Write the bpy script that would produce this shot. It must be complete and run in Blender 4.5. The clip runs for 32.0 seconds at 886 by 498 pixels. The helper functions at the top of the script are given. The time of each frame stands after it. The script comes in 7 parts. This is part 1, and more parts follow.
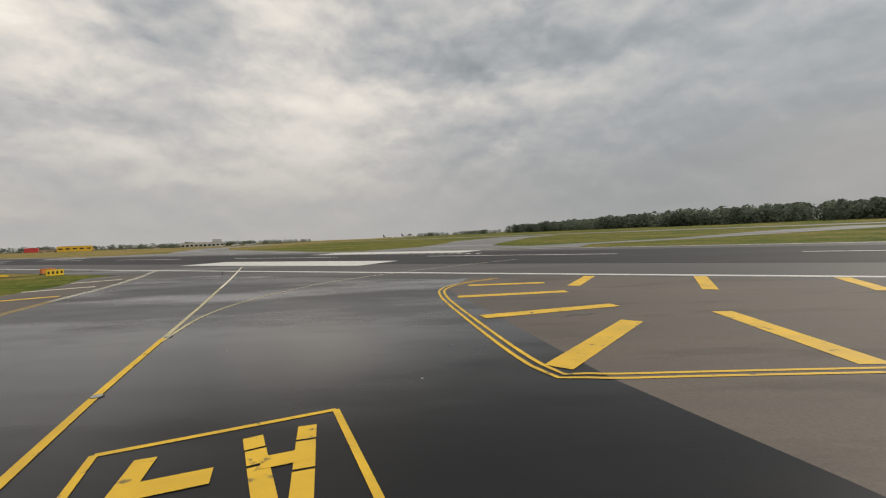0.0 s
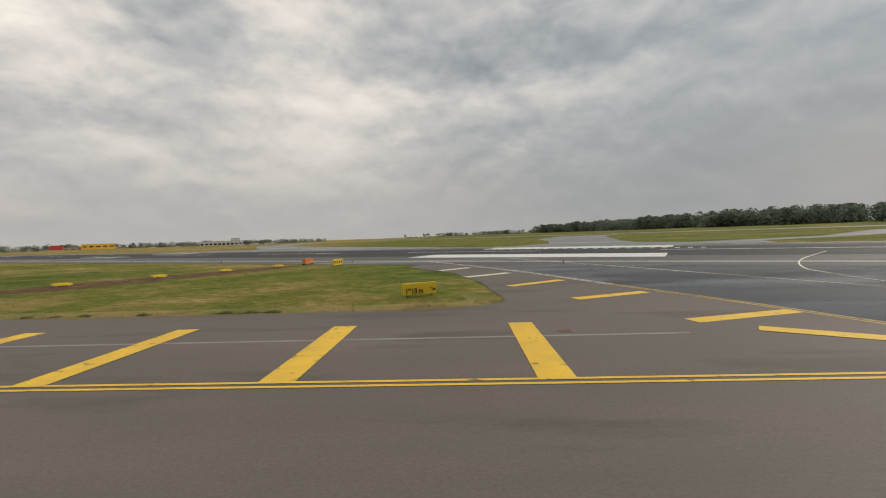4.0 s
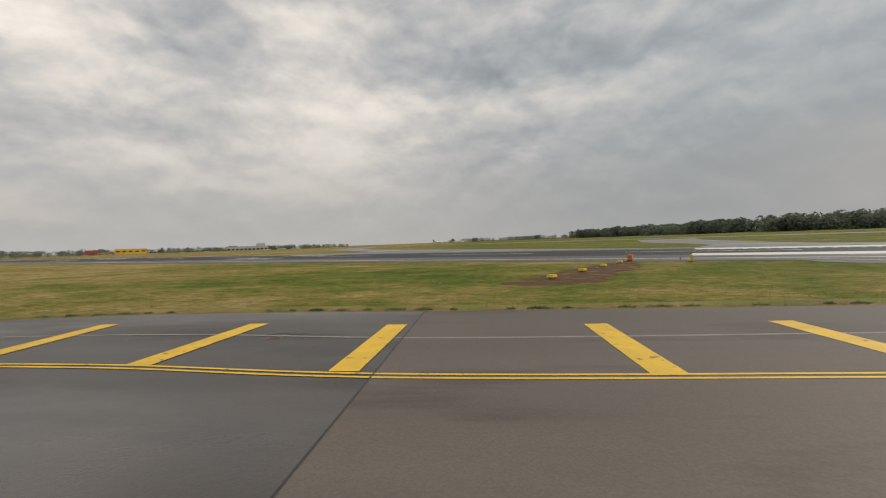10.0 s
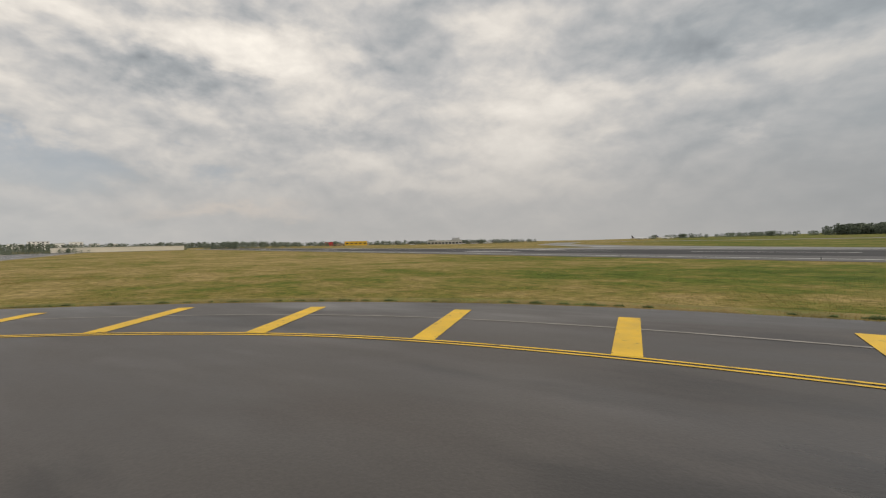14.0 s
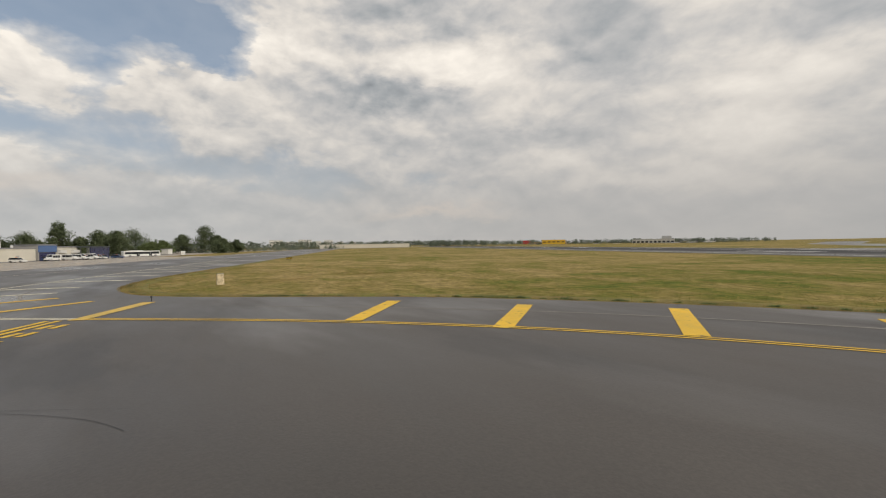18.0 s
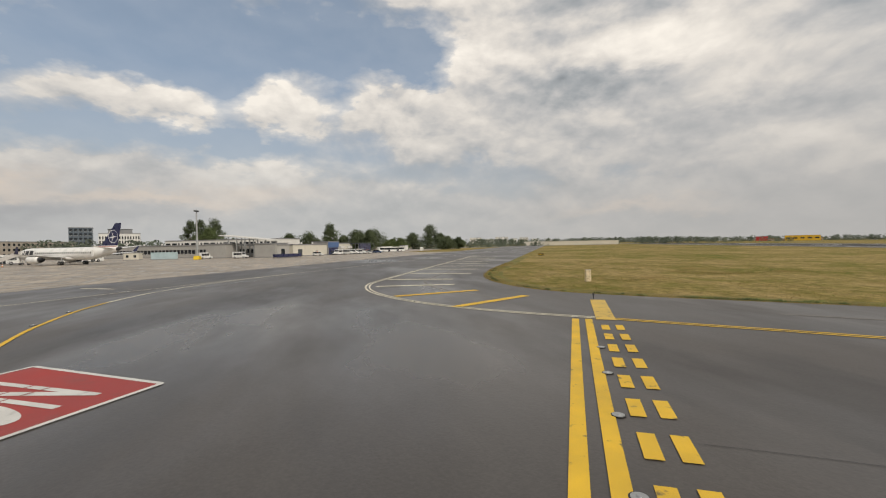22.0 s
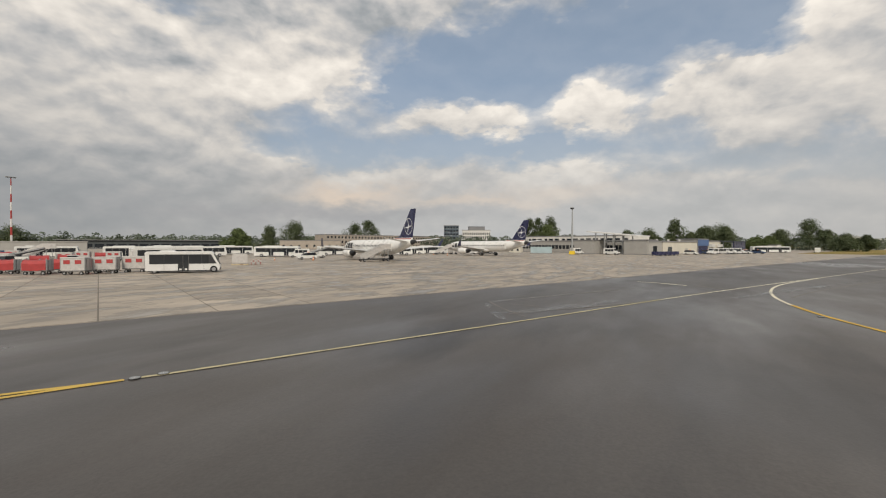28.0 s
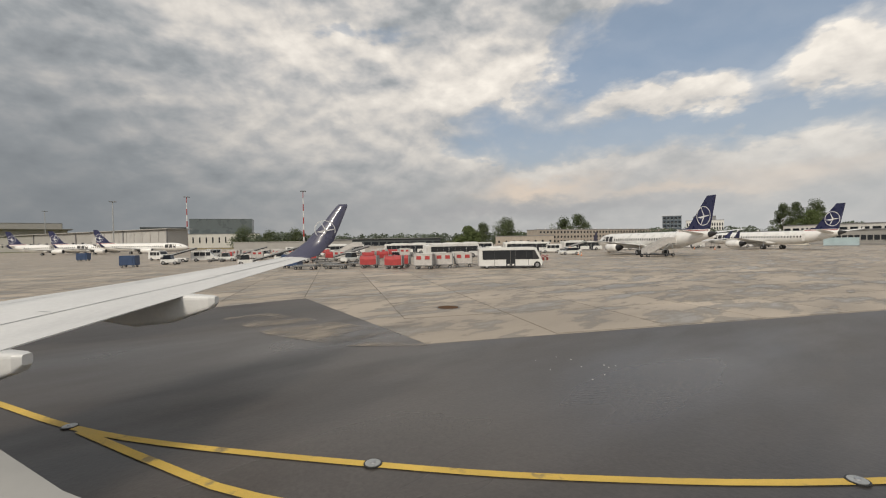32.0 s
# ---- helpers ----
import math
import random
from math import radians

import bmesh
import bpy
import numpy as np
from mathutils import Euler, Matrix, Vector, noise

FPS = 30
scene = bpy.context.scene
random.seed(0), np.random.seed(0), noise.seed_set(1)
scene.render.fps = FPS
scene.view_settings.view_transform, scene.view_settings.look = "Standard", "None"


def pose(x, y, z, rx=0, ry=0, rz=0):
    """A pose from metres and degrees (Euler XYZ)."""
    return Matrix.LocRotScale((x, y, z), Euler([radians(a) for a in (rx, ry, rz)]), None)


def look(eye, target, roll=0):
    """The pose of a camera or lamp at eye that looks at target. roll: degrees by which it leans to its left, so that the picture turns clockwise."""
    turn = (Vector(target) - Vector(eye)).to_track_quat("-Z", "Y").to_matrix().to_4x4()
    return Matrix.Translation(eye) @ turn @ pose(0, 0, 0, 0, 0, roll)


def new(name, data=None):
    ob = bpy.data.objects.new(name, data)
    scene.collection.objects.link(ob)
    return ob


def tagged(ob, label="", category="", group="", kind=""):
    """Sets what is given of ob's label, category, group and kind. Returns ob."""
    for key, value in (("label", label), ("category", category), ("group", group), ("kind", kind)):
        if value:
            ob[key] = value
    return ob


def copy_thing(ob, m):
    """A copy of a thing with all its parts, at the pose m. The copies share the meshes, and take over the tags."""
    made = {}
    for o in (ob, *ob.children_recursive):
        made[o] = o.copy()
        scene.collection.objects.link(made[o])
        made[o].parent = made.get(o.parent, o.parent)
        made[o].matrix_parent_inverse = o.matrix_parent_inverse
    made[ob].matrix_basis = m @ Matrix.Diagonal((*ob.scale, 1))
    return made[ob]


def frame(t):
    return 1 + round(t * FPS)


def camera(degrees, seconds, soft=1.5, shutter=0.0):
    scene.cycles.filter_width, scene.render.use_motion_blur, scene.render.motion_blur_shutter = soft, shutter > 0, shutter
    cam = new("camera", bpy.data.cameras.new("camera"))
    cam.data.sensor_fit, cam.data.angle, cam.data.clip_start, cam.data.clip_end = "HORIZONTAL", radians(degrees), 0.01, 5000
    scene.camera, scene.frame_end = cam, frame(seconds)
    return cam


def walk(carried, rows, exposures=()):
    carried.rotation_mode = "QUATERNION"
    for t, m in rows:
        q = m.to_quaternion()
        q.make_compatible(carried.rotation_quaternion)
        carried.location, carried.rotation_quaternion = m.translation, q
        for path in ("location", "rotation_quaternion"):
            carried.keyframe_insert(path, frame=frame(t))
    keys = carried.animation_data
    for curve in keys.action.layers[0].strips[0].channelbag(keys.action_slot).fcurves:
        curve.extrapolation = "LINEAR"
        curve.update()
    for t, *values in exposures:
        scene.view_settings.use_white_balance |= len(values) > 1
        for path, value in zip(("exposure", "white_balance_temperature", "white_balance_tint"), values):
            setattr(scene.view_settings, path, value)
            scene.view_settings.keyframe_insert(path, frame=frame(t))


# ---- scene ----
# Camera: seconds, x, y, z, tilt, lean, heading
PATH = [
    (0.0, 21.40, 8.42, 3.6, 88.11, 2.23, 2.30),
    (0.5, 15.93, 8.33, 3.6, 88.02, 2.04, 2.55),
    (1.0, 10.60, 8.29, 3.6, 87.95, 2.01, 2.69),
    (1.5, 5.60, 8.43, 3.6, 87.97, 2.05, 2.87),
    (2.0, 0.90, 8.43, 3.6, 87.95, 2.07, 3.11),
    (2.5, -3.50, 8.31, 3.6, 88.06, 2.11, 3.20),
    (3.0, -7.75, 8.25, 3.6, 88.00, 2.02, 3.37),
    (3.5, -11.95, 8.15, 3.6, 88.05, 2.05, 3.31),
    (5.5, -28.60, 7.45, 3.6, 88.64, 1.01, 2.38),
    (6.0, -32.78, 7.21, 3.6, 88.63, 0.83, 2.11),
    (6.5, -36.87, 7.13, 3.6, 88.53, 0.72, 1.72),
    (7.0, -40.82, 7.25, 3.6, 88.47, 0.70, 1.32),
    (7.5, -44.42, 7.25, 3.6, 88.49, 0.88, 0.95),
    (8.0, -47.82, 7.01, 3.6, 88.61, 1.16, 0.89),
    (8.5, -51.32, 6.96, 3.6, 88.77, 1.40, 1.17),
    (9.0, -54.32, 6.98, 3.6, 88.89, 1.58, 1.98),
    (9.5, -57.23, 7.02, 3.6, 88.99, 1.73, 3.17),
    (10.0, -60.18, 7.18, 3.6, 89.01, 1.87, 4.72),
    (10.5, -62.77, 7.38, 3.6, 89.06, 1.98, 6.63),
    (11.0, -65.11, 7.43, 3.6, 89.09, 1.97, 9.09),
    (11.5, -67.27, 7.38, 3.6, 89.07, 1.79, 11.94),
    (12.0, -69.27, 7.29, 3.6, 88.97, 1.59, 14.98),
    (12.5, -71.13, 7.18, 3.6, 88.83, 1.47, 18.30),
    (13.0, -72.91, 6.95, 3.6, 88.79, 1.39, 21.55),
    (13.5, -74.61, 6.63, 3.6, 88.87, 1.30, 24.96),
    (14.0, -76.33, 6.21, 3.6, 89.05, 1.19, 28.50),
    (14.5, -78.10, 5.75, 3.6, 89.23, 1.12, 31.94),
    (16.5, -85.70, 1.62, 3.6, 89.49, 0.79, 44.05),
    (17.0, -87.37, 0.62, 3.6, 89.43, 0.86, 47.29),
    (17.5, -89.04, -0.46, 3.6, 89.39, 0.91, 50.44),
    (18.0, -90.92, -1.74, 3.6, 89.35, 1.00, 53.33),
    (18.5, -92.68, -3.24, 3.6, 89.36, 1.04, 56.16),
    (19.0, -94.29, -4.91, 3.6, 89.37, 1.09, 59.08),
    (19.5, -95.89, -6.43, 3.6, 89.35, 1.05, 62.14),
    (20.0, -97.36, -7.95, 3.6, 89.36, 1.02, 65.35),
    (20.5, -98.66, -9.57, 3.6, 89.37, 1.03, 68.65),
    (21.0, -99.92, -11.26, 3.6, 89.36, 1.07, 71.84),
    (21.5, -101.03, -13.03, 3.6, 89.37, 1.08, 74.84),
    (22.0, -102.01, -14.87, 3.6, 89.42, 1.04, 77.91),
    (22.5, -102.88, -16.76, 3.6, 89.44, 1.01, 81.09),
    (23.0, -103.82, -18.71, 3.6, 89.39, 0.98, 84.21),
    (23.5, -104.51, -20.63, 3.6, 89.37, 0.94, 87.29),
    (24.0, -105.12, -22.53, 3.6, 89.40, 0.88, 90.67),
    (24.5, -105.60, -24.48, 3.6, 89.42, 0.81, 93.97),
    (25.0, -105.93, -26.48, 3.6, 89.44, 0.70, 97.25),
    (25.5, -106.18, -28.52, 3.6, 89.46, 0.56, 100.44),
    (27.5, -104.37, -36.42, 3.6, 89.31, -0.00, 112.61),
    (28.0, -104.06, -38.39, 3.6, 89.37, -0.11, 115.86),
    (28.5, -103.63, -40.39, 3.6, 89.43, -0.18, 119.04),
    (29.0, -103.09, -42.40, 3.6, 89.45, -0.17, 122.26),
    (29.5, -102.39, -44.36, 3.6, 89.45, -0.05, 125.42),
    (30.0, -101.57, -46.31, 3.6, 89.40, 0.13, 128.64),
    (30.5, -100.66, -48.24, 3.6, 89.27, 0.35, 131.86),
    (31.0, -99.59, -50.15, 3.6, 89.16, 0.54, 134.88),
    (31.5, -98.34, -51.92, 3.6, 89.04, 0.73, 137.64),
    (32.0, -96.94, -53.62, 3.6, 88.92, 0.92, 140.10),
]
cam = camera(90.6, 32.0, soft=1.15)
walk(cam, [(r[0], pose(*r[1:])) for r in PATH], exposures=[(0.0, 0.0), (32.0, 0.0)])

# ---- sky and sun ----
SUN_AZ = radians(62)      # from +y towards +x
SUN_EL = radians(38)


def build_world():
    w = bpy.data.worlds.new("sky")
    scene.world = w
    w.use_nodes = True
    nt = w.node_tree
    nt.nodes.clear()

    def nd(kind, **kw):
        n = nt.nodes.new(kind)
        for k, v in kw.items():
            if k in ("sky_type", "sun_disc", "sun_elevation", "sun_rotation", "air_density", "dust_density", "ozone_density",
                     "operation", "blend_type", "data_type", "noise_dimensions", "normalize", "altitude"):
                n_set(n, k, v)
            else:
                n.inputs[k].default_value = v
        return n

    def n_set(n, k, v):
        if k == "sky_type": n.sky_type = v
        elif k == "sun_disc": n.sun_disc = v
        elif k == "sun_elevation": n.sun_elevation = v
        elif k == "sun_rotation": n.sun_rotation = v
        elif k == "air_density": n.air_density = v
        elif k == "dust_density": n.dust_density = v
        elif k == "ozone_density": n.ozone_density = v
        elif k == "operation": n.operation = v
        elif k == "blend_type": n.blend_type = v
        elif k == "data_type": n.data_type = v
        elif k == "noise_dimensions": n.noise_dimensions = v
        elif k == "normalize": n.normalize = v
        elif k == "altitude": n.altitude = v

    def link(a, b): nt.links.new(a, b)

    def math_(op, a, b=None, c=None):
        n = nt.nodes.new("ShaderNodeMath")
        n.operation = op
        for i, v in enumerate((a, b, c)):
            if v is None: continue
            if isinstance(v, (int, float)): n.inputs[i].default_value = v
            else: link(v, n.inputs[i])
        return n.outputs[0]

    def ramp(fac, stops):
        n = nt.nodes.new("ShaderNodeValToRGB")
        link(fac, n.inputs[0])
        e = n.color_ramp.elements
        while len(e) > len(stops): e.remove(e[-1])
        while len(e) < len(stops): e.new(0.5)
        for el, (pos, col) in zip(e, stops):
            el.position = pos
            el.color = (*col, 1) if len(col) == 3 else col
        return n.outputs[0]

    def mix(fac, a, b, kind="MIX"):
        n = nt.nodes.new("ShaderNodeMix")
        n.data_type, n.blend_type = "RGBA", kind
        for sock, v in ((n.inputs[0], fac), (n.inputs[6], a), (n.inputs[7], b)):
            if isinstance(v, (int, float)): sock.default_value = v
            elif isinstance(v, tuple): sock.default_value = (*v, 1)
            else: link(v, sock)
        return n.outputs[2]

    sky = nd("ShaderNodeTexSky", sky_type="NISHITA", sun_disc=False, sun_elevation=SUN_EL, sun_rotation=SUN_AZ, dust_density=2.0)
    tc = nt.nodes.new("ShaderNodeTexCoord")
    sep = nt.nodes.new("ShaderNodeSeparateXYZ")
    link(tc.outputs["Generated"], sep.inputs[0])
    X, Y, Z = sep.outputs
    up = math_("MAXIMUM", Z, 0.0)
    # clouds lie on a high flat layer seen in perspective
    den = math_("ADD", up, 0.20)
    comb = nt.nodes.new("ShaderNodeCombineXYZ")
    link(math_("DIVIDE", X, den), comb.inputs[0])
    link(math_("DIVIDE", Y, den), comb.inputs[1])
    layer = comb.outputs[0]

    def shifted(vec, off):
        mp = nt.nodes.new("ShaderNodeMapping")
        mp.inputs["Location"].default_value = off
        link(vec, mp.inputs[0])
        return mp.outputs[0]

    def noise_(vec, scale, detail, rough, distort=0.0):
        n = nt.nodes.new("ShaderNodeTexNoise")
        n.inputs["Scale"].default_value, n.inputs["Detail"].default_value = scale, detail
        n.inputs["Roughness"].default_value, n.inputs["Distortion"].default_value = rough, distort
        link(vec, n.inputs["Vector"])
        return n.outputs[0]

    def degs(v): return math_("MULTIPLY", v, 57.29578)

    nrm = nt.nodes.new("ShaderNodeVectorMath")
    nrm.operation = "NORMALIZE"
    link(tc.outputs["Generated"], nrm.inputs[0])
    flat = nt.nodes.new("ShaderNodeMapping")
    flat.inputs["Scale"].default_value = (1.0, 1.0, 2.3)
    link(nrm.outputs[0], flat.inputs[0])
    flat = flat.outputs[0]
    heaped = nt.nodes.new("ShaderNodeMapping")
    heaped.inputs["Scale"].default_value = (1.0, 1.0, 1.75)
    link(nrm.outputs[0], heaped.inputs[0])
    heaped = heaped.outputs[0]
    nsep = nt.nodes.new("ShaderNodeSeparateXYZ")
    link(nrm.outputs[0], nsep.inputs[0])
    NX, NY, NZ = nsep.outputs

    def swing(off, scale, amount, detail):
        return math_("MULTIPLY", math_("SUBTRACT", noise_(shifted(flat, off), scale, detail, 0.6), 0.5), amount)

    c50, s50 = math.cos(radians(50)), math.sin(radians(50))
    bearing = math_("ADD", degs(math_("ARCTAN2", math_("MULTIPLY_ADD", NX, -c50, math_("MULTIPLY", NY, -s50)), math_("MULTIPLY_ADD", NX, -s50, math_("MULTIPLY", NY, c50)))), 50.0)
    azim = math_("ADD", math_("ADD", bearing, swing((2.1, 0.3, 5.0), 5.0, 11.0, 5)), swing((4.1, 0.3, 1.0), 16.0, 3.5, 4))
    elev = math_("ADD", math_("ADD", degs(math_("ARCSINE", NZ)), swing((7.7, 3.1, 0.4), 5.0, 6.5, 5)), swing((3.7, 6.1, 2.4), 16.0, 2.4, 4))

    def heap(rows, base=0.0):
        """Soft patches: bearing, height, half width, half height, weight."""
        acc = None
        for a, e, wa, we, wt in rows:
            dx = math_("MULTIPLY_ADD", azim, 1 / wa, -a / wa)
            dy = math_("MULTIPLY_ADD", elev, 1 / we, -e / we)
            q = math_("MULTIPLY_ADD", dx, dx, math_("MULTIPLY", dy, dy))
            g = math_("POWER", 0.55, q)
            acc = math_("MULTIPLY_ADD", g, wt, base if acc is None else acc)
        return acc

    BRIGHT_EAST = [(18.5, 13.4, 9.2, 6.6, 0.155), (-11.0, 17.0, 6.9, 1.4, 0.12), (-19.0, 15.2, 2.4, 1.2, 0.06), (42.1, 15.1, 6.5, 2.0, 0.09), (39.7, 9.7, 6.4, 1.1, 0.09), (31.7, 7.0, 6.3, 0.9, 0.07), (6.3, 16.8, 7.2, 1.5, 0.08), (-6.2, 10.3, 2.0, 0.7, 0.12), (21.1, 25.4, 4.9, 2.8, 0.07), (-38.3, 3.0, 8.0, 1.7, 0.05), (48.7, 23.1, 7.0, 1.8, 0.06), (41.3, 17.6, 7.4, 2.1, 0.08), (24.6, 26.7, 5.3, 2.1, 0.06), (58.3, 15.0, 2.9, 1.1, 0.08), (36.7, 10.5, 8.7, 1.2, 0.05)]
    BRIGHT_NORTH = [(76.1, 24.8, 6.7, 3.2, 0.2), (52.5, 21.9, 11.7, 2.7, 0.22), (89.1, 18.0, 12.4, 3.2, 0.12), (65.1, 13.9, 19.5, 2.2, 0.08), (100.4, 8.6, 6.8, 2.4, 0.08), (30.9, 7.6, 9.3, 1.0, 0.06), (18.5, 14.6, 7.4, 5.2, 0.06), (129.5, 19.9, 8.4, 2.8, 0.07), (111.8, 16.2, 8.8, 2.0, 0.13), (125.3, 8.3, 6.8, 1.0, 0.15), (101.0, 9.0, 7.1, 1.4, 0.06), (106.7, 6.1, 5.1, 0.6, 0.06)]
    BRIGHT_WEST = [(179.9, 15.9, 3.3, 1.2, 0.12), (173.5, 15.6, 1.9, 0.5, 0.1), (161.0, 24.0, 8.8, 2.5, 0.16), (147.4, 17.6, 10.8, 2.9, 0.13), (131.3, 19.9, 8.0, 2.8, 0.12), (166.2, 12.6, 11.1, 1.7, 0.1), (137.3, 10.7, 18.0, 2.2, 0.06), (99.5, 16.6, 5.8, 2.9, 0.12), (113.0, 16.3, 7.3, 1.2, 0.06), (101.7, 9.6, 6.2, 1.3, 0.08)]
    GREY_EAST = [(-4.1, 21.5, 15.9, 2.5, -0.13), (23.6, 15.6, 3.2, 0.9, -0.1), (32.0, 22.3, 8.2, 2.7, -0.09), (37.2, 13.1, 6.2, 1.0, -0.08), (-32.9, 8.6, 14.1, 3.3, -0.09), (-23.0, 4.7, 17.1, 3.3, -0.08), (-40.5, 13.5, 6.9, 3.1, -0.06), (28.1, 10.8, 8.9, 1.4, -0.08), (-3.0, 12.4, 11.7, 0.8, -0.07), (55.3, 18.3, 5.9, 1.0, -0.14), (58.1, 19.8, 3.9, 1.8, -0.08), (49.1, 13.5, 8.2, 0.9, -0.08)]
    GREY_WEST = [(62.4, 19.3, 5.5, 2.0, -0.11), (63.3, 26.7, 5.5, 1.3, -0.07), (40.1, 15.0, 18.6, 1.8, -0.07), (33.7, 22.8, 8.2, 3.1, -0.04), (130.6, 11.6, 9.8, 2.7, -0.05), (128.5, 5.3, 11.6, 1.0, -0.1), (63.5, 19.5, 6.5, 1.2, -0.06), (181.9, 19.9, 5.1, 4.8, -0.15), (181.3, 11.4, 6.3, 2.7, -0.13), (171.1, 19.7, 6.1, 1.7, -0.07), (179.3, 5.6, 11.2, 3.2, -0.1), (153.4, 5.1, 19.7, 1.8, -0.06), (151.6, 20.7, 7.0, 1.3, -0.05)]
    GAPS_NORTH = [(90.6, 24.5, 10.0, 2.6, 0.62), (82.6, 23.2, 3.9, 2.1, 0.8), (80.1, 20.6, 3.2, 1.2, 0.5), (102.3, 16.6, 2.5, 1.9, 0.6), (102.0, 12.9, 4.0, 0.8, 0.5), (90.9, 11.9, 6.7, 1.9, 0.5), (72.4, 8.6, 18.8, 2.6, 0.45), (96.4, 25.8, 12.6, 3.7, 0.62), (106.4, 21.6, 7.6, 2.1, 0.8), (114.8, 18.5, 4.6, 1.1, 0.5), (115.6, 12.4, 6.8, 1.3, 0.5), (130.6, 11.9, 7.1, 2.0, 0.35)]
    GAPS_WEST = [(114.7, 21.9, 9.7, 3.2, 0.95), (121.7, 18.4, 2.1, 2.7, 0.6), (104.0, 20.9, 3.0, 2.6, 0.7), (150.2, 24.4, 4.4, 1.2, 0.5), (131.4, 14.3, 7.2, 2.1, 0.5), (107.5, 12.7, 9.1, 1.2, 0.6), (123.1, 10.6, 15.8, 1.4, 0.5), (91.1, 18.5, 2.9, 3.0, 0.7)]
    swell = noise_(shifted(flat, (1.3, 0.2, 0.7)), 3.2, 4, 0.55, 0.4)
    puff = noise_(shifted(heaped, (5.3, 2.2, 0.1)), 9.0, 5, 0.52, 0.3)
    puff_up = noise_(shifted(heaped, (5.3, 2.2, 0.15)), 9.0, 5, 0.52, 0.3)
    wisp = noise_(shifted(layer, (3.3, 1.2, 0.0)), 1.5, 4, 0.52, 0.5)
    fleck = noise_(shifted(heaped, (1.9, 4.2, 0.6)), 17.0, 3, 0.5, 0.2)
    fleck_up = noise_(shifted(heaped, (1.9, 4.2, 0.635)), 17.0, 3, 0.5, 0.2)
    # broken cloud towards the north and west, a smooth sheet towards the east
    broken = ramp(math_("MULTIPLY_ADD", bearing, 1 / 180, 0.0), [(0.20, (0.34, 0.34, 0.34)), (0.46, (1, 1, 1))])
    lumin = math_("ADD", heap(BRIGHT_EAST + BRIGHT_NORTH + BRIGHT_WEST), math_("MULTIPLY", heap(GREY_EAST + GREY_WEST), 0.72))
    lumin = math_("MULTIPLY_ADD", lumin, 1.25, 0.395)
    lumin = math_("ADD", lumin, math_("MULTIPLY", math_("MULTIPLY", math_("SUBTRACT", fleck, fleck_up), 0.30), broken))
    lumin = math_("ADD", lumin, math_("MULTIPLY", math_("SUBTRACT", swell, 0.5), 0.16))
    lumin = math_("ADD", lumin, math_("MULTIPLY", math_("SUBTRACT", wisp, 0.5), 0.07))
    lumin = math_("ADD", lumin, math_("MULTIPLY", math_("SUBTRACT", puff, 0.5), 0.16))
    lumin = math_("ADD", lumin, math_("MULTIPLY", math_("SUBTRACT", puff, puff_up), math_("MULTIPLY_ADD", broken, 0.33, 0.17)))
    gap = heap(GAPS_NORTH + GAPS_WEST)
    gap = math_("ADD", gap, math_("MULTIPLY", math_("SUBTRACT", puff, 0.5), -1.0))
    gap = math_("ADD", gap, math_("MULTIPLY", math_("SUBTRACT", fleck, 0.5), -0.5))
    clear = ramp(gap, [(0.30, (0, 0, 0)), (0.44, (0.42, 0.42, 0.42)), (0.85, (0.92, 0.92, 0.92))])
    cloud = ramp(lumin, [(0.15, (0.205, 0.220, 0.235)), (0.30, (0.305, 0.320, 0.331)), (0.42, (0.432, 0.426, 0.420)), (0.56, (0.61, 0.573, 0.527)), (0.75, (0.80, 0.745, 0.67))])
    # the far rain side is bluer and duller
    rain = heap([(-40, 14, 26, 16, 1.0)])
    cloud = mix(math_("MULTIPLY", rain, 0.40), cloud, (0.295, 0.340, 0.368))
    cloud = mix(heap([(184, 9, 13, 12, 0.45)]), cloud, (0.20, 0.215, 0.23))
    blue = mix(1.0, sky.outputs[0], (0.085, 0.085, 0.085), "MULTIPLY")
    blue = mix(0.55, blue, (0.27, 0.33, 0.40))
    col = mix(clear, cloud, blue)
    # haze near the horizon
    hz = ramp(up, [(0.0, (1, 1, 1)), (0.10, (0.80, 0.80, 0.80)), (0.19, (0.35, 0.35, 0.35)), (0.34, (0, 0, 0))])
    mist = mix(heap([(178, 8, 34, 24, 0.95), (-36, 6, 28, 18, 0.60)]), (0.375, 0.362, 0.345), (0.185, 0.200, 0.212))
    mist = mix(heap([(184, 4, 14, 12, 0.6)]), mist, (0.135, 0.147, 0.157))
    mist = mix(heap([(102, 6, 32, 12, 0.80)]), mist, (0.43, 0.435, 0.43))
    col = mix(math_("MULTIPLY", hz, 0.88), col, mist)
    # a paler, warmer break low behind the rain
    col = mix(heap([(-42, 6, 9, 4.5, 0.40)]), col, (0.40, 0.372, 0.345))
    # a low sunlit bank of cloud in the west
    col = mix(heap([(128, 6.2, 5.5, 1.0, 0.70), (112, 5.2, 7, 0.6, 0.45), (101, 6.6, 6, 0.9, 0.30), (54, 4.2, 6, 0.6, 0.25)]), col, (0.66, 0.54, 0.43))
    col = mix(heap([(131, 3.6, 16, 0.9, 0.45)]), col, (0.27, 0.265, 0.275))
    bg = nt.nodes.new("ShaderNodeBackground")
    bg.inputs[1].default_value = 1.22
    out = nt.nodes.new("ShaderNodeOutputWorld")
    link(col, bg.inputs[0])
    link(bg.outputs[0], out.inputs[0])


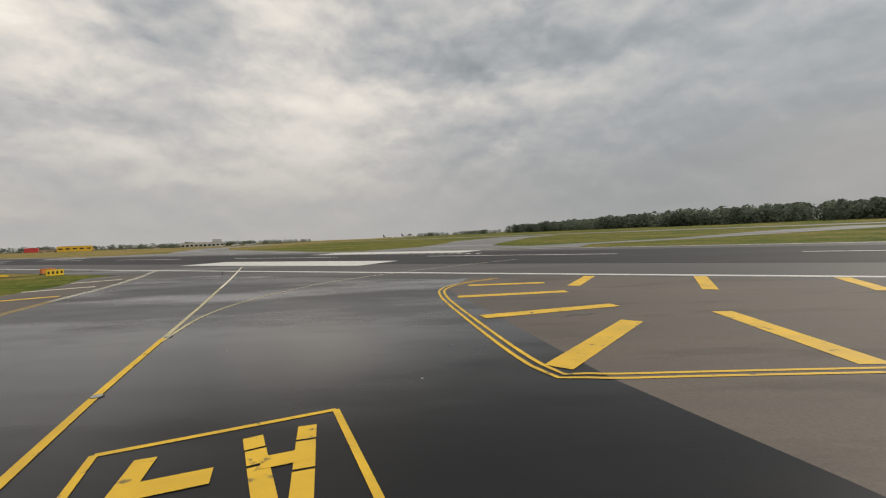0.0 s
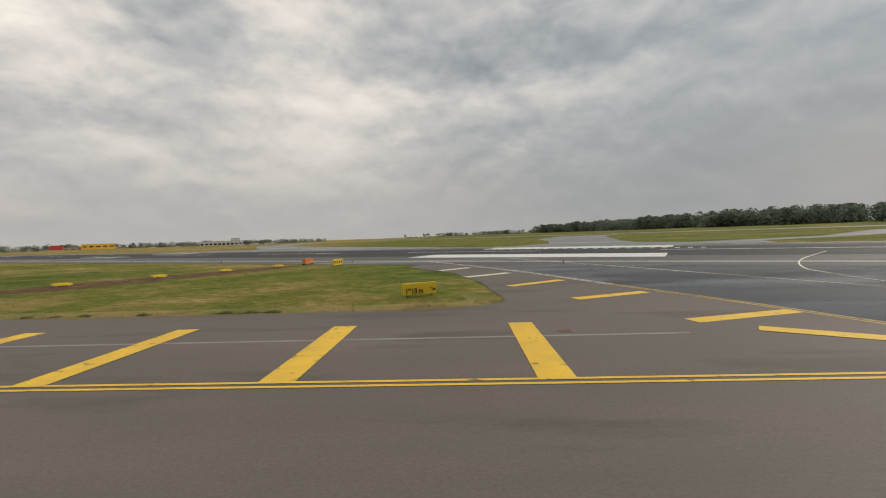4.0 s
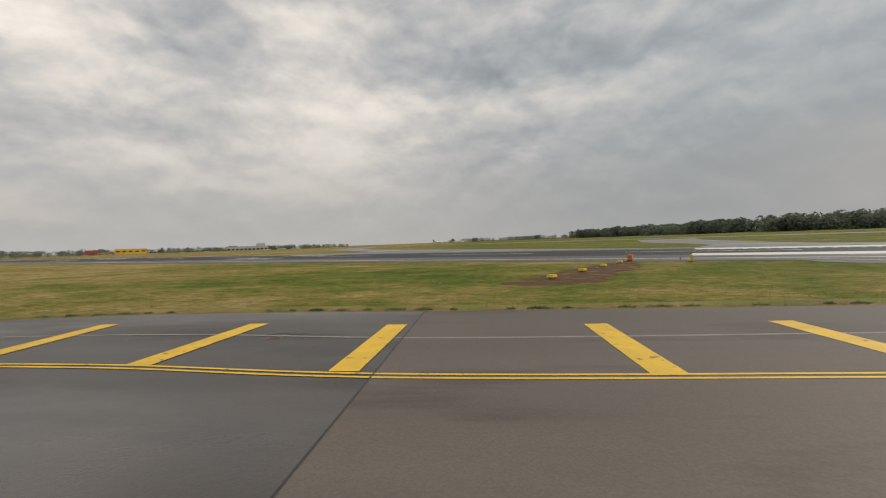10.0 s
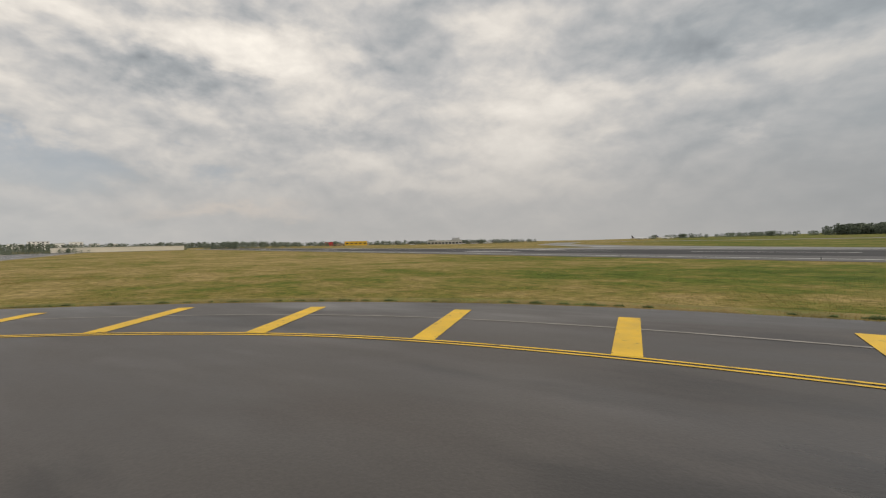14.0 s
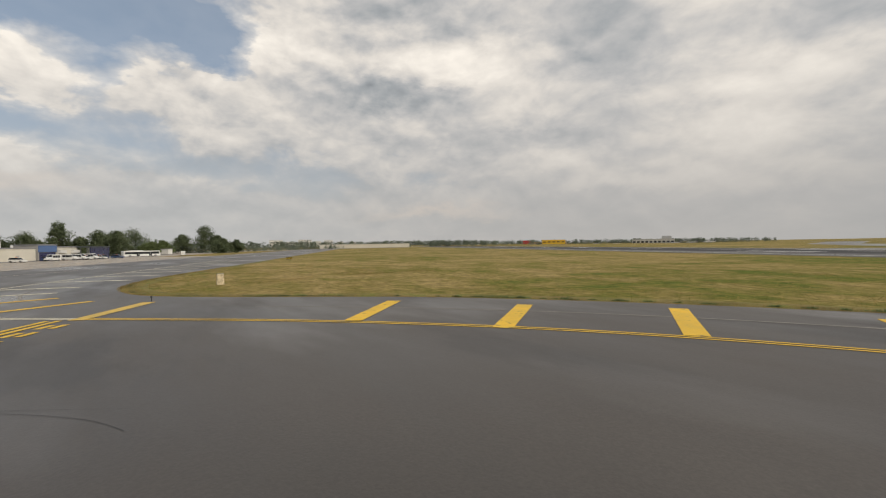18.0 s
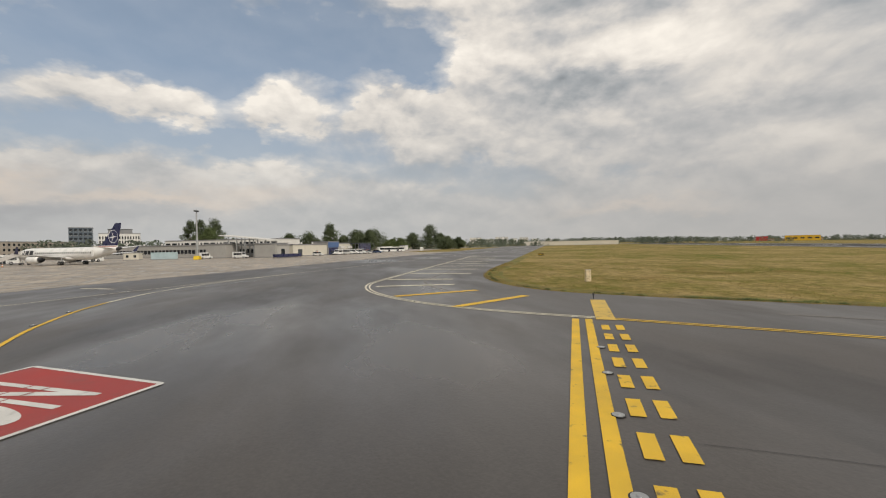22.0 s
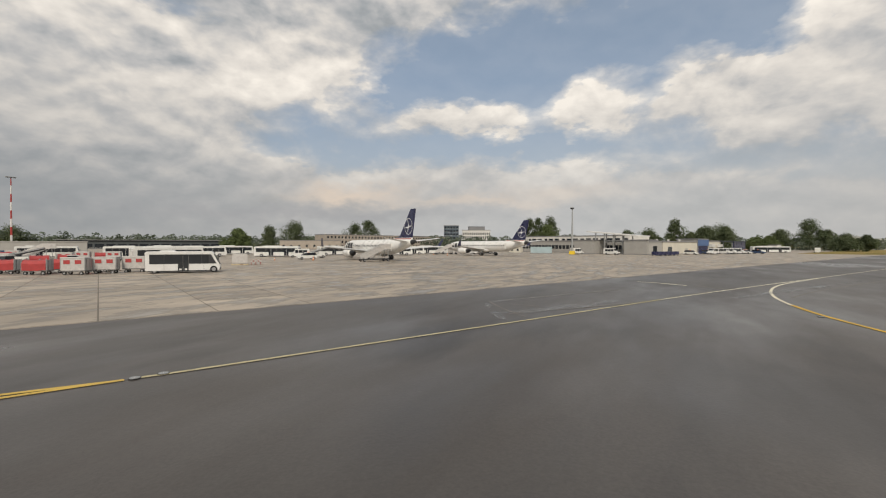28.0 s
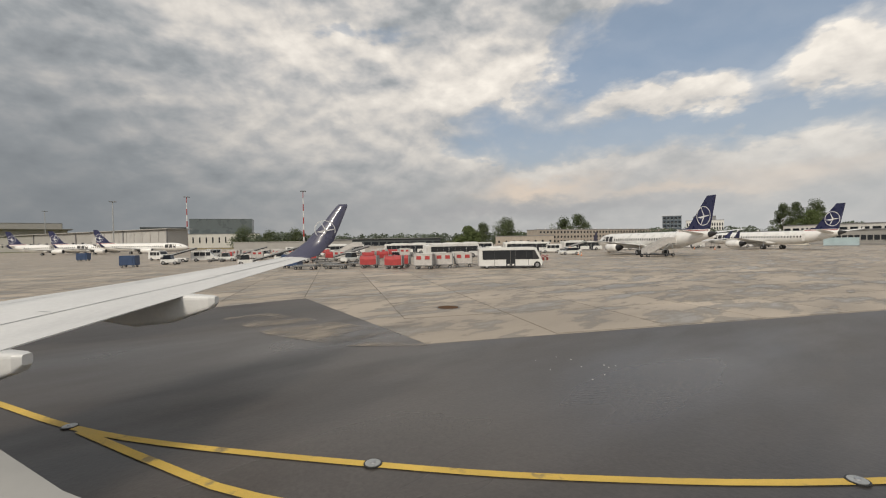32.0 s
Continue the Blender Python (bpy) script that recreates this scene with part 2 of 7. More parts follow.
build_world()
sun_data = bpy.data.lights.new("sun", "SUN")
sun_data.energy, sun_data.angle, sun_data.color = 2.35, radians(12), (1.0, 0.91, 0.78)
sun = new("sun", sun_data)
sun.matrix_world = look((60 * math.sin(SUN_AZ), 60 * math.cos(SUN_AZ), 60 * math.tan(SUN_EL)), (0, 0, 0))


# ---- materials ----
def material(name, base, rough=0.6, metal=0.0, var=0.15, scale=3.0, fine=40.0, bump=0.0, spec=0.5, tint=None, streak=None, object_coords=False, patch=None, wet=None, coat=0.0, rnd=0.0, drift=None, leafy=0.0, sheen=None):
    """A surface with a coarse and a fine variation of its base colour, bump, patches of a second colour and wet gloss."""
    m = bpy.data.materials.new(name)
    m.use_nodes = True
    nt = m.node_tree
    b = nt.nodes["Principled BSDF"]
    L = nt.links.new
    b.inputs["Metallic"].default_value = metal
    b.inputs["Specular IOR Level"].default_value = spec
    b.inputs["Coat Weight"].default_value = coat
    b.inputs["Coat Roughness"].default_value = 0.08
    tc = nt.nodes.new("ShaderNodeTexCoord")
    geo = nt.nodes.new("ShaderNodeNewGeometry")
    src = tc.outputs["Object"] if object_coords else geo.outputs["Position"]
    if streak:
        mp = nt.nodes.new("ShaderNodeMapping")
        mp.inputs["Rotation"].default_value = (0, 0, radians(streak[0]))
        mp.inputs["Scale"].default_value = streak[1]
        L(src, mp.inputs[0])
        strk = mp.outputs[0]
    else:
        strk = src

    def noise_(vec, s, d=4, r=0.55):
        n = nt.nodes.new("ShaderNodeTexNoise")
        n.inputs["Scale"].default_value, n.inputs["Detail"].default_value, n.inputs["Roughness"].default_value = s, d, r
        L(vec, n.inputs["Vector"])
        return n.outputs[0]

    def rng(v, lo, hi, a=0.3, z=0.7):
        n = nt.nodes.new("ShaderNodeMapRange")
        L(v, n.inputs[0])
        n.inputs[1].default_value, n.inputs[2].default_value = a, z
        n.inputs[3].default_value, n.inputs[4].default_value = lo, hi
        return n.outputs[0]

    def mul(a, c):
        n = nt.nodes.new("ShaderNodeMath")
        n.operation = "MULTIPLY"
        L(a, n.inputs[0])
        if isinstance(c, (int, float)): n.inputs[1].default_value = c
        else: L(c, n.inputs[1])
        return n.outputs[0]

    def mix(fac, a, c, kind="MIX"):
        n = nt.nodes.new("ShaderNodeMix")
        n.data_type, n.blend_type = "RGBA", kind
        for s, v in ((n.inputs[0], fac), (n.inputs[6], a), (n.inputs[7], c)):
            if isinstance(v, (int, float)): s.default_value = v
            elif isinstance(v, tuple): s.default_value = (*v, 1)
            else: L(v, s)
        return n.outputs[2]

    coarse = noise_(strk, scale)
    grain = noise_(src, fine, 3)
    shade = mul(rng(coarse, 1 - var, 1 + var), rng(grain, 1 - var * 0.7, 1 + var * 0.7))
    if rnd:
        oi = nt.nodes.new("ShaderNodeObjectInfo")
        shade = mul(shade, rng(oi.outputs["Random"], 1 - rnd, 1 + rnd, 0, 1))
    comb = nt.nodes.new("ShaderNodeCombineColor")
    for i in range(3): L(shade, comb.inputs[i])
    col = base
    if tint:
        col = mix(rng(noise_(strk, scale * 0.37, 5, 0.6), 0, 1, 0.4, 0.62), base, tint)
    if patch:
        col = mix(rng(noise_(strk, patch[1], 6, 0.62), 0, 1, patch[2], patch[2] + patch[3]), col, patch[0])
    if drift:
        # towards a second colour along x, patchily
        sx = nt.nodes.new("ShaderNodeSeparateXYZ")
        L(geo.outputs["Position"], sx.inputs[0])
        fade = mul(rng(sx.outputs[0], 0, 1, drift[1], drift[2]), rng(noise_(strk, 0.14, 6, 0.65), 0.15, 1.0, 0.38, 0.58))
        col = mix(fade, col, drift[0])
    col = mix(1.0, col, comb.outputs[0], "MULTIPLY")
    L(col, b.inputs["Base Color"])
    rr = rng(coarse, max(0.02, rough - 0.08), min(1, rough + 0.08))
    if wet:
        # wet[0]: roughness where wet, wet[1]: scale, wet[2]: threshold
        wv = rng(noise_(strk, wet[1], 5, 0.55), 0, 1, wet[2], wet[2] + 0.14)
        n = nt.nodes.new("ShaderNodeMix")
        L(wv, n.inputs[0]); L(rr, n.inputs[2]); n.inputs[3].default_value = wet[0]
        rr = n.outputs[0]
        if sheen:
            # standing water gleams more than the damp surface round it
            L(rng(noise_(strk, wet[1] * 0.8, 4, 0.5), spec * sheen[0], spec * sheen[1], 0.40, 0.60), b.inputs["Specular IOR Level"])
    L(rr, b.inputs["Roughness"])
    if bump:
        bp = nt.nodes.new("ShaderNodeBump")
        bp.inputs["Strength"].default_value = bump
        bp.inputs["Distance"].default_value = 0.02
        L(grain, bp.inputs["Height"])
        L(bp.outputs[0], b.inputs["Normal"])
    if leafy:
        # thin leaves let light through
        tr = nt.nodes.new("ShaderNodeBsdfTranslucent")
        ms = nt.nodes.new("ShaderNodeMixShader")
        L(col, tr.inputs[0])
        ms.inputs[0].default_value = leafy
        L(b.outputs[0], ms.inputs[1])
        L(tr.outputs[0], ms.inputs[2])
        L(ms.outputs[0], nt.nodes["Material Output"].inputs[0])
    return m


def turf(name):
    """Mown airfield grass: green, olive and straw by patches of several sizes, drier towards the west."""
    m = bpy.data.materials.new(name)
    m.use_nodes = True
    nt = m.node_tree
    L = nt.links.new
    b = nt.nodes["Principled BSDF"]
    b.inputs["Roughness"].default_value = 0.95
    b.inputs["Specular IOR Level"].default_value = 0.08
    geo = nt.nodes.new("ShaderNodeNewGeometry")
    mp = nt.nodes.new("ShaderNodeMapping")
    mp.inputs["Rotation"].default_value = (0, 0, radians(26))
    mp.inputs["Scale"].default_value = (0.75, 1, 1)
    L(geo.outputs["Position"], mp.inputs[0])

    def noise_(scale, detail, rough):
        n = nt.nodes.new("ShaderNodeTexNoise")
        n.inputs["Scale"].default_value, n.inputs["Detail"].default_value, n.inputs["Roughness"].default_value = scale, detail, rough
        L(mp.outputs[0], n.inputs["Vector"])
        return n.outputs[0]

    def calc(op, a, c):
        n = nt.nodes.new("ShaderNodeMath")
        n.operation = op
        for i, v in enumerate((a, c)):
            if isinstance(v, (int, float)): n.inputs[i].default_value = v
            else: L(v, n.inputs[i])
        return n.outputs[0]

    def span(v, a, z, lo, hi):
        n = nt.nodes.new("ShaderNodeMapRange")
        L(v, n.inputs[0])
        for i, q in enumerate((a, z, lo, hi)): n.inputs[i + 1].default_value = q
        return n.outputs[0]

    broad, patches, clumps, fine = noise_(0.035, 3, 0.5), noise_(0.22, 6, 0.62), noise_(1.4, 6, 0.7), noise_(9.0, 3, 0.6)
    sx = nt.nodes.new("ShaderNodeSeparateXYZ")
    L(geo.outputs["Position"], sx.inputs[0])
    west = span(sx.outputs[0], -70, -140, 0.0, 0.11)
    dry = calc("ADD", calc("ADD", calc("MULTIPLY", broad, 0.42), calc("MULTIPLY", patches, 0.58)), west)
    dry = calc("ADD", dry, calc("MULTIPLY", calc("SUBTRACT", clumps, 0.5), 0.20))
    rp = nt.nodes.new("ShaderNodeValToRGB")
    L(dry, rp.inputs[0])
    stops = [(0.38, (0.062, 0.092, 0.012)), (0.46, (0.098, 0.124, 0.018)), (0.53, (0.160, 0.150, 0.034)), (0.60, (0.235, 0.185, 0.062)), (0.70, (0.33, 0.245, 0.105))]
    e = rp.color_ramp.elements
    while len(e) < len(stops): e.new(0.5)
    for el, (pos, col) in zip(e, stops):
        el.position, el.color = pos, (*col, 1)
    shade = calc("MULTIPLY", span(clumps, 0.32, 0.68, 0.62, 1.32), span(fine, 0.3, 0.7, 0.72, 1.28))
    cc_ = nt.nodes.new("ShaderNodeCombineColor")
    for i in range(3): L(shade, cc_.inputs[i])
    mx = nt.nodes.new("ShaderNodeMix")
    mx.data_type, mx.blend_type = "RGBA", "MULTIPLY"
    mx.inputs[0].default_value = 1.0
    L(rp.outputs[0], mx.inputs[6])
    L(cc_.outputs[0], mx.inputs[7])
    L(mx.outputs[2], b.inputs["Base Color"])
    bp = nt.nodes.new("ShaderNodeBump")
    bp.inputs["Strength"].default_value, bp.inputs["Distance"].default_value = 0.8, 0.05
    L(fine, bp.inputs["Height"])
    L(bp.outputs[0], b.inputs["Normal"])
    return m


def thin_film(name, base, cover, scale, streak):
    """A thin dried film: it covers the surface below in ragged, soft patches only."""
    m = material(name, base, 0.55, var=0.12, scale=1.0, fine=20, spec=0.4)
    nt = m.node_tree
    geo = nt.nodes.new("ShaderNodeNewGeometry")
    mp = nt.nodes.new("ShaderNodeMapping")
    mp.inputs["Rotation"].default_value = (0, 0, radians(streak))
    mp.inputs["Scale"].default_value = (0.45, 1, 1)
    n = nt.nodes.new("ShaderNodeTexNoise")
    n.inputs["Scale"].default_value, n.inputs["Detail"].default_value, n.inputs["Roughness"].default_value = scale, 6, 0.62
    r = nt.nodes.new("ShaderNodeMapRange")
    r.inputs[1].default_value, r.inputs[2].default_value, r.inputs[3].default_value, r.inputs[4].default_value = 0.44, 0.66, 0.0, cover
    nt.links.new(geo.outputs["Position"], mp.inputs[0])
    nt.links.new(mp.outputs[0], n.inputs["Vector"])
    nt.links.new(n.outputs[0], r.inputs[0])
    nt.links.new(r.outputs[0], nt.nodes["Principled BSDF"].inputs["Alpha"])
    return m


RWY = (-30.0, (0.12, 1.0, 1.0))
M = {
    "grass": turf("grass"),
    "asphalt_old": material("asphalt_old", (0.134, 0.113, 0.095), 0.75, var=0.15, scale=0.25, fine=17, bump=0.3, tint=(0.108, 0.096, 0.085), spec=0.35, streak=(0, (0.25, 1, 1)), patch=((0.092, 0.080, 0.069), 0.35, 0.54, 0.10)),
    "asphalt_dark": material("asphalt_dark", (0.061, 0.053, 0.0475), 0.50, var=0.20, scale=0.3, fine=15, bump=0.2, tint=(0.068, 0.060, 0.054), spec=0.5, patch=((0.041, 0.036, 0.033), 0.16, 0.53, 0.07), drift=((0.110, 0.102, 0.096), -96, -136), wet=(0.27, 0.085, 0.50), streak=(26, (0.35, 1, 1))),
    "asphalt_wet": material("asphalt_wet", (0.0105, 0.0102, 0.0108), 0.36, var=0.25, scale=0.22, fine=45, bump=0.05, tint=(0.024, 0.0235, 0.025), spec=0.27, wet=(0.10, 0.13, 0.47), streak=(65, (0.35, 1, 1)), sheen=(0.50, 1.65)),
    "runway": material("runway", (0.085, 0.082, 0.080), 0.66, var=0.16, scale=0.05, fine=20, spec=0.32, streak=RWY, wet=(0.42, 0.05, 0.52)),
    "runway_rubber": material("runway_rubber", (0.030, 0.029, 0.030), 0.66, var=0.3, scale=0.12, fine=15, spec=0.22, streak=RWY),
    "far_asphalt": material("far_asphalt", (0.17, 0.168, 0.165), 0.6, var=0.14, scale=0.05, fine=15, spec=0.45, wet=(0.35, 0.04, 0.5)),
    "concrete": material("concrete", (0.425, 0.365, 0.298), 0.7, var=0.12, scale=0.35, fine=30, bump=0.2, tint=(0.34, 0.293, 0.24), rnd=0.13, wet=(0.28, 0.55, 0.50), patch=((0.245, 0.217, 0.182), 0.55, 0.49, 0.035), streak=(26, (0.42, 1, 1))),
    "concrete_joint": material("concrete_joint", (0.17, 0.15, 0.125), 0.85, var=0.2, scale=0.5, fine=20),
    "yellow_paint": material("yellow_paint", (0.70, 0.44, 0.03), 0.65, var=0.14, scale=0.8, fine=60, bump=0.2, patch=((0.22, 0.16, 0.05), 2.4, 0.61, 0.06)),
    "yellow_worn": material("yellow_worn", (0.60, 0.41, 0.085), 0.68, var=0.14, scale=0.8, fine=60, bump=0.2, patch=((0.26, 0.20, 0.09), 2.0, 0.58, 0.08)),
    # these two pale yellows also carry low-angle glare on lines near the runway
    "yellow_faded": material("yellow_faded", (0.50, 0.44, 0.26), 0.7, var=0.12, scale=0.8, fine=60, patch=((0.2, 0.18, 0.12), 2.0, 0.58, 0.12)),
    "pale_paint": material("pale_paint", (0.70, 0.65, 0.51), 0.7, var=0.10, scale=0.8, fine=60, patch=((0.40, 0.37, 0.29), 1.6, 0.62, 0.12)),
    "white_paint": material("white_paint", (0.62, 0.61, 0.58), 0.7, var=0.10, scale=0.8, fine=50, patch=((0.3, 0.29, 0.27), 1.2, 0.58, 0.14)),
    "red_paint": material("red_paint", (0.335, 0.037, 0.030), 0.6, var=0.14, scale=0.5, fine=60, patch=((0.26, 0.05, 0.04), 0.6, 0.54, 0.14)),
    "seam": material("seam", (0.235, 0.22, 0.20), 0.8, var=0.2, scale=1.2, fine=40),
    "dried_film": thin_film("dried_film", (0.36, 0.37, 0.38), 0.55, 0.55, 26),
    "sandy_film": thin_film("sandy_film", (0.36, 0.31, 0.25), 0.8, 0.5, 26),
    "tar": material("tar", (0.022, 0.021, 0.021), 0.5, var=0.2, scale=2, fine=40),
    "soil": material("soil", (0.105, 0.060, 0.034), 0.95, var=0.28, scale=0.6, fine=12, bump=0.6, spec=0.1, patch=((0.17, 0.125, 0.06), 0.55, 0.52, 0.12)),
}


# ---- mesh helpers ----
def part(name, bm, mat, parent=None, label="", kind="", smooth=False):
    me = bpy.data.meshes.new(name)
    bmesh.ops.recalc_face_normals(bm, faces=bm.faces)
    bm.to_mesh(me)
    bm.free()
    if smooth:
        for p_ in me.polygons: p_.use_smooth = True
    for mm in (mat if isinstance(mat, (list, tuple)) else [mat]):
        me.materials.append(M[mm] if isinstance(mm, str) else mm)
    ob = new(name, me)
    if parent is not None: ob.parent = parent
    return tagged(ob, label, kind=kind)


def spline(pts, step=1.0):
    """A smooth line through points, sampled every step metres."""
    P = [Vector((*q, 0)) for q in pts]
    P = [2 * P[0] - P[1]] + P + [2 * P[-1] - P[-2]]
    out = []
    for i in range(1, len(P) - 2):
        n = max(1, round((P[i + 1] - P[i]).length / step))
        for k in range(n):
            t = k / n
            a, b, c, d = P[i - 1:i + 3]
            out.append(0.5 * (2 * b + (c - a) * t + (2 * a - 5 * b + 4 * c - d) * t * t + (3 * b - a - 3 * c + d) * t ** 3))
    out.append(P[-2])
    return [(v.x, v.y) for v in out]


def normals(pts):
    out = []
    for i in range(len(pts)):
        a, b = Vector(pts[max(0, i - 1)]), Vector(pts[min(len(pts) - 1, i + 1)])
        d = (b - a).normalized()
        out.append(Vector((-d.y, d.x)))
    return out


def offset(pts, d):
    return [(Vector(q) + n * d)[:] for q, n in zip(pts, normals(pts))]


def ribbon(bm, pts, width, z, shift=0.0):
    n = normals(pts)
    rows = []
    for q, k in zip(pts, n):
        c = Vector(q) + k * shift
        rows.append([bm.verts.new((*(c + k * s * width / 2), z)) for s in (-1, 1)])
    for a, b in zip(rows, rows[1:]):
        bm.faces.new((a[0], b[0], b[1], a[1]))
    return bm


def sheet(bm, pts, z):
    f = bm.faces.new([bm.verts.new((*q, z)) for q in pts])
    f.normal_update()
    bmesh.ops.triangulate(bm, faces=[f])
    return bm


def slab(name, pts, z, mat, label, category, thick=0.05):
    """A flat piece of ground with a shallow edge."""
    bm = bmesh.new()
    top = [bm.verts.new((*q, z)) for q in pts]
    low = [bm.verts.new((*q, z - thick)) for q in pts]
    f = bm.faces.new(top)
    f.normal_update()
    for i in range(len(pts)):
        j = (i + 1) % len(pts)
        bm.faces.new((top[i], low[i], low[j], top[j]))
    bmesh.ops.triangulate(bm, faces=[f])
    return tagged(part(name, bm, mat), label, category, kind="structure")


def box(bm, c, s, rot=0.0, taper=1.0, bevel=0.0):
    """A box of size s with its base centre at c."""
    r = Matrix.Rotation(rot, 3, "Z")
    v = []
    for k, zz in ((1.0, 0), (taper, s[2])):
        for sx, sy in ((-1, -1), (1, -1), (1, 1), (-1, 1)):
            v.append(bm.verts.new(Vector(c) + r @ Vector((sx * s[0] / 2 * k, sy * s[1] / 2 * k, zz))))
    fs = [bm.faces.new([v[i] for i in q]) for q in ((3, 2, 1, 0), (4, 5, 6, 7), (0, 1, 5, 4), (1, 2, 6, 5), (2, 3, 7, 6), (3, 0, 4, 7))]
    if bevel:
        bmesh.ops.bevel(bm, geom=list({e for f in fs for e in f.edges}), offset=bevel, segments=2, affect="EDGES")
    return bm


def tube(bm, a, b, r0, r1=None, n=12, cap=True):
    a, b = Vector(a), Vector(b)
    r1 = r0 if r1 is None else r1
    d = (b - a).normalized()
    u = d.orthogonal().normalized()
    w = d.cross(u)
    ra = [bm.verts.new(a + (u * math.cos(2 * math.pi * i / n) + w * math.sin(2 * math.pi * i / n)) * r0) for i in range(n)]
    rb = [bm.verts.new(b + (u * math.cos(2 * math.pi * i / n) + w * math.sin(2 * math.pi * i / n)) * r1) for i in range(n)]
    for i in range(n):
        j = (i + 1) % n
        bm.faces.new((ra[i], ra[j], rb[j], rb[i]))
    if cap:
        bm.faces.new(ra[::-1])
        bm.faces.new(rb)
    return bm


def empty(name, m, label="", category="", group="", kind=""):
    ob = new(name)
    ob.matrix_world = m
    return tagged(ob, label, category, group, kind)


# ---- runway frame: s along it, n across it ----
RD, RN = Vector((-0.899, 0.438)), Vector((0.438, 0.899))


def rw(s, n):
    v = RD * s + RN * n
    return (v.x, v.y)


# ---- ground ----
def far_ground(x, y):
    """Height of the land: level near the taxiways, slightly tilted far beyond the runway."""
    n = RN.x * x + RN.y * y
    k = min(1.0, max(0.0, (n - 320) / 260))
    return k * k * (3 - 2 * k) * max(-8.0, min(6.0, 0.0105 * (x + 40)))


bm = bmesh.new()
bmesh.ops.create_grid(bm, x_segments=180, y_segments=180, size=4000)
for v in bm.verts: v.co.z = far_ground(v.co.x, v.co.y)
tagged(part("ground", bm, "grass"), "flat airfield grass, green with dry straw patches", "grass field", kind="structure")

Z1, Z2, Z3 = 0.03, 0.036, 0.044      # asphalt, patches, paint

# edge of the taxiway towards the field of grass
CURVE = spline([(-1.0, 18.6), (-20, 18.5), (-45, 18.5), (-62, 18.7), (-72, 19.9), (-80, 20.1), (-88, 19.1), (-96, 16.2), (-104, 11.6), (-112, 5.2), (-119.5, -2.4), (-124.5, -7.6), (-130, -11.2), (-136.5, -13.2), (-143, -13.1), (-149, -11.1)], 1.0)
GRASS = spline([(-14.6, 34.5), (-14.3, 31.2), (-17, 29.4), (-26, 28.8), (-45, 29.0), (-60, 29.4), (-72, 30.2), (-82, 30.0), (-92, 27.8), (-100, 24.6), (-108, 20.2), (-116, 14.6), (-122, 8.6), (-128, 2.6), (-133, -0.6), (-140, -1.6), (-147, -0.6), (-157, 2.9), (-177, 12.6), (-216, 31.6)], 1.5)
FAR_W = rw(700, -66)
taxi = [(137, -90)] + [rw(-130, 47), rw(47, 47), (-23, 58), (-17.5, 49), (-15.2, 40)] + GRASS + [FAR_W, rw(700, -110), rw(68, -110), (-109.5, -70), (-109.5, -90)]
slab("taxiway", taxi, Z1, "asphalt_dark", "dark grey asphalt taxiway, damp in places", "taxiway")
old = [(0.75, 18.8), (-2.6, 27.2), (-7.5, 38), (-13.5, 52), (-19, 62), (-21, 57)] + [(-17.3, 49), (-15.0, 40)] + [q for q in GRASS if q[0] > -63 and q[1] > 20] + [(-63.1, 29.6), (-63.2, 15), (-63.6, -20), (20, -40), (2.3, 15.2)]
slab("old_pavement", old, Z2, "asphalt_old", "brown-grey weathered asphalt with worn joints", "pavement", 0.01)
oldr = [(24.85, 18.9), (20.4, 37), (22, 44), (30, 42.5), (80, 16), (80, -40), (45, -40), (26.6, 14.4)]
slab("old_pavement_east", oldr, Z2, "asphalt_old", "brown-grey weathered asphalt island pavement", "pavement", 0.01)
wetp = [(0.75, 18.8), (2.3, 15.2), (20, -40), (45, -40), (26.6, 14.4), (24.85, 18.9), (20.4, 37), (22, 44), rw(0, 47.5), rw(30, 47.5), (-13.5, 52), (-7.5, 38), (-2.6, 27.2)]
slab("wet_pavement", wetp, Z2, "asphalt_wet", "fresh black asphalt, wet and glossy", "pavement", 0.01)
slab("runway", [rw(-400, 46), rw(900, 46), rw(900, 106), rw(-400, 106)], Z1 + 0.004, "runway", "grey grooved runway asphalt, damp", "runway")
slab("runway_centre", [rw(-400, 64), rw(900, 64), rw(900, 95), rw(-400, 95)], Z2 + 0.004, "runway_rubber", "rubber-darkened middle of the runway", "runway", 0.004)
apron = [rw(66.7, -105.5), rw(700, -105.5), rw(700, -520), (60, -520), (60, -81), (-108.2, -81)]
slab("apron", apron, Z1 + 0.006, "concrete", "pale concrete apron, stained and damp", "apron")


# ---- markings ----
LAYER = [0]


def mark(name, bm, mat, label):
    LAYER[0] += 1
    for v in bm.verts: v.co.z += 0.0012 * (LAYER[0] % 7)
    return tagged(part(name, bm, mat), label, "road marking", kind="structure")


def bar_(bm, a, b, w, z=Z3):
    a, b = Vector(a), Vector(b)
    k = (b - a).normalized()
    k = Vector((-k.y, k.x)) * w / 2
    bm.faces.new([bm.verts.new((*q, z)) for q in (a - k, b - k, b + k, a + k)])
    return bm


def double_line(pts, name="double_edge_line", gap=0.32, w=0.14, paint="yellow_paint"):
    for s in (-gap / 2, gap / 2):
        mark(name, ribbon(bmesh.new(), pts, w, Z3, s), paint, "yellow painted double taxiway edge line")


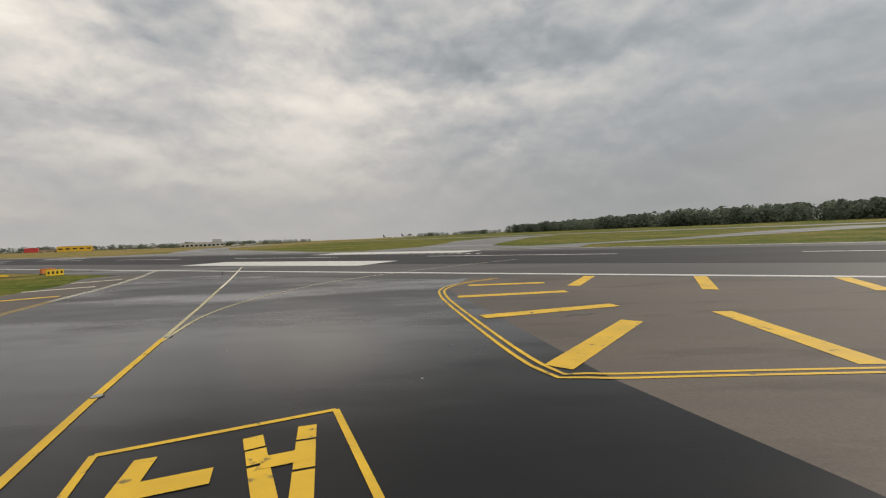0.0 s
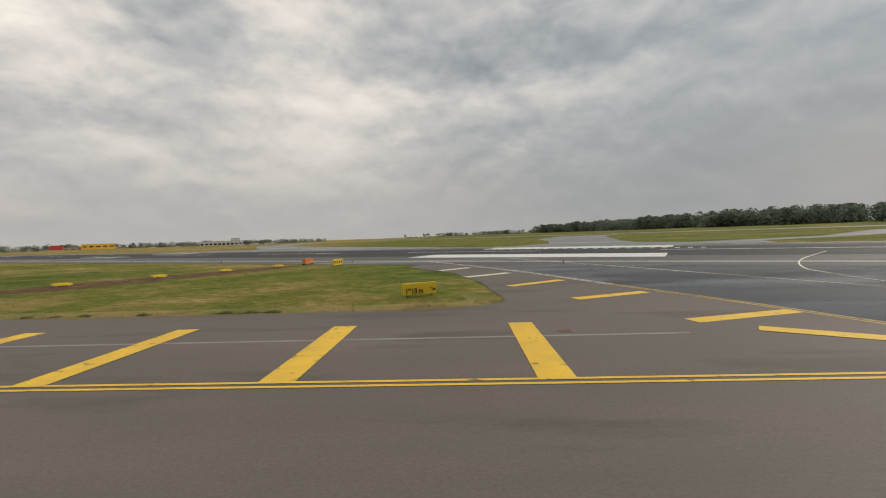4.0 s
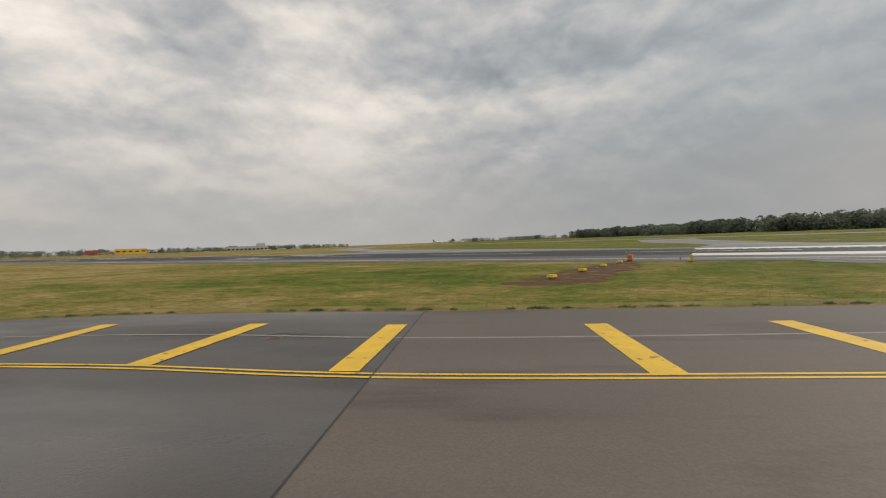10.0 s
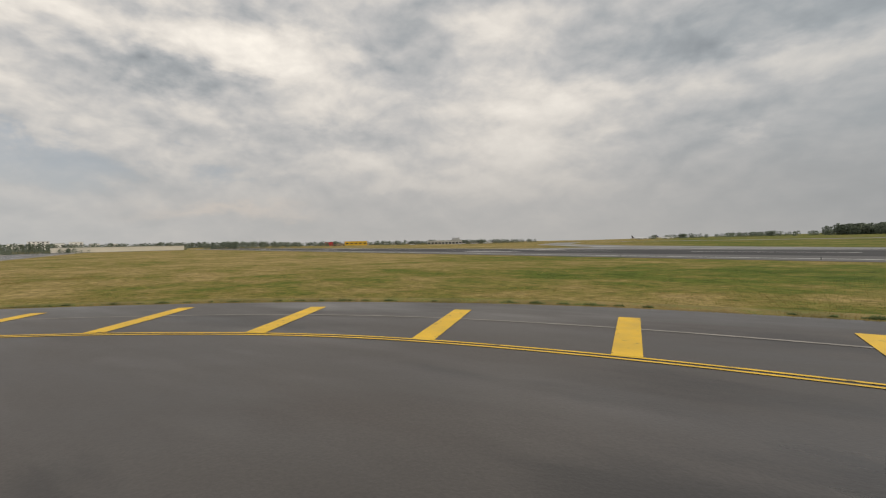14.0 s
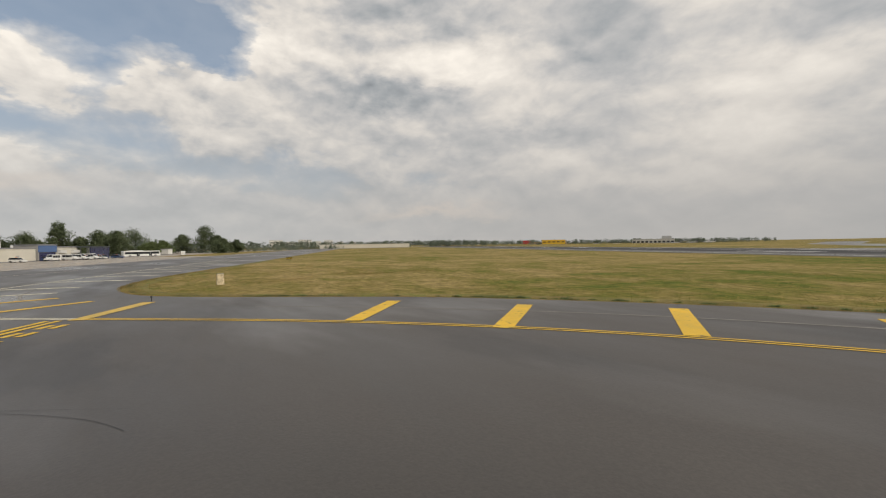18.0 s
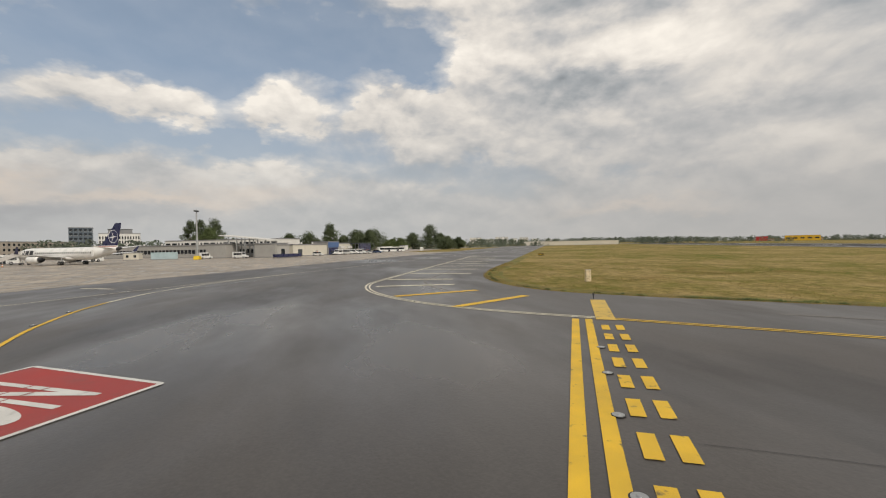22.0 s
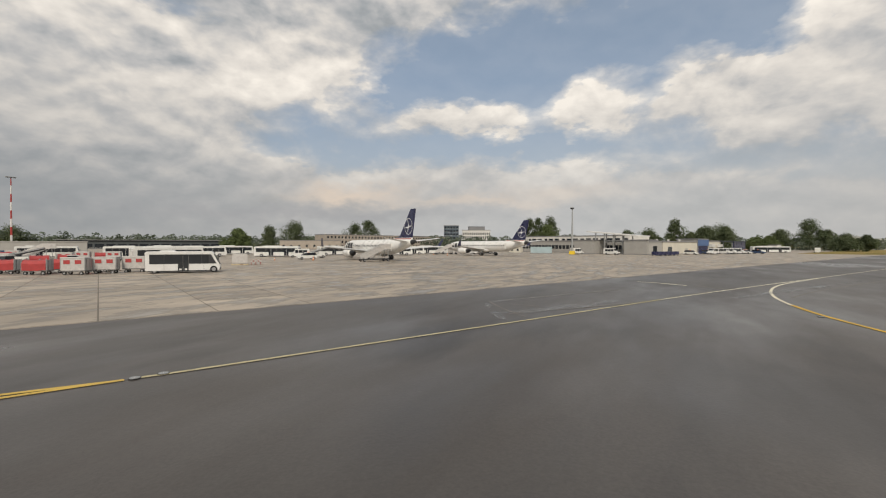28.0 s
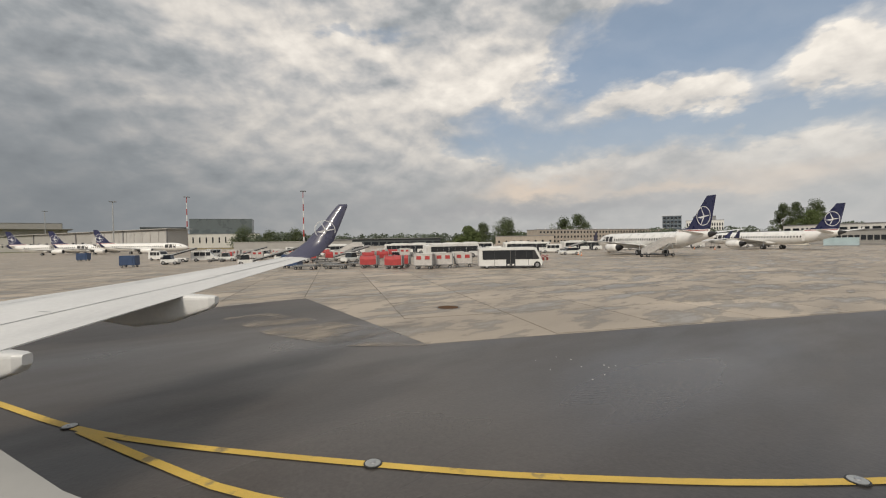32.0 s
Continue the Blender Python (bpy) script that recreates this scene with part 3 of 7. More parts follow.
double_line([q for q in CURVE if q[0] > -121])
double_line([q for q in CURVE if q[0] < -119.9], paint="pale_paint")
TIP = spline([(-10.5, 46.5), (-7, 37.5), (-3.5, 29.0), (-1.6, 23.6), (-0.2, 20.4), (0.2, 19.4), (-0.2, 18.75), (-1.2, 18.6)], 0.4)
# far end coloured pale: glare at a low angle put into the paint
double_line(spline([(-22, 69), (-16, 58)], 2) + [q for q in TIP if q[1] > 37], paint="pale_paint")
double_line([q for q in TIP if q[1] < 38], w=0.12, paint="yellow_worn")
E_TIP = spline([(60, 18.9), (40, 18.9), (28, 19.0), (24.4, 19.1), (23.3, 20.0), (21.6, 27), (20.3, 33.5), (20.2, 37.2), (21.5, 40.0), (24, 42.5)], 0.6)
double_line(E_TIP)


def edge_bar(a, b, w=0.9, paint="yellow_paint"):
    mark("edge_bar", bar_(bmesh.new(), a, b, w), paint, "broad yellow bar across the paved shoulder")


for x in (-14.1, -21.1, -27.7, -34.4, -41.42, -48.4, -55.5):
    edge_bar((x + 0.06, 18.6), (x - 0.06, 25.45), 0.94)
for a, b in (((-64.1, 19.15), (-63.85, 26.0)), ((-70.95, 20.0), (-70.5, 26.8)), ((-77.8, 20.35), (-78.4, 27.3)), ((-84.7, 19.9), (-86.35, 26.7)), ((-91.7, 18.2), (-94.5, 24.7)), ((-98.3, 15.4), (-101.9, 21.6)), ((-104.25, 11.25), (-108.3, 17.0)), ((-110.2, 7.2), (-115.2, 12.4))):
    edge_bar(a, b)
edge_bar((-119.95, -3.5), (-126.3, -0.05), 0.85, paint="yellow_worn")
for a, b in (((-0.3, 19.9), (-6.2, 23.6)), ((-2.9, 26.6), (-7.7, 25.1)), ((-6.2, 33.2), (-10.6, 31.3)), ((-9.3, 40.5), (-13.4, 37.6))):
    edge_bar(a, b, 0.8)
# the furthest bars are painted pale to imitate grazing glare
for a, b in (((-12.5, 47.5), (-16.5, 44.5)), ((-16, 55), (-19, 52))):
    edge_bar(a, b, 0.8, "pale_paint")
for a, b in (((23.8, 19.8), (27.8, 25.3)), ((22.2, 27.0), (28.4, 28.9)), ((21.1, 33.2), (27.4, 34.0)), ((21.8, 38.5), (27.0, 38.6)), ((31.4, 19.4), (31.9, 26.6)), ((28.4, 36.4), (31.0, 41.8)), ((34.9, 32.8), (37.8, 39.3)), ((42, 30.5), (44.5, 36)), ((39, 19.4), (39, 26.6))):
    edge_bar(a, b, 0.8)

# runway paint
bm = bmesh.new()
mark("runway_side_stripe", bar_(bm, rw(-400, 52.6), rw(900, 52.6), 0.9), "white_paint", "white runway side stripe")
mark("runway_side_stripe", bar_(bmesh.new(), rw(-400, 103.5), rw(900, 103.5), 0.9), "white_paint", "white runway side stripe")
for n in (65.5, 96.5):
    mark("aiming_point", bar_(bmesh.new(), rw(20.5, n), rw(59, n), 9.0), "white_paint", "broad white aiming point block on the runway")
for i in range(-8, 16):
    mark("centre_dash", bar_(bmesh.new(), rw(-8 + i * 50, 81), rw(22 + i * 50, 81), 0.9), "white_paint", "white runway centreline dash")
for s in (170, 320, 470):
    for n in (68, 72, 90, 94):
        mark("touchdown_bar", bar_(bmesh.new(), rw(s, n), rw(s + 22.5, n), 1.8), "white_paint", "white touchdown zone bar")

for i in range(22):
    q = Vector((-12.0, 107.6)).lerp(Vector((24.5, 86.0)), i / 21)
    mark("edge_dash", bar_(bmesh.new(), q - RN * 1.1, q + RN * 1.1, 0.75), "white_paint", "short white dash in a row on the runway")
# lead lines
def lead(pts, w=0.16, mat="yellow_paint", label="thin yellow taxi guide line"):
    mark("guide_line", ribbon(bmesh.new(), spline(pts, 0.8), w, Z3), mat, label)


lead([(14.9, 13.2), (12.5, 18.5), (9.9, 24.6)], 0.2)
# towards the runway the yellow is paled, grazing glare painted into the lines
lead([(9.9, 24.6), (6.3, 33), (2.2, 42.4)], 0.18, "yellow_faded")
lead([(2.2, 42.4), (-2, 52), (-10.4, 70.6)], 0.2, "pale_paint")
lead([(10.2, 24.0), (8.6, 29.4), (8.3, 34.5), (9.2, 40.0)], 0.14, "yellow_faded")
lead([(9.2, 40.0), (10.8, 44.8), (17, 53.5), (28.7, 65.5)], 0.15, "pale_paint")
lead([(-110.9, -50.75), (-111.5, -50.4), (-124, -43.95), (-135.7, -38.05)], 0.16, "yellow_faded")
# past this point the lines are coloured paler than their near ends
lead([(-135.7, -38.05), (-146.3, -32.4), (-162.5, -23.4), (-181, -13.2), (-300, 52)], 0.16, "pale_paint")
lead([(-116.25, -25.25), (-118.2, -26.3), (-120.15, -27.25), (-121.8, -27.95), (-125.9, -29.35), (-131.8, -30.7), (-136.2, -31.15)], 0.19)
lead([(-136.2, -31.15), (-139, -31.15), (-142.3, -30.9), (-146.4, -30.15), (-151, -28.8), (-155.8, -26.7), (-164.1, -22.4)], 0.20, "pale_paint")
lead([(-110.6, -50.9), (-105.5, -54.6), (-102.5, -57.4), (-100.5, -59.7), (-98.1, -62.8), (-96.75, -65.0), (-95.4, -68.0)], 0.17, "yellow_worn")
lead([(-110.7, -50.85), (-107.4, -52.6), (-103.86, -54.59), (-100.8, -57.3), (-98.8, -60.0), (-97.9, -62.0), (-96.9, -64.6)], 0.17, "yellow_worn")
mark("pavement_seam", ribbon(bmesh.new(), offset([q for q in CURVE if -116 < q[0] < -8], -4.6), 0.20, Z2 + 0.003), "seam", "pale worn seam along the shoulder")
mark("pavement_joint", bar_(bmesh.new(), (-63.1, 29.5), (-63.25, 10), 0.05), "tar", "dark tar-filled joint across the pavement")

# holding position
def hold(n, w, dash=False):
    s0, s1 = 106.4, 60
    def q(s): return rw(s, n - 0.0478 * (s0 - s))
    if not dash:
        mark("holding_line", bar_(bmesh.new(), q(s0), q(s1), w), "yellow_paint", "solid yellow runway holding line")
    else:
        s = 104.46
        while s > s1:
            mark("holding_dash", bar_(bmesh.new(), q(s + 0.52), q(s - 0.52), w), "yellow_paint", "short yellow dash of the runway holding line")
            s -= 1.845


hold(-57.01, 0.31); hold(-56.43, 0.31); hold(-55.82, 0.31, True); hold(-55.25, 0.31, True)
HOLD_LAMPS = [rw(100.77 - 3.03 * i, -56.47 - 0.148 * i) for i in range(9)]

# red no entry field
TL, TR = Vector((-117.95, -24.5)), Vector((-114.95, -19.8))
UX = (TR - TL).normalized()
UY = Vector((math.cos(radians(-28.9)), math.sin(radians(-28.9))))
LEN = 12.4
bm = bmesh.new()
sheet(bm, [TL, TR, TR + UY * LEN, TL + UY * LEN], Z3)
mark("no_entry_field", bm, "red_paint", "red painted no entry field with white border")
for a, b in ((TL, TR), (TR, TR + UY * LEN), (TR + UY * LEN, TL + UY * LEN), (TL + UY * LEN, TL)):
    mark("field_border", bar_(bmesh.new(), a, b, 0.15, Z3 + 0.004), "white_paint", "white border line of the red field")
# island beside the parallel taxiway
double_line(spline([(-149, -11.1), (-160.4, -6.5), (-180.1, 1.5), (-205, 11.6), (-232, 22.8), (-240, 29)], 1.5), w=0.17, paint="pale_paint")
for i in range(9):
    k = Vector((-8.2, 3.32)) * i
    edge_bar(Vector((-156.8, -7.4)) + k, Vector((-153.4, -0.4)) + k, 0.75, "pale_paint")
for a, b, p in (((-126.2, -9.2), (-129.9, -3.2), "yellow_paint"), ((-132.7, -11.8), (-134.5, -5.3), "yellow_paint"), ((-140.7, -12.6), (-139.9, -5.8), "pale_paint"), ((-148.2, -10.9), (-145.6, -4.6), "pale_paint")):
    edge_bar(a, b, 0.65, p)
lead_pts = [(-128.8, -5.3), (-136, -7.6), (-142.8, -7.9), (-147.6, -6.5), (-165.8, 1.0), (-203.3, 17.1), (-236.4, 30.9)]
mark("pavement_seam", ribbon(bmesh.new(), spline(lead_pts, 1.0), 0.22, Z2 + 0.003), "seam", "pale worn seam through the paved island")
for pts in ([(-129.8, -47.7), (-142.4, -40.1), (-160, -31.5)], [(-131.0, -40.8), (-144, -34.0)], [(-132.5, -47.2), (-135.6, -45.3), (-139, -43.2)], [(-183.4, -13.8), (-186.2, -20.2)], [(-213.5, 0.1), (-216.4, -7.8)]):
    mark("pavement_seam", ribbon(bmesh.new(), spline(pts, 1.0), 0.09, Z3 - 0.002), "seam", "pale worn edge of a pavement repair")

# pale worn paint and dried water streaks on the parallel taxiway
mark("old_stroke", ribbon(bmesh.new(), spline([(-150.05, -39.9), (-149.0, -37.9), (-147.5, -35.95)], 0.5), 0.30, Z3), "pale_paint", "short worn pale stroke across the taxiway")
mark("old_stroke", ribbon(bmesh.new(), spline([(-147.9, -35.2), (-145.4, -33.2)], 0.5), 0.20, Z3), "seam", "short worn pale stroke across the taxiway")
mark("old_stroke", ribbon(bmesh.new(), spline([(-129.8, -47.7), (-135.1, -44.6), (-141.3, -41.0)], 0.6), 0.12, Z3), "seam", "long worn pale stroke along a pavement repair")
mark("old_stroke", ribbon(bmesh.new(), spline([(-129.7, -47.6), (-127.2, -45.85), (-125.2, -44.1)], 0.6), 0.10, Z3), "seam", "long worn pale stroke along a pavement repair")
for pts, w in (([(-140.8, -30.1), (-144.5, -28.4), (-148.4, -26.3), (-155, -22.4), (-162.7, -17.7)], 0.16), ([(-125.6, -45.1), (-127.1, -44.2), (-130, -41.8), (-133.6, -39.5)], 0.12), ([(-129.3, -46.2), (-129.1, -44.4)], 0.14)):
    mark("dried_streak", ribbon(bmesh.new(), spline(pts, 0.5), w, Z3), "seam", "pale dried water streak on the asphalt")

rnd = random.Random(77)
for pts, w in (([(-125.6, -46.2), (-126.8, -44.9), (-128.6, -43.6), (-131.0, -42.2), (-134, -40.6)], 1.5), ([(-129.6, -47.6), (-133.0, -45.6), (-137.8, -42.9), (-141, -41.0)], 0.6), ([(-124.0, -44.9), (-126.4, -46.2), (-128.9, -47.5)], 0.6), ([(-126.3, -42.9), (-128.3, -41.7), (-131.2, -40.3)], 0.8),
               ([(-150, -40), (-148.4, -37.6), (-146.2, -35.4), (-143.6, -33.2)], 0.9), ([(-138, -34), (-145, -29.8), (-153, -25.0), (-161, -20)], 1.2)):
    path = spline(pts, 0.35)
    nn = normals(path)
    bm = bmesh.new()
    prev = None
    for i, (q, k) in enumerate(zip(path, nn)):
        q, k = Vector((q[0], q[1])), Vector((k[0], k[1]))
        taper = math.sin(math.pi * (i + 0.5) / len(path)) ** 0.5
        a, b = q + k * w * taper * rnd.uniform(0.2, 0.65), q - k * w * taper * rnd.uniform(0.2, 0.65)
        cur = [bm.verts.new((a.x, a.y, Z3 + 0.001)), bm.verts.new((b.x, b.y, Z3 + 0.001))]
        if prev: bm.faces.new((prev[0], prev[1], cur[1], cur[0]))
        prev = cur
    bmesh.ops.recalc_face_normals(bm, faces=bm.faces)
    if bm.faces[:][0].normal.z < 0: bmesh.ops.reverse_faces(bm, faces=bm.faces)
    mark("dried_film", bm, "dried_film", "pale film of dried water on the asphalt")

bm = bmesh.new()
sheet(bm, [(-102.2, -76.5), (-104.4, -76.5), (-106.2, -70.0), (-107.3, -66.2), (-106.0, -65.4), (-104.0, -67.2), (-102.6, -71.0)], Z3 + 0.001)
mark("sandy_film", bm, "sandy_film", "sandy mottled film on asphalt beside the concrete")

lead([(-111.4, -22.1), (-110.2, -21.0), (-108.0, -19.0), (-105.6, -16.9)], 0.22)
lead([(-107.2, -30.0), (-105.9, -31.2), (-103.2, -34.0), (-99, -38.4)], 0.22)


def lettering(text, m, size, mat, name, label, wide=1.0, bold=0.0):
    """Flat letters in the built-in font, their capitals size metres high, made into a mesh."""
    cu = bpy.data.curves.new(name, "FONT")
    cu.body, cu.size = text, size / 0.69
    cu.offset = bold
    tmp = bpy.data.objects.new(name, cu)
    scene.collection.objects.link(tmp)
    me = bpy.data.meshes.new_from_object(tmp)
    bpy.data.objects.remove(tmp)
    me.transform(m @ Matrix.Diagonal((wide, 1, 1, 1)))
    me.materials.append(M[mat])
    return new(name, me)


def flat_frame(org, right, z):
    """A frame on the ground with its x axis along right."""
    r = Vector((*right, 0)).normalized()
    return Matrix(((r.x, -r.y, 0, org[0]), (r.y, r.x, 0, org[1]), (0, 0, 1, z), (0, 0, 0, 1)))


BREAKS = ((1.0, 2.5, 0.36), (1.0, 2.5, 0.53), (2.5, 4.2, 0.28), (2.5, 4.2, 0.62), (5.4, 12.3, 0.34), (5.4, 12.3, 0.60))
for word, at_y in (("NO", 1.2), ("ENTRY", 5.6)):
    o = TL + UY * at_y + UX * 0.95
    ob = lettering(word, flat_frame(o, UY, Z3 + 0.012), 3.8, "white_paint", "ground_letters", "", 0.30, 0.10)
    tagged(ob, "white letters with stencil breaks painted on the red field", "road marking", kind="structure")
    # narrow stencil breaks across the strokes
    bm = bmesh.new()
    bm.from_mesh(ob.data)
    for y0, y1, f in BREAKS:
        for side in (-0.035, 0.035):
            cut = TL + UX * (0.95 + 3.8 * f + side)
            bmesh.ops.bisect_plane(bm, geom=bm.verts[:] + bm.edges[:] + bm.faces[:], plane_co=(cut.x, cut.y, Z3), plane_no=(-UY.y, UY.x, 0))
    gone = []
    for fc in bm.faces:
        c = fc.calc_center_median()
        d = Vector((c.x, c.y)) - TL
        across = (d.x * -UY.y + d.y * UY.x) / (UX.x * -UY.y + UX.y * UY.x)
        along = d.dot(UY) - across * UX.dot(UY)
        if any(y0 < along < y1 and abs(across - 0.95 - 3.8 * f) < 0.036 for y0, y1, f in BREAKS): gone.append(fc)
    bmesh.ops.delete(bm, geom=gone, context="FACES")
    bm.to_mesh(ob.data)
    bm.free()
# yellow framed field at the runway entry with unreadable strokes
BX = (Vector((18.67, 17.35)) - Vector((14.97, 15.57))).normalized()
BY = Vector((BX.y, -BX.x))
B0 = Vector((14.97, 15.57))
for a, b in (((0, 0), (4.1, 0)), ((4.1, 0), (4.1, 6.5)), ((4.1, 6.5), (0, 6.5)), ((0, 6.5), (0, 0))):
    mark("field_border", bar_(bmesh.new(), B0 + BX * a[0] + BY * a[1], B0 + BX * b[0] + BY * b[1], 0.14), "yellow_paint", "yellow border of a painted field")
for a, b, w in (((17.48, 16.15), (17.72, 15.72), 0.34), ((17.76, 15.66), (18.02, 15.2), 0.34), ((18.05, 15.14), (18.7, 14.0), 0.34), ((18.33, 16.6), (18.5, 16.05), 0.34), ((18.52, 15.98), (18.82, 15.05), 0.34), ((18.84, 14.98), (19.15, 14.0), 0.34), ((18.05, 15.22), (18.72, 15.5), 0.42),
                ((16.0, 15.43), (16.5, 14.0), 0.34), ((17.44, 14.88), (16.35, 14.42), 0.5)):
    mark("painted_bar", bar_(bmesh.new(), a, b, w), "yellow_paint", "yellow painted letter bar")



# lamps set into the pavement, and cracks
def inset_lamp(x, y, on_line=True):
    e = empty("inset_light", Matrix.Translation((x, y, Z3 + 0.008)), "round grey metal light set into the pavement", "pavement light", "pavement lights")
    part("gap_patch", tube(bmesh.new(), (0, 0, -0.02), (0, 0, 0.004), 0.15, n=20), "tar", e)
    part("rim_ring", tube(bmesh.new(), (0, 0, 0), (0, 0, 0.012), 0.125, n=20), "galvanised", e)
    part("lens", tube(bmesh.new(), (0, 0, 0.01), (0, 0, 0.03), 0.045, 0.035, n=12), "metal", e)


M_LATE = HOLD_LAMPS + [(12.55, 18.45), (9.9, 24.9), (-110.9, -50.75), (-111.5, -50.5), (-105.5, -54.62), (-100.5, -59.72), (-96.75, -65.0), (-113.6, -23.6), (-120.2, -27.5), (-126.9, -29.9), (-131.7, -31), (-1.65, 21.04)]


def crack(pts, w=0.05):
    mark("pavement_crack", ribbon(bmesh.new(), spline(pts, 0.5), w, Z2 + 0.004), "tar", "dark irregular crack in the asphalt")


crack([(-108.5, -8.9), (-107.9, -7.9), (-106.9, -6.4), (-105.8, -5.2), (-104.6, -4.0), (-103.6, -3.0), (-102.6, -2.2), (-101.6, -1.7)], 0.014)
crack([(-105.4, -4.9), (-104.2, -3.2), (-103.0, -1.6)], 0.010)
crack([(25.5, 26.4), (26.0, 26.9), (26.4, 26.7), (26.9, 27.1)], 0.12)
crack([(-68.9, 24.3), (-68.2, 24.6), (-67.8, 24.2), (-67.3, 24.5)], 0.12)



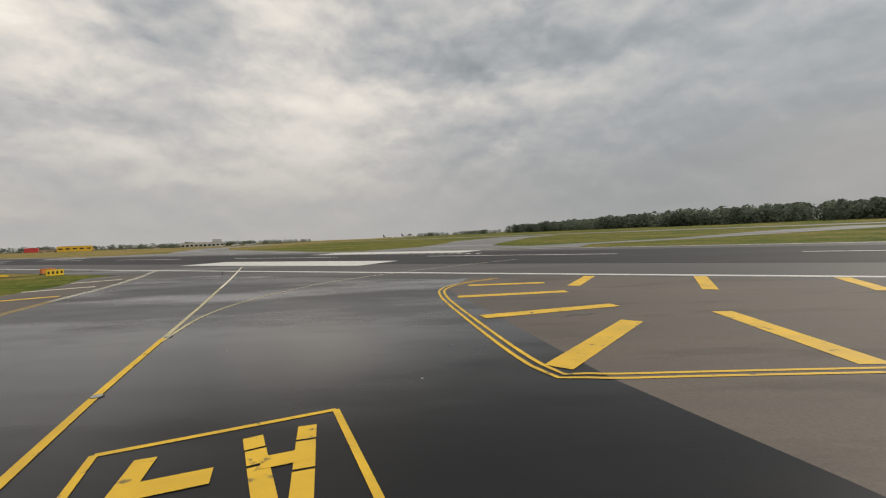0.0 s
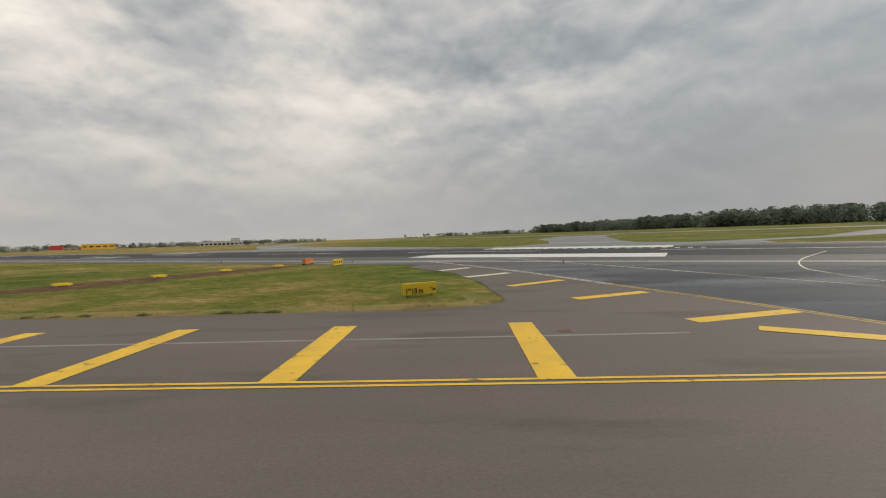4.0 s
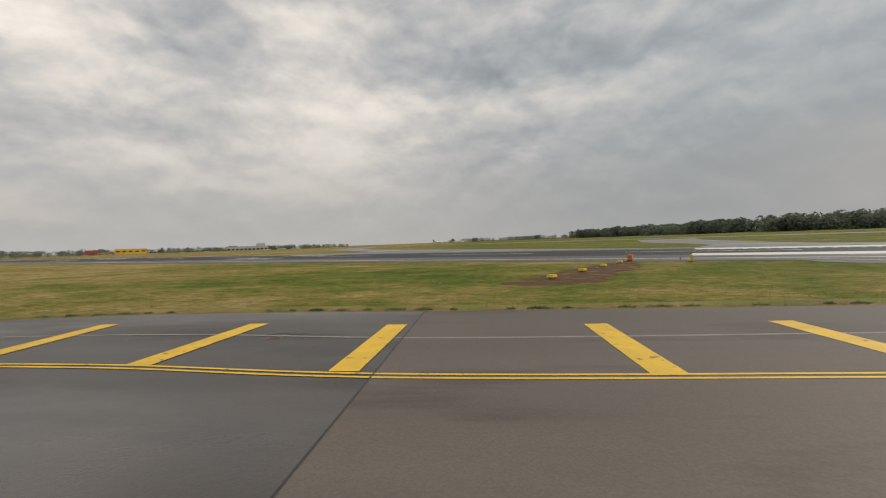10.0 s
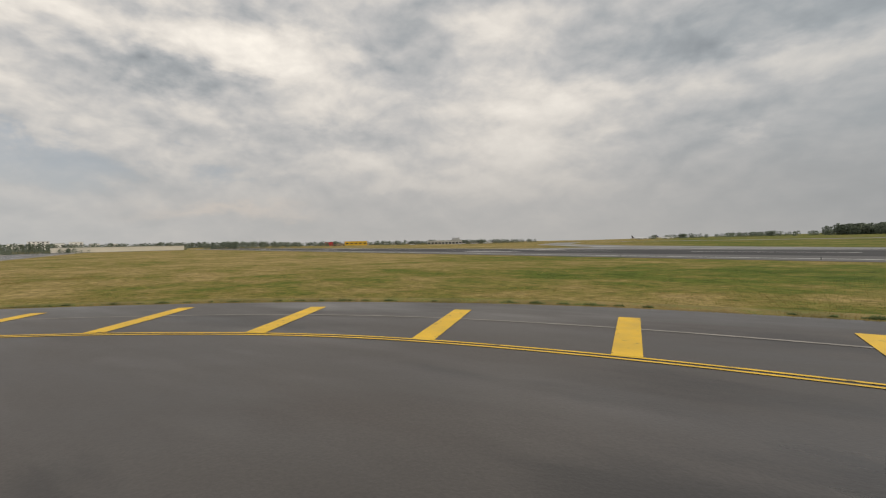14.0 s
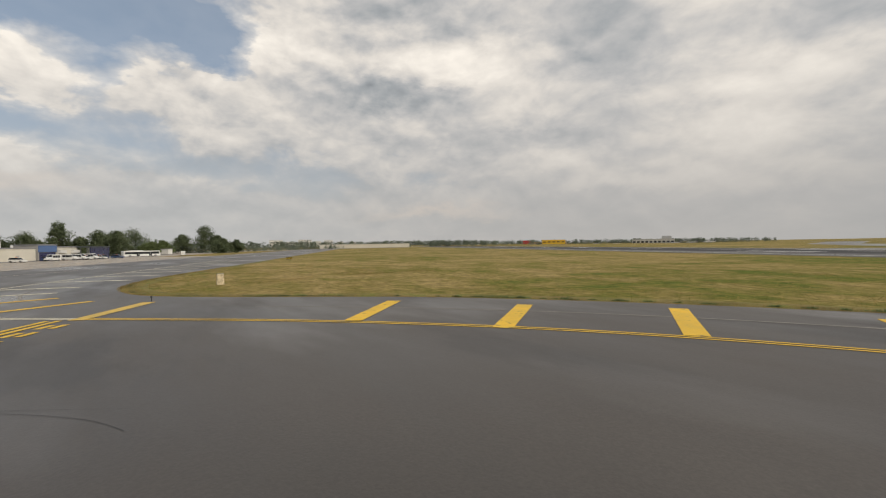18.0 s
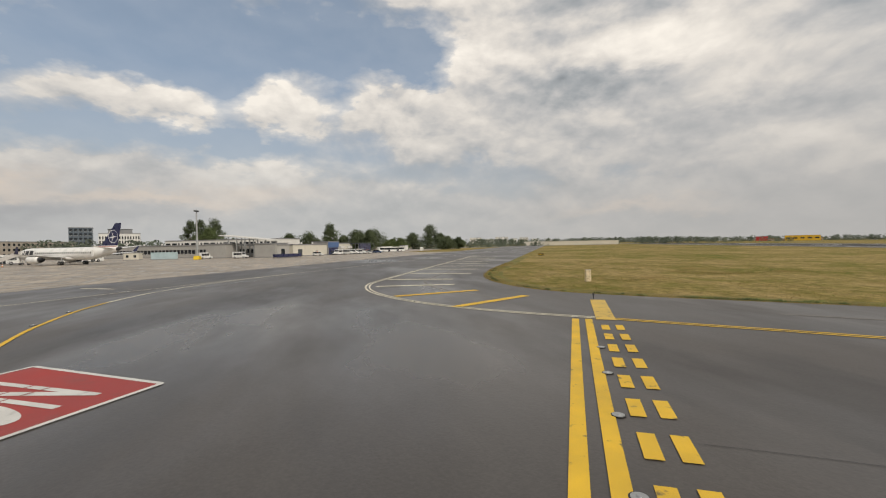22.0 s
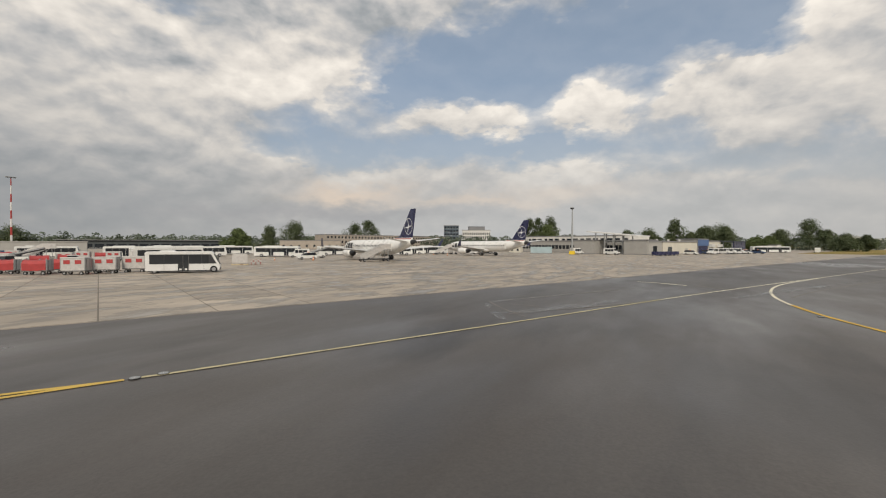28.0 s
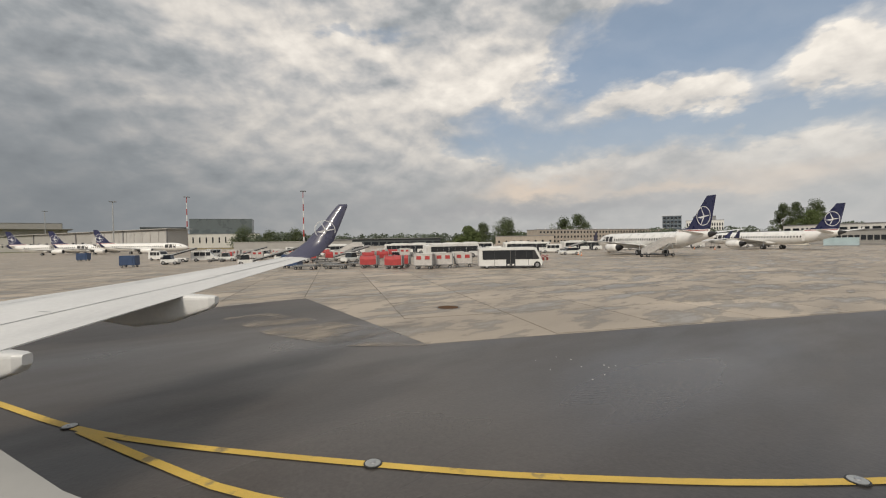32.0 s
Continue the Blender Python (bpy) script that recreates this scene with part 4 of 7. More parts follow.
# ---- more materials ----
M.update({
    "white_skin": material("white_skin", (0.84, 0.83, 0.80), 0.30, var=0.04, scale=0.5, fine=6, object_coords=True, coat=0.3, patch=((0.74, 0.73, 0.70), 0.4, 0.58, 0.2)),
    "grey_skin": material("grey_skin", (0.42, 0.43, 0.44), 0.35, var=0.06, scale=0.5, fine=8, object_coords=True),
    "wing_paint": material("wing_paint", (0.66, 0.66, 0.65), 0.38, var=0.06, scale=0.9, fine=12, object_coords=True, streak=(0, (1, 0.2, 1)), patch=((0.50, 0.50, 0.50), 0.7, 0.56, 0.2)),
    "navy": material("navy", (0.022, 0.025, 0.080), 0.30, var=0.10, scale=0.8, fine=10, object_coords=True, coat=0.3),
    # navy lightened towards lavender: the reflected sky is put into its base colour
    "winglet_paint": material("winglet_paint", (0.055, 0.055, 0.098), 0.30, var=0.12, scale=1.5, fine=14, object_coords=True, coat=0.7),
    "pane_band": material("pane_band", (0.024, 0.027, 0.031), 0.16, var=0.1, scale=0.8, fine=5, object_coords=True, spec=0.6),
    "pier_panel": material("pier_panel", (0.44, 0.43, 0.41), 0.75, var=0.08, scale=0.1, fine=2, patch=((0.36, 0.35, 0.34), 0.12, 0.54, 0.1)),
    "emblem_white": material("emblem_white", (0.78, 0.78, 0.78), 0.4, var=0.03),
    "dark_trim": material("dark_trim", (0.03, 0.03, 0.033), 0.5, var=0.1, scale=2, fine=20, object_coords=True),
    "rubber": material("rubber", (0.025, 0.025, 0.025), 0.85, var=0.15, fine=30),
    "metal": material("metal", (0.45, 0.45, 0.46), 0.35, 0.9, var=0.1, scale=2, fine=20, object_coords=True),
    "galvanised": material("galvanised", (0.40, 0.41, 0.41), 0.5, 0.5, var=0.12, scale=1.5, fine=15, object_coords=True),
    "glass_dark": material("glass_dark", (0.018, 0.022, 0.028), 0.08, var=0.05, spec=0.7),
    "bus_white": material("bus_white", (0.70, 0.70, 0.68), 0.3, var=0.06, scale=0.7, fine=9, object_coords=True, coat=0.2),
    "blue_paint": material("blue_paint", (0.035, 0.065, 0.14), 0.45, var=0.12, scale=1.2, fine=14, object_coords=True),
    "red_tarp": material("red_tarp", (0.38, 0.045, 0.045), 0.55, var=0.15, scale=1.5, fine=12, object_coords=True, bump=0.2),
    "white_tarp": material("white_tarp", (0.52, 0.50, 0.48), 0.6, var=0.14, scale=1.4, fine=12, object_coords=True, patch=((0.34, 0.32, 0.31), 1.5, 0.52, 0.2)),
    "cart_steel": material("cart_steel", (0.16, 0.155, 0.15), 0.6, 0.2, var=0.2, scale=2, fine=20, object_coords=True),
    "orange_paint": material("orange_paint", (0.70, 0.22, 0.04), 0.5, var=0.12, scale=1.5, fine=15, object_coords=True),
    "sign_yellow": material("sign_yellow", (0.72, 0.50, 0.02), 0.45, var=0.06, scale=1.5, fine=20, object_coords=True),
    "sign_black": material("sign_black", (0.015, 0.015, 0.015), 0.5),
    "mast_red": material("mast_red", (0.36, 0.04, 0.035), 0.5, var=0.1, scale=1, fine=10),
    "mast_white": material("mast_white", (0.66, 0.65, 0.63), 0.5, var=0.08, scale=1, fine=10),
    "render_grey": material("render_grey", (0.36, 0.35, 0.33), 0.8, var=0.08, scale=0.3, fine=6, patch=((0.27, 0.26, 0.25), 0.3, 0.56, 0.2)),
    "render_cream": material("render_cream", (0.60, 0.57, 0.49), 0.8, var=0.07, scale=0.3, fine=6),
    "render_white": material("render_white", (0.66, 0.65, 0.62), 0.8, var=0.06, scale=0.3, fine=6),
    "brick_tan": material("brick_tan", (0.37, 0.325, 0.275), 0.85, var=0.12, scale=0.4, fine=8),
    "cladding_dark": material("cladding_dark", (0.125, 0.148, 0.155), 0.30, var=0.10, scale=0.15, fine=3),
    "roof_grey": material("roof_grey", (0.23, 0.23, 0.235), 0.75, var=0.1, scale=0.3, fine=5),
    "roof_dark": material("roof_dark", (0.06, 0.07, 0.075), 0.7, var=0.1, scale=0.3, fine=5),
    "yellow_wall": material("yellow_wall", (0.78, 0.48, 0.03), 0.6, var=0.08, scale=0.1, fine=3),
    "red_wall": material("red_wall", (0.52, 0.05, 0.05), 0.6, var=0.1, scale=0.1, fine=3),
    # tree leaf colour is lifted to take in the haze before the trees
    "leaves": material("leaves", (0.155, 0.185, 0.10), 0.85, var=0.30, scale=0.35, fine=3, spec=0.2, tint=(0.125, 0.155, 0.085), leafy=0.45),
    "leaves_light": material("leaves_light", (0.16, 0.20, 0.085), 0.85, var=0.30, scale=0.35, fine=3, spec=0.2, leafy=0.45),
    # paler and greyer still: distance haze is put into this leaf colour
    "leaves_hazed": material("leaves_hazed", (0.185, 0.215, 0.165), 0.9, var=0.30, scale=0.05, fine=0.6, spec=0.1, tint=(0.15, 0.178, 0.13), leafy=0.5),
    "straw": material("straw", (0.27, 0.205, 0.085), 0.9, var=0.3, scale=0.5, fine=9, bump=0.6, spec=0.1, tint=(0.13, 0.135, 0.04), patch=((0.12, 0.14, 0.035), 0.5, 0.50, 0.14)),
    "office_glass": material("office_glass", (0.10, 0.125, 0.15), 0.3, var=0.1, scale=0.2, fine=4),
    "fascia_blue": material("fascia_blue", (0.085, 0.15, 0.31), 0.5, var=0.08, scale=1.0, fine=8),
    "tarp_blue": material("tarp_blue", (0.36, 0.46, 0.49), 0.6, var=0.1, scale=0.6, fine=8),
    "rust": material("rust", (0.14, 0.062, 0.045), 0.8, 0.2, var=0.3, scale=3, fine=30),
    "rim_plastic": material("rim_plastic", (0.36, 0.355, 0.34), 0.45, var=0.06, scale=6, fine=60, object_coords=True),
    "post_wood": material("post_wood", (0.60, 0.50, 0.33), 0.8, var=0.25, scale=3, fine=25, patch=((0.20, 0.13, 0.08), 2.5, 0.52, 0.1)),
    "bark": material("bark", (0.10, 0.075, 0.05), 0.9, var=0.2, scale=2, fine=20),
    "dry_grass": material("dry_grass", (0.33, 0.245, 0.095), 0.9, var=0.3, scale=0.5, fine=9, spec=0.1, leafy=0.4),
    "green_blade": material("green_blade", (0.150, 0.180, 0.040), 0.9, var=0.3, scale=0.3, fine=9, spec=0.1, leafy=0.4),
    "barrier": material("barrier", (0.52, 0.49, 0.42), 0.8, var=0.08, scale=0.06, fine=2),
})


def prism(bm, outline, thick, plane="xz", at=0.0):
    """An outline (a, b) of given thickness about the plane through at."""
    def co(q, s):
        return {"xz": (q[0], at + s, q[1]), "xy": (q[0], q[1], at + s), "yz": (at + s, q[0], q[1])}[plane]
    a = [bm.verts.new(co(q, -thick / 2)) for q in outline]
    b = [bm.verts.new(co(q, thick / 2)) for q in outline]
    bm.faces.new(a[::-1])
    bm.faces.new(b)
    for i in range(len(a)):
        j = (i + 1) % len(a)
        bm.faces.new((a[i], a[j], b[j], b[i]))
    return bm


def loft(bm, rings, n=24, square=1.0):
    """Rings of (x, centre y, centre z, half width, half height) along x; square under 1 makes them boxy."""
    def bend(c): return math.copysign(abs(c) ** square, c)

    prev = None
    for x, cy, cz, ry, rz in rings:
        cur = [bm.verts.new((x, cy + ry * bend(math.cos(2 * math.pi * i / n)), cz + rz * bend(math.sin(2 * math.pi * i / n)))) for i in range(n)]
        if prev:
            for i in range(n):
                j = (i + 1) % n
                bm.faces.new((prev[i], prev[j], cur[j], cur[i]))
        else:
            bm.faces.new(cur[::-1])
        prev = cur
    bm.faces.new(prev)
    return bm


def foil(bm, sections):
    """A wing through sections (leading edge, chord direction x back, chord, thickness) given as (x, y, z, chord, t)."""
    shape = [(0.0, 0.0), (0.03, 0.45), (0.15, 0.9), (0.4, 1.0), (0.7, 0.6), (1.0, 0.05), (1.0, -0.05), (0.7, -0.35), (0.4, -0.7), (0.15, -0.7), (0.03, -0.4)]
    prev = None
    for x, y, z, c, t in sections:
        cur = [bm.verts.new((x - u * c, y, z + v * t / 2)) for u, v in shape]
        if prev:
            for i in range(len(cur)):
                j = (i + 1) % len(cur)
                bm.faces.new((prev[i], prev[j], cur[j], cur[i]))
        else:
            bm.faces.new(cur)
        prev = cur
    bm.faces.new(prev[::-1])
    return bm


def emblem(bm, cx, cz, r, y, sx=1.0, lean=0.0):
    """A ring with a bird-like three-stroke figure, flat in the xz plane at y."""
    n = 28
    for w0, w1 in ((r * 0.925, r),):
        a = [bm.verts.new((cx + w0 * math.cos(2 * math.pi * i / n), y, cz + w0 * math.sin(2 * math.pi * i / n))) for i in range(n)]
        b = [bm.verts.new((cx + w1 * math.cos(2 * math.pi * i / n), y, cz + w1 * math.sin(2 * math.pi * i / n))) for i in range(n)]
        for i in range(n):
            j = (i + 1) % n
            bm.faces.new((a[i], a[j], b[j], b[i]))
    for p0, p1, w0, w1 in (((0.34, 0.88), (-0.10, -0.04), 0.02, 0.085), ((-0.10, -0.04), (0.36, -0.86), 0.085, 0.03), ((0.80, -0.12), (0.30, -0.14), 0.03, 0.11), ((0.30, -0.14), (-0.12, -0.06), 0.11, 0.07), ((-0.10, -0.06), (-0.86, 0.04), 0.08, 0.03)):
        p0, p1 = Vector(p0), Vector(p1)
        d = (p1 - p0).normalized()
        k = Vector((-d.y, d.x))
        q = [p0 - k * w0, p1 - k * w1, p1 + k * w1, p0 + k * w0]
        bm.faces.new([bm.verts.new((cx + sx * v.x * r, y, cz + v.y * r)) for v in q])
    return bm


def wheel(parent, x, y, z, r, w, name="wheel"):
    ob = part(name, tube(bmesh.new(), (x, y - w / 2, z), (x, y + w / 2, z), r, n=16), "rubber", parent)
    part("rim", tube(bmesh.new(), (x, y - w / 2 - 0.01, z), (x, y + w / 2 + 0.01, z), r * 0.55, n=12), "metal", ob)
    return ob


def add_quad_row(parent, name, mesh, places):
    for m in places:
        ob = new(name, mesh)
        ob.parent = parent
        ob.matrix_local = m


# ---- parked airliner ----
STRETCH = 0.12


def airliner(m, label):
    e = empty("airliner", m, label, "aircraft", "parked airliners")
    rings = [(18.1, 0, 2.45, 0.06, 0.06), (17.8, 0, 2.47, 0.42, 0.38), (17.2, 0, 2.53, 0.78, 0.74), (16.4, 0, 2.64, 1.08, 1.06), (15.4, 0, 2.76, 1.30, 1.34), (14.2, 0, 2.85, 1.45, 1.54), (12.6, 0, 2.9, 1.5, 1.66),
             (0, 0, 2.9, 1.5, 1.66), (-7, 0, 2.92, 1.5, 1.66), (-9.5, 0, 3.05, 1.43, 1.52), (-12, 0, 3.32, 1.2, 1.22), (-14.5, 0, 3.62, 0.85, 0.88), (-16.6, 0, 3.9, 0.5, 0.56), (-18.0, 0, 4.1, 0.2, 0.26)]
    fus = part("fuselage", loft(bmesh.new(), rings, 28), "white_skin", e, smooth=True)
    part("tail_cone", loft(bmesh.new(), [(-16.9, 0, 3.93, 0.47, 0.53), (-18.0, 0, 4.1, 0.22, 0.28), (-18.4, 0, 4.15, 0.1, 0.14)], 16), "dark_trim", e)
    part("belly_fairing", loft(bmesh.new(), [(6.5, 0, 1.9, 0.3, 0.2), (4.5, 0, 1.75, 1.4, 0.55), (-2, 0, 1.7, 1.5, 0.6), (-5, 0, 1.9, 0.3, 0.2)], 16), "white_skin", e, smooth=True)
    for s in (-1, 1):
        part("wing", foil(bmesh.new(), [(5.0, s * 1.0, 1.9, 6.2, 0.75), (1.8, s * 5.0, 2.25, 3.9, 0.5), (-3.6, s * 13.6, 3.0, 1.5, 0.2), (-3.9, s * 14.0, 3.1, 1.3, 0.16)]), "wing_paint", e)
        bm = bmesh.new()
        a = [(-3.9, s * 14.0, 3.08), (-5.2, s * 14.0, 3.08), (-5.9, s * 14.45, 4.75), (-5.4, s * 14.45, 4.75)]
        for dy in (-0.05, 0.05):
            bm.faces.new([bm.verts.new((x, y + dy, z)) for x, y, z in a])
        v = list(bm.verts)
        for i in range(4):
            j = (i + 1) % 4
            bm.faces.new((v[i], v[j], v[4 + j], v[4 + i]))
        part("winglet", bm, "navy", e)
        eng = part("engine", loft(bmesh.new(), [(6.9, s * 4.4, 1.45, 0.80, 0.80), (6.6, s * 4.4, 1.45, 0.92, 0.92), (5.2, s * 4.4, 1.45, 1.0, 1.0), (3.9, s * 4.4, 1.48, 0.93, 0.93), (3.0, s * 4.4, 1.5, 0.80, 0.80)], 20), "white_skin", e, smooth=True)
        part("intake", loft(bmesh.new(), [(6.93, s * 4.4, 1.45, 0.72, 0.72), (6.94, s * 4.4, 1.45, 0.70, 0.70)], 20), "dark_trim", eng)
        part("intake_lip", loft(bmesh.new(), [(6.90, s * 4.4, 1.45, 0.84, 0.84), (6.92, s * 4.4, 1.45, 0.80, 0.80)], 20), "metal", eng)
        part("exhaust", loft(bmesh.new(), [(3.05, s * 4.4, 1.5, 0.76, 0.76), (2.3, s * 4.4, 1.53, 0.60, 0.60), (1.6, s * 4.4, 1.58, 0.26, 0.26)], 16), "dark_trim", eng)
        part("pylon", prism(bmesh.new(), [(5.2, 2.2), (1.0, 2.3), (1.4, 1.9), (4.8, 2.4)], 0.3, "xz", s * 4.4), "white_skin", e)
        part("stabiliser", foil(bmesh.new(), [(-13.4, s * 0.5, 4.05, 2.9, 0.32), (-16.4, s * 6.0, 4.75, 1.3, 0.12)]), "white_skin", e)
        gear = part("main_gear", tube(bmesh.new(), (-1.7, s * 2.9, 0.5), (-1.6, s * 2.7, 2.0), 0.11), "metal", e)
        for dy in (-0.28, 0.28):
            wheel(gear, -1.7, s * 2.97 + dy, 0.52, 0.52, 0.36)
        for fx, fy in ((-0.6, 6.4), (-2.0, 9.4)):
            part("flap_fairing", loft(bmesh.new(), [(fx + 1.3, s * fy, 1.9 + fy * 0.075, 0.05, 0.05), (fx, s * fy, 1.8 + fy * 0.075, 0.18, 0.22), (fx - 1.6, s * fy, 1.95 + fy * 0.075, 0.06, 0.1)], 10), "grey_skin", e)
        part("emblem", emblem(bmesh.new(), -15.55, 7.12, 1.66, s * 0.168, 0.95), "emblem_white", e)
        # three plain upright blocks where the title stands, and a dark patch
        bm = bmesh.new()
        for bx, bw in ((14.0, 0.9), (12.75, 1.15), (11.3, 1.25)):
            for zz0, zz1 in ((2.5, 3.0), (3.0, 3.5), (3.5, 3.9)):
                vs = []
                for xx, zz in ((bx, zz0), (bx - bw, zz0), (bx - bw, zz1), (bx, zz1)):
                    y = 1.515 * math.sqrt(max(0, 1 - ((zz - 2.9) / 1.68) ** 2))
                    vs.append(bm.verts.new((xx, s * (y + 0.012), zz)))
                bm.faces.new(vs)
        part("title_blocks", bm, "dark_trim", e)
        part("side_glass", prism(bmesh.new(), [(16.2, 3.0), (15.2, 3.12), (15.0, 3.55), (15.7, 3.45)], 0.05, "xz", s * 1.10), "glass_dark", e)
        for dx, dz in ((14.0, 1.0), (-9.6, 1.0)):
            part("door", prism(bmesh.new(), [(dx, 2.2), (dx - 0.75, 2.2), (dx - 0.75, 3.85), (dx, 3.85)], 0.03, "xz", s * (1.47 if dx > 0 else 1.405)), "white_skin", e)
    bm = bmesh.new()
    prism(bm, [(16.45, 3.08), (16.05, 3.12), (15.6, 3.62), (15.75, 3.65)], 1.5, "xz", 0)
    part("windscreen", bm, "glass_dark", e)
    part("fin", prism(bmesh.new(), [(-9.4, 4.86), (-11.7, 5.2), (-16.4, 10.5), (-18.1, 10.5), (-16.75, 4.86)], 0.32), "navy", e)
    part("fin_root", prism(bmesh.new(), [(-7.4, 4.3), (-9.4, 4.86), (-16.75, 4.86), (-16.6, 4.0), (-11, 4.0)], 0.34), "white_skin", e)
    part("fin_stripe", prism(bmesh.new(), [(-9.1, 4.60), (-16.7, 4.60), (-16.72, 4.74), (-9.6, 4.74)], 0.37), "red_tarp", e)
    ng = part("nose_gear", tube(bmesh.new(), (13.9, 0, 0.4), (14.0, 0, 1.6), 0.09), "metal", e)
    for dy in (-0.2, 0.2):
        wheel(ng, 13.9, dy, 0.33, 0.33, 0.2)
    wm = bpy.data.meshes.new("window")
    wm.from_pydata([(-0.16, 0, -0.23), (0.16, 0, -0.23), (0.16, 0, 0.23), (-0.16, 0, 0.23)], [], [(0, 1, 2, 3)])
    wm.materials.append(M["dark_trim"])
    # the cabin is drawn out ahead of the tail
    def ahead(x): return x + STRETCH * max(0.0, x + 9.0)
    for ob in [c for c in e.children_recursive]:
        xs = [v.co.x for v in ob.data.vertices]
        rigid = ob.name.split(".")[0] in ("wheel", "rim", "main_gear", "nose_gear", "door", "side_glass", "windscreen", "intake", "intake_lip")
        mid = (min(xs) + max(xs)) / 2
        for v in ob.data.vertices:
            v.co.x = v.co.x + ahead(mid) - mid if rigid else ahead(v.co.x)
    for s in (-1, 1):
        add_quad_row(e, "window", wm, [Matrix.Translation((11.2 - i * 0.79, s * 1.505, 3.18)) @ Matrix.Rotation(s * 0.16, 4, "X") for i in range(27)])
    return e


def place(x, y, deg, z=0.034):
    return Matrix.Translation((x, y, z)) @ Matrix.Rotation(radians(deg), 4, "Z")


def from_tail(tx, ty, deg):
    u = Vector((math.cos(radians(deg)), math.sin(radians(deg))))
    return place(tx + u.x * 17.3, ty + u.y * 17.3, deg)


plane = airliner(from_tail(-179.0, -81.2, -122), "white airliner with navy tail, stairs at its rear door")
for tx, ty, dg, lab in ((-227.2, -71.6, -119.5, "white twin-jet airliner with navy tail parked by the low buildings"), (-103.2, -291, 142, "white airliner with navy tail parked beside the terminal pier"),
                        (-88.2, -312, 144, "white airliner with navy tail and round emblem at the pier"), (-74, -322, 144, "white airliner with navy tail at the end of the pier")):
    tagged(copy_thing(plane, from_tail(tx, ty, dg)), lab)


# ---- the airliner that the view is taken from: its right wing ----
def own_wing():
    r = PATH[-1]
    m = Matrix.Translation((r[1], r[2], 0)) @ Matrix.Rotation(radians(r[6] + 174), 4, "Z")
    # local x forward, local -y out along the right wing, z up from the ground
    e = empty("airliner_wing", m, "pale grey airliner wing with navy winglet and white bird emblem", "aircraft wing")

    def at_span(l):
        """Leading edge x, z and chord of the wing l metres out."""
        le = 12.3 - 0.455 * l
        te = 6.75 - 0.10 * l if l > 4.5 else 6.3
        return le, 1.74 + 0.108 * l, le - te
    secs = []
    for l in (1.6, 3.0, 5.0, 7.0, 9.0, 11.0, 12.9):
        le, z, c = at_span(l)
        secs.append((le, -l, z, c, 0.11 * c if l < 8 else 0.095 * c))
    part("wing_skin", foil(bmesh.new(), secs), "wing_paint", e, smooth=False)
    # flap seam, aileron seam and panel joints lie just proud of the skin
    def seam(l0, f0, l1, f1, w=0.03, mat="grey_skin", name="panel_joint"):
        bm = bmesh.new()
        vs = []
        for l, f in ((l0, f0), (l1, f1)):
            le, z, c = at_span(l)
            t = 0.11 * c if l < 8 else 0.095 * c
            h = np.interp(f, [0.15, 0.4, 0.7, 1.0], [0.9, 1.0, 0.6, 0.05]) * t / 2
            vs.append((le - f * c, -l, z + h + 0.006))
        a, b = Vector(vs[0]), Vector(vs[1])
        k = (b - a).normalized().cross(Vector((0, 0, 1))) * w / 2
        bm.faces.new([bm.verts.new(q) for q in (a - k, b - k, b + k, a + k)])
        return part(name, bm, mat, e)
    for i in range(6):
        l0 = 2.0 + i * 1.3
        seam(l0, 0.72, l0 + 1.3, 0.72, 0.03, name="flap_seam")
    for l in (4.2, 6.4, 9.8):
        seam(l, 0.30, l, 0.70, 0.025)
    seam(9.9, 0.70, 12.6, 0.66, 0.04, name="aileron_seam")
    seam(2.0, 0.32, 7.0, 0.30, 0.02); seam(7.0, 0.30, 12.6, 0.28, 0.02)
    for l, x0, x1 in ((8.1, 9.2, 5.35), (5.0, 10.2, 5.9)):
        le, z, c = at_span(l)
        z -= 0.05
        part("flap_fairing", loft(bmesh.new(), [(x0, -l, z - 0.05, 0.03, 0.03), (x0 - 0.8, -l, z - 0.18, 0.17, 0.2), (x0 - 2.2, -l, z - 0.26, 0.22, 0.32), (x1 + 0.9, -l, z - 0.21, 0.20, 0.29), (x1 + 0.1, -l, z - 0.10, 0.12, 0.13), (x1, -l, z - 0.06, 0.07, 0.07)], 24, 0.45), "wing_paint", e, smooth=False)
    # winglet: swept, canted outwards
    bm = bmesh.new()
    le, z, c = at_span(12.9)
    secs = [(le, -12.9, z, c, 0.09), (le - 0.12, -13.15, z + 0.08, c + 0.06, 0.085), (le - 0.62, -13.4, z + 0.5, 0.92, 0.075), (le - 1.09, -13.62, z + 1.05, 0.62, 0.06), (le - 1.51, -13.8, z + 1.62, 0.38, 0.045), (le - 1.60, -13.82, z + 1.70, 0.28, 0.03)]
    shape = [(0.0, 0.0), (0.1, 0.6), (0.4, 1.0), (1.0, 0.1), (1.0, -0.1), (0.4, -1.0), (0.1, -0.6)]
    prev = None
    for i, (x, y, zz, c, t) in enumerate(secs):
        cant = min(1.0, i / 2.0)
        cur = [bm.verts.new((x - u * c, y + v * t / 2 * cant, zz + v * t / 2 * (1 - cant))) for u, v in shape]
        if prev:
            for k in range(len(cur)):
                j = (k + 1) % len(cur)
                bm.faces.new((prev[k], prev[j], cur[j], cur[k]))
        else:
            bm.faces.new(cur)
        prev = cur
    bm.faces.new(prev[::-1])
    part("winglet", bm, "winglet_paint", e, smooth=True)
    # emblem on the inner face of the winglet
    bm = bmesh.new()
    emblem(bm, 0, 0, 0.33, 0)
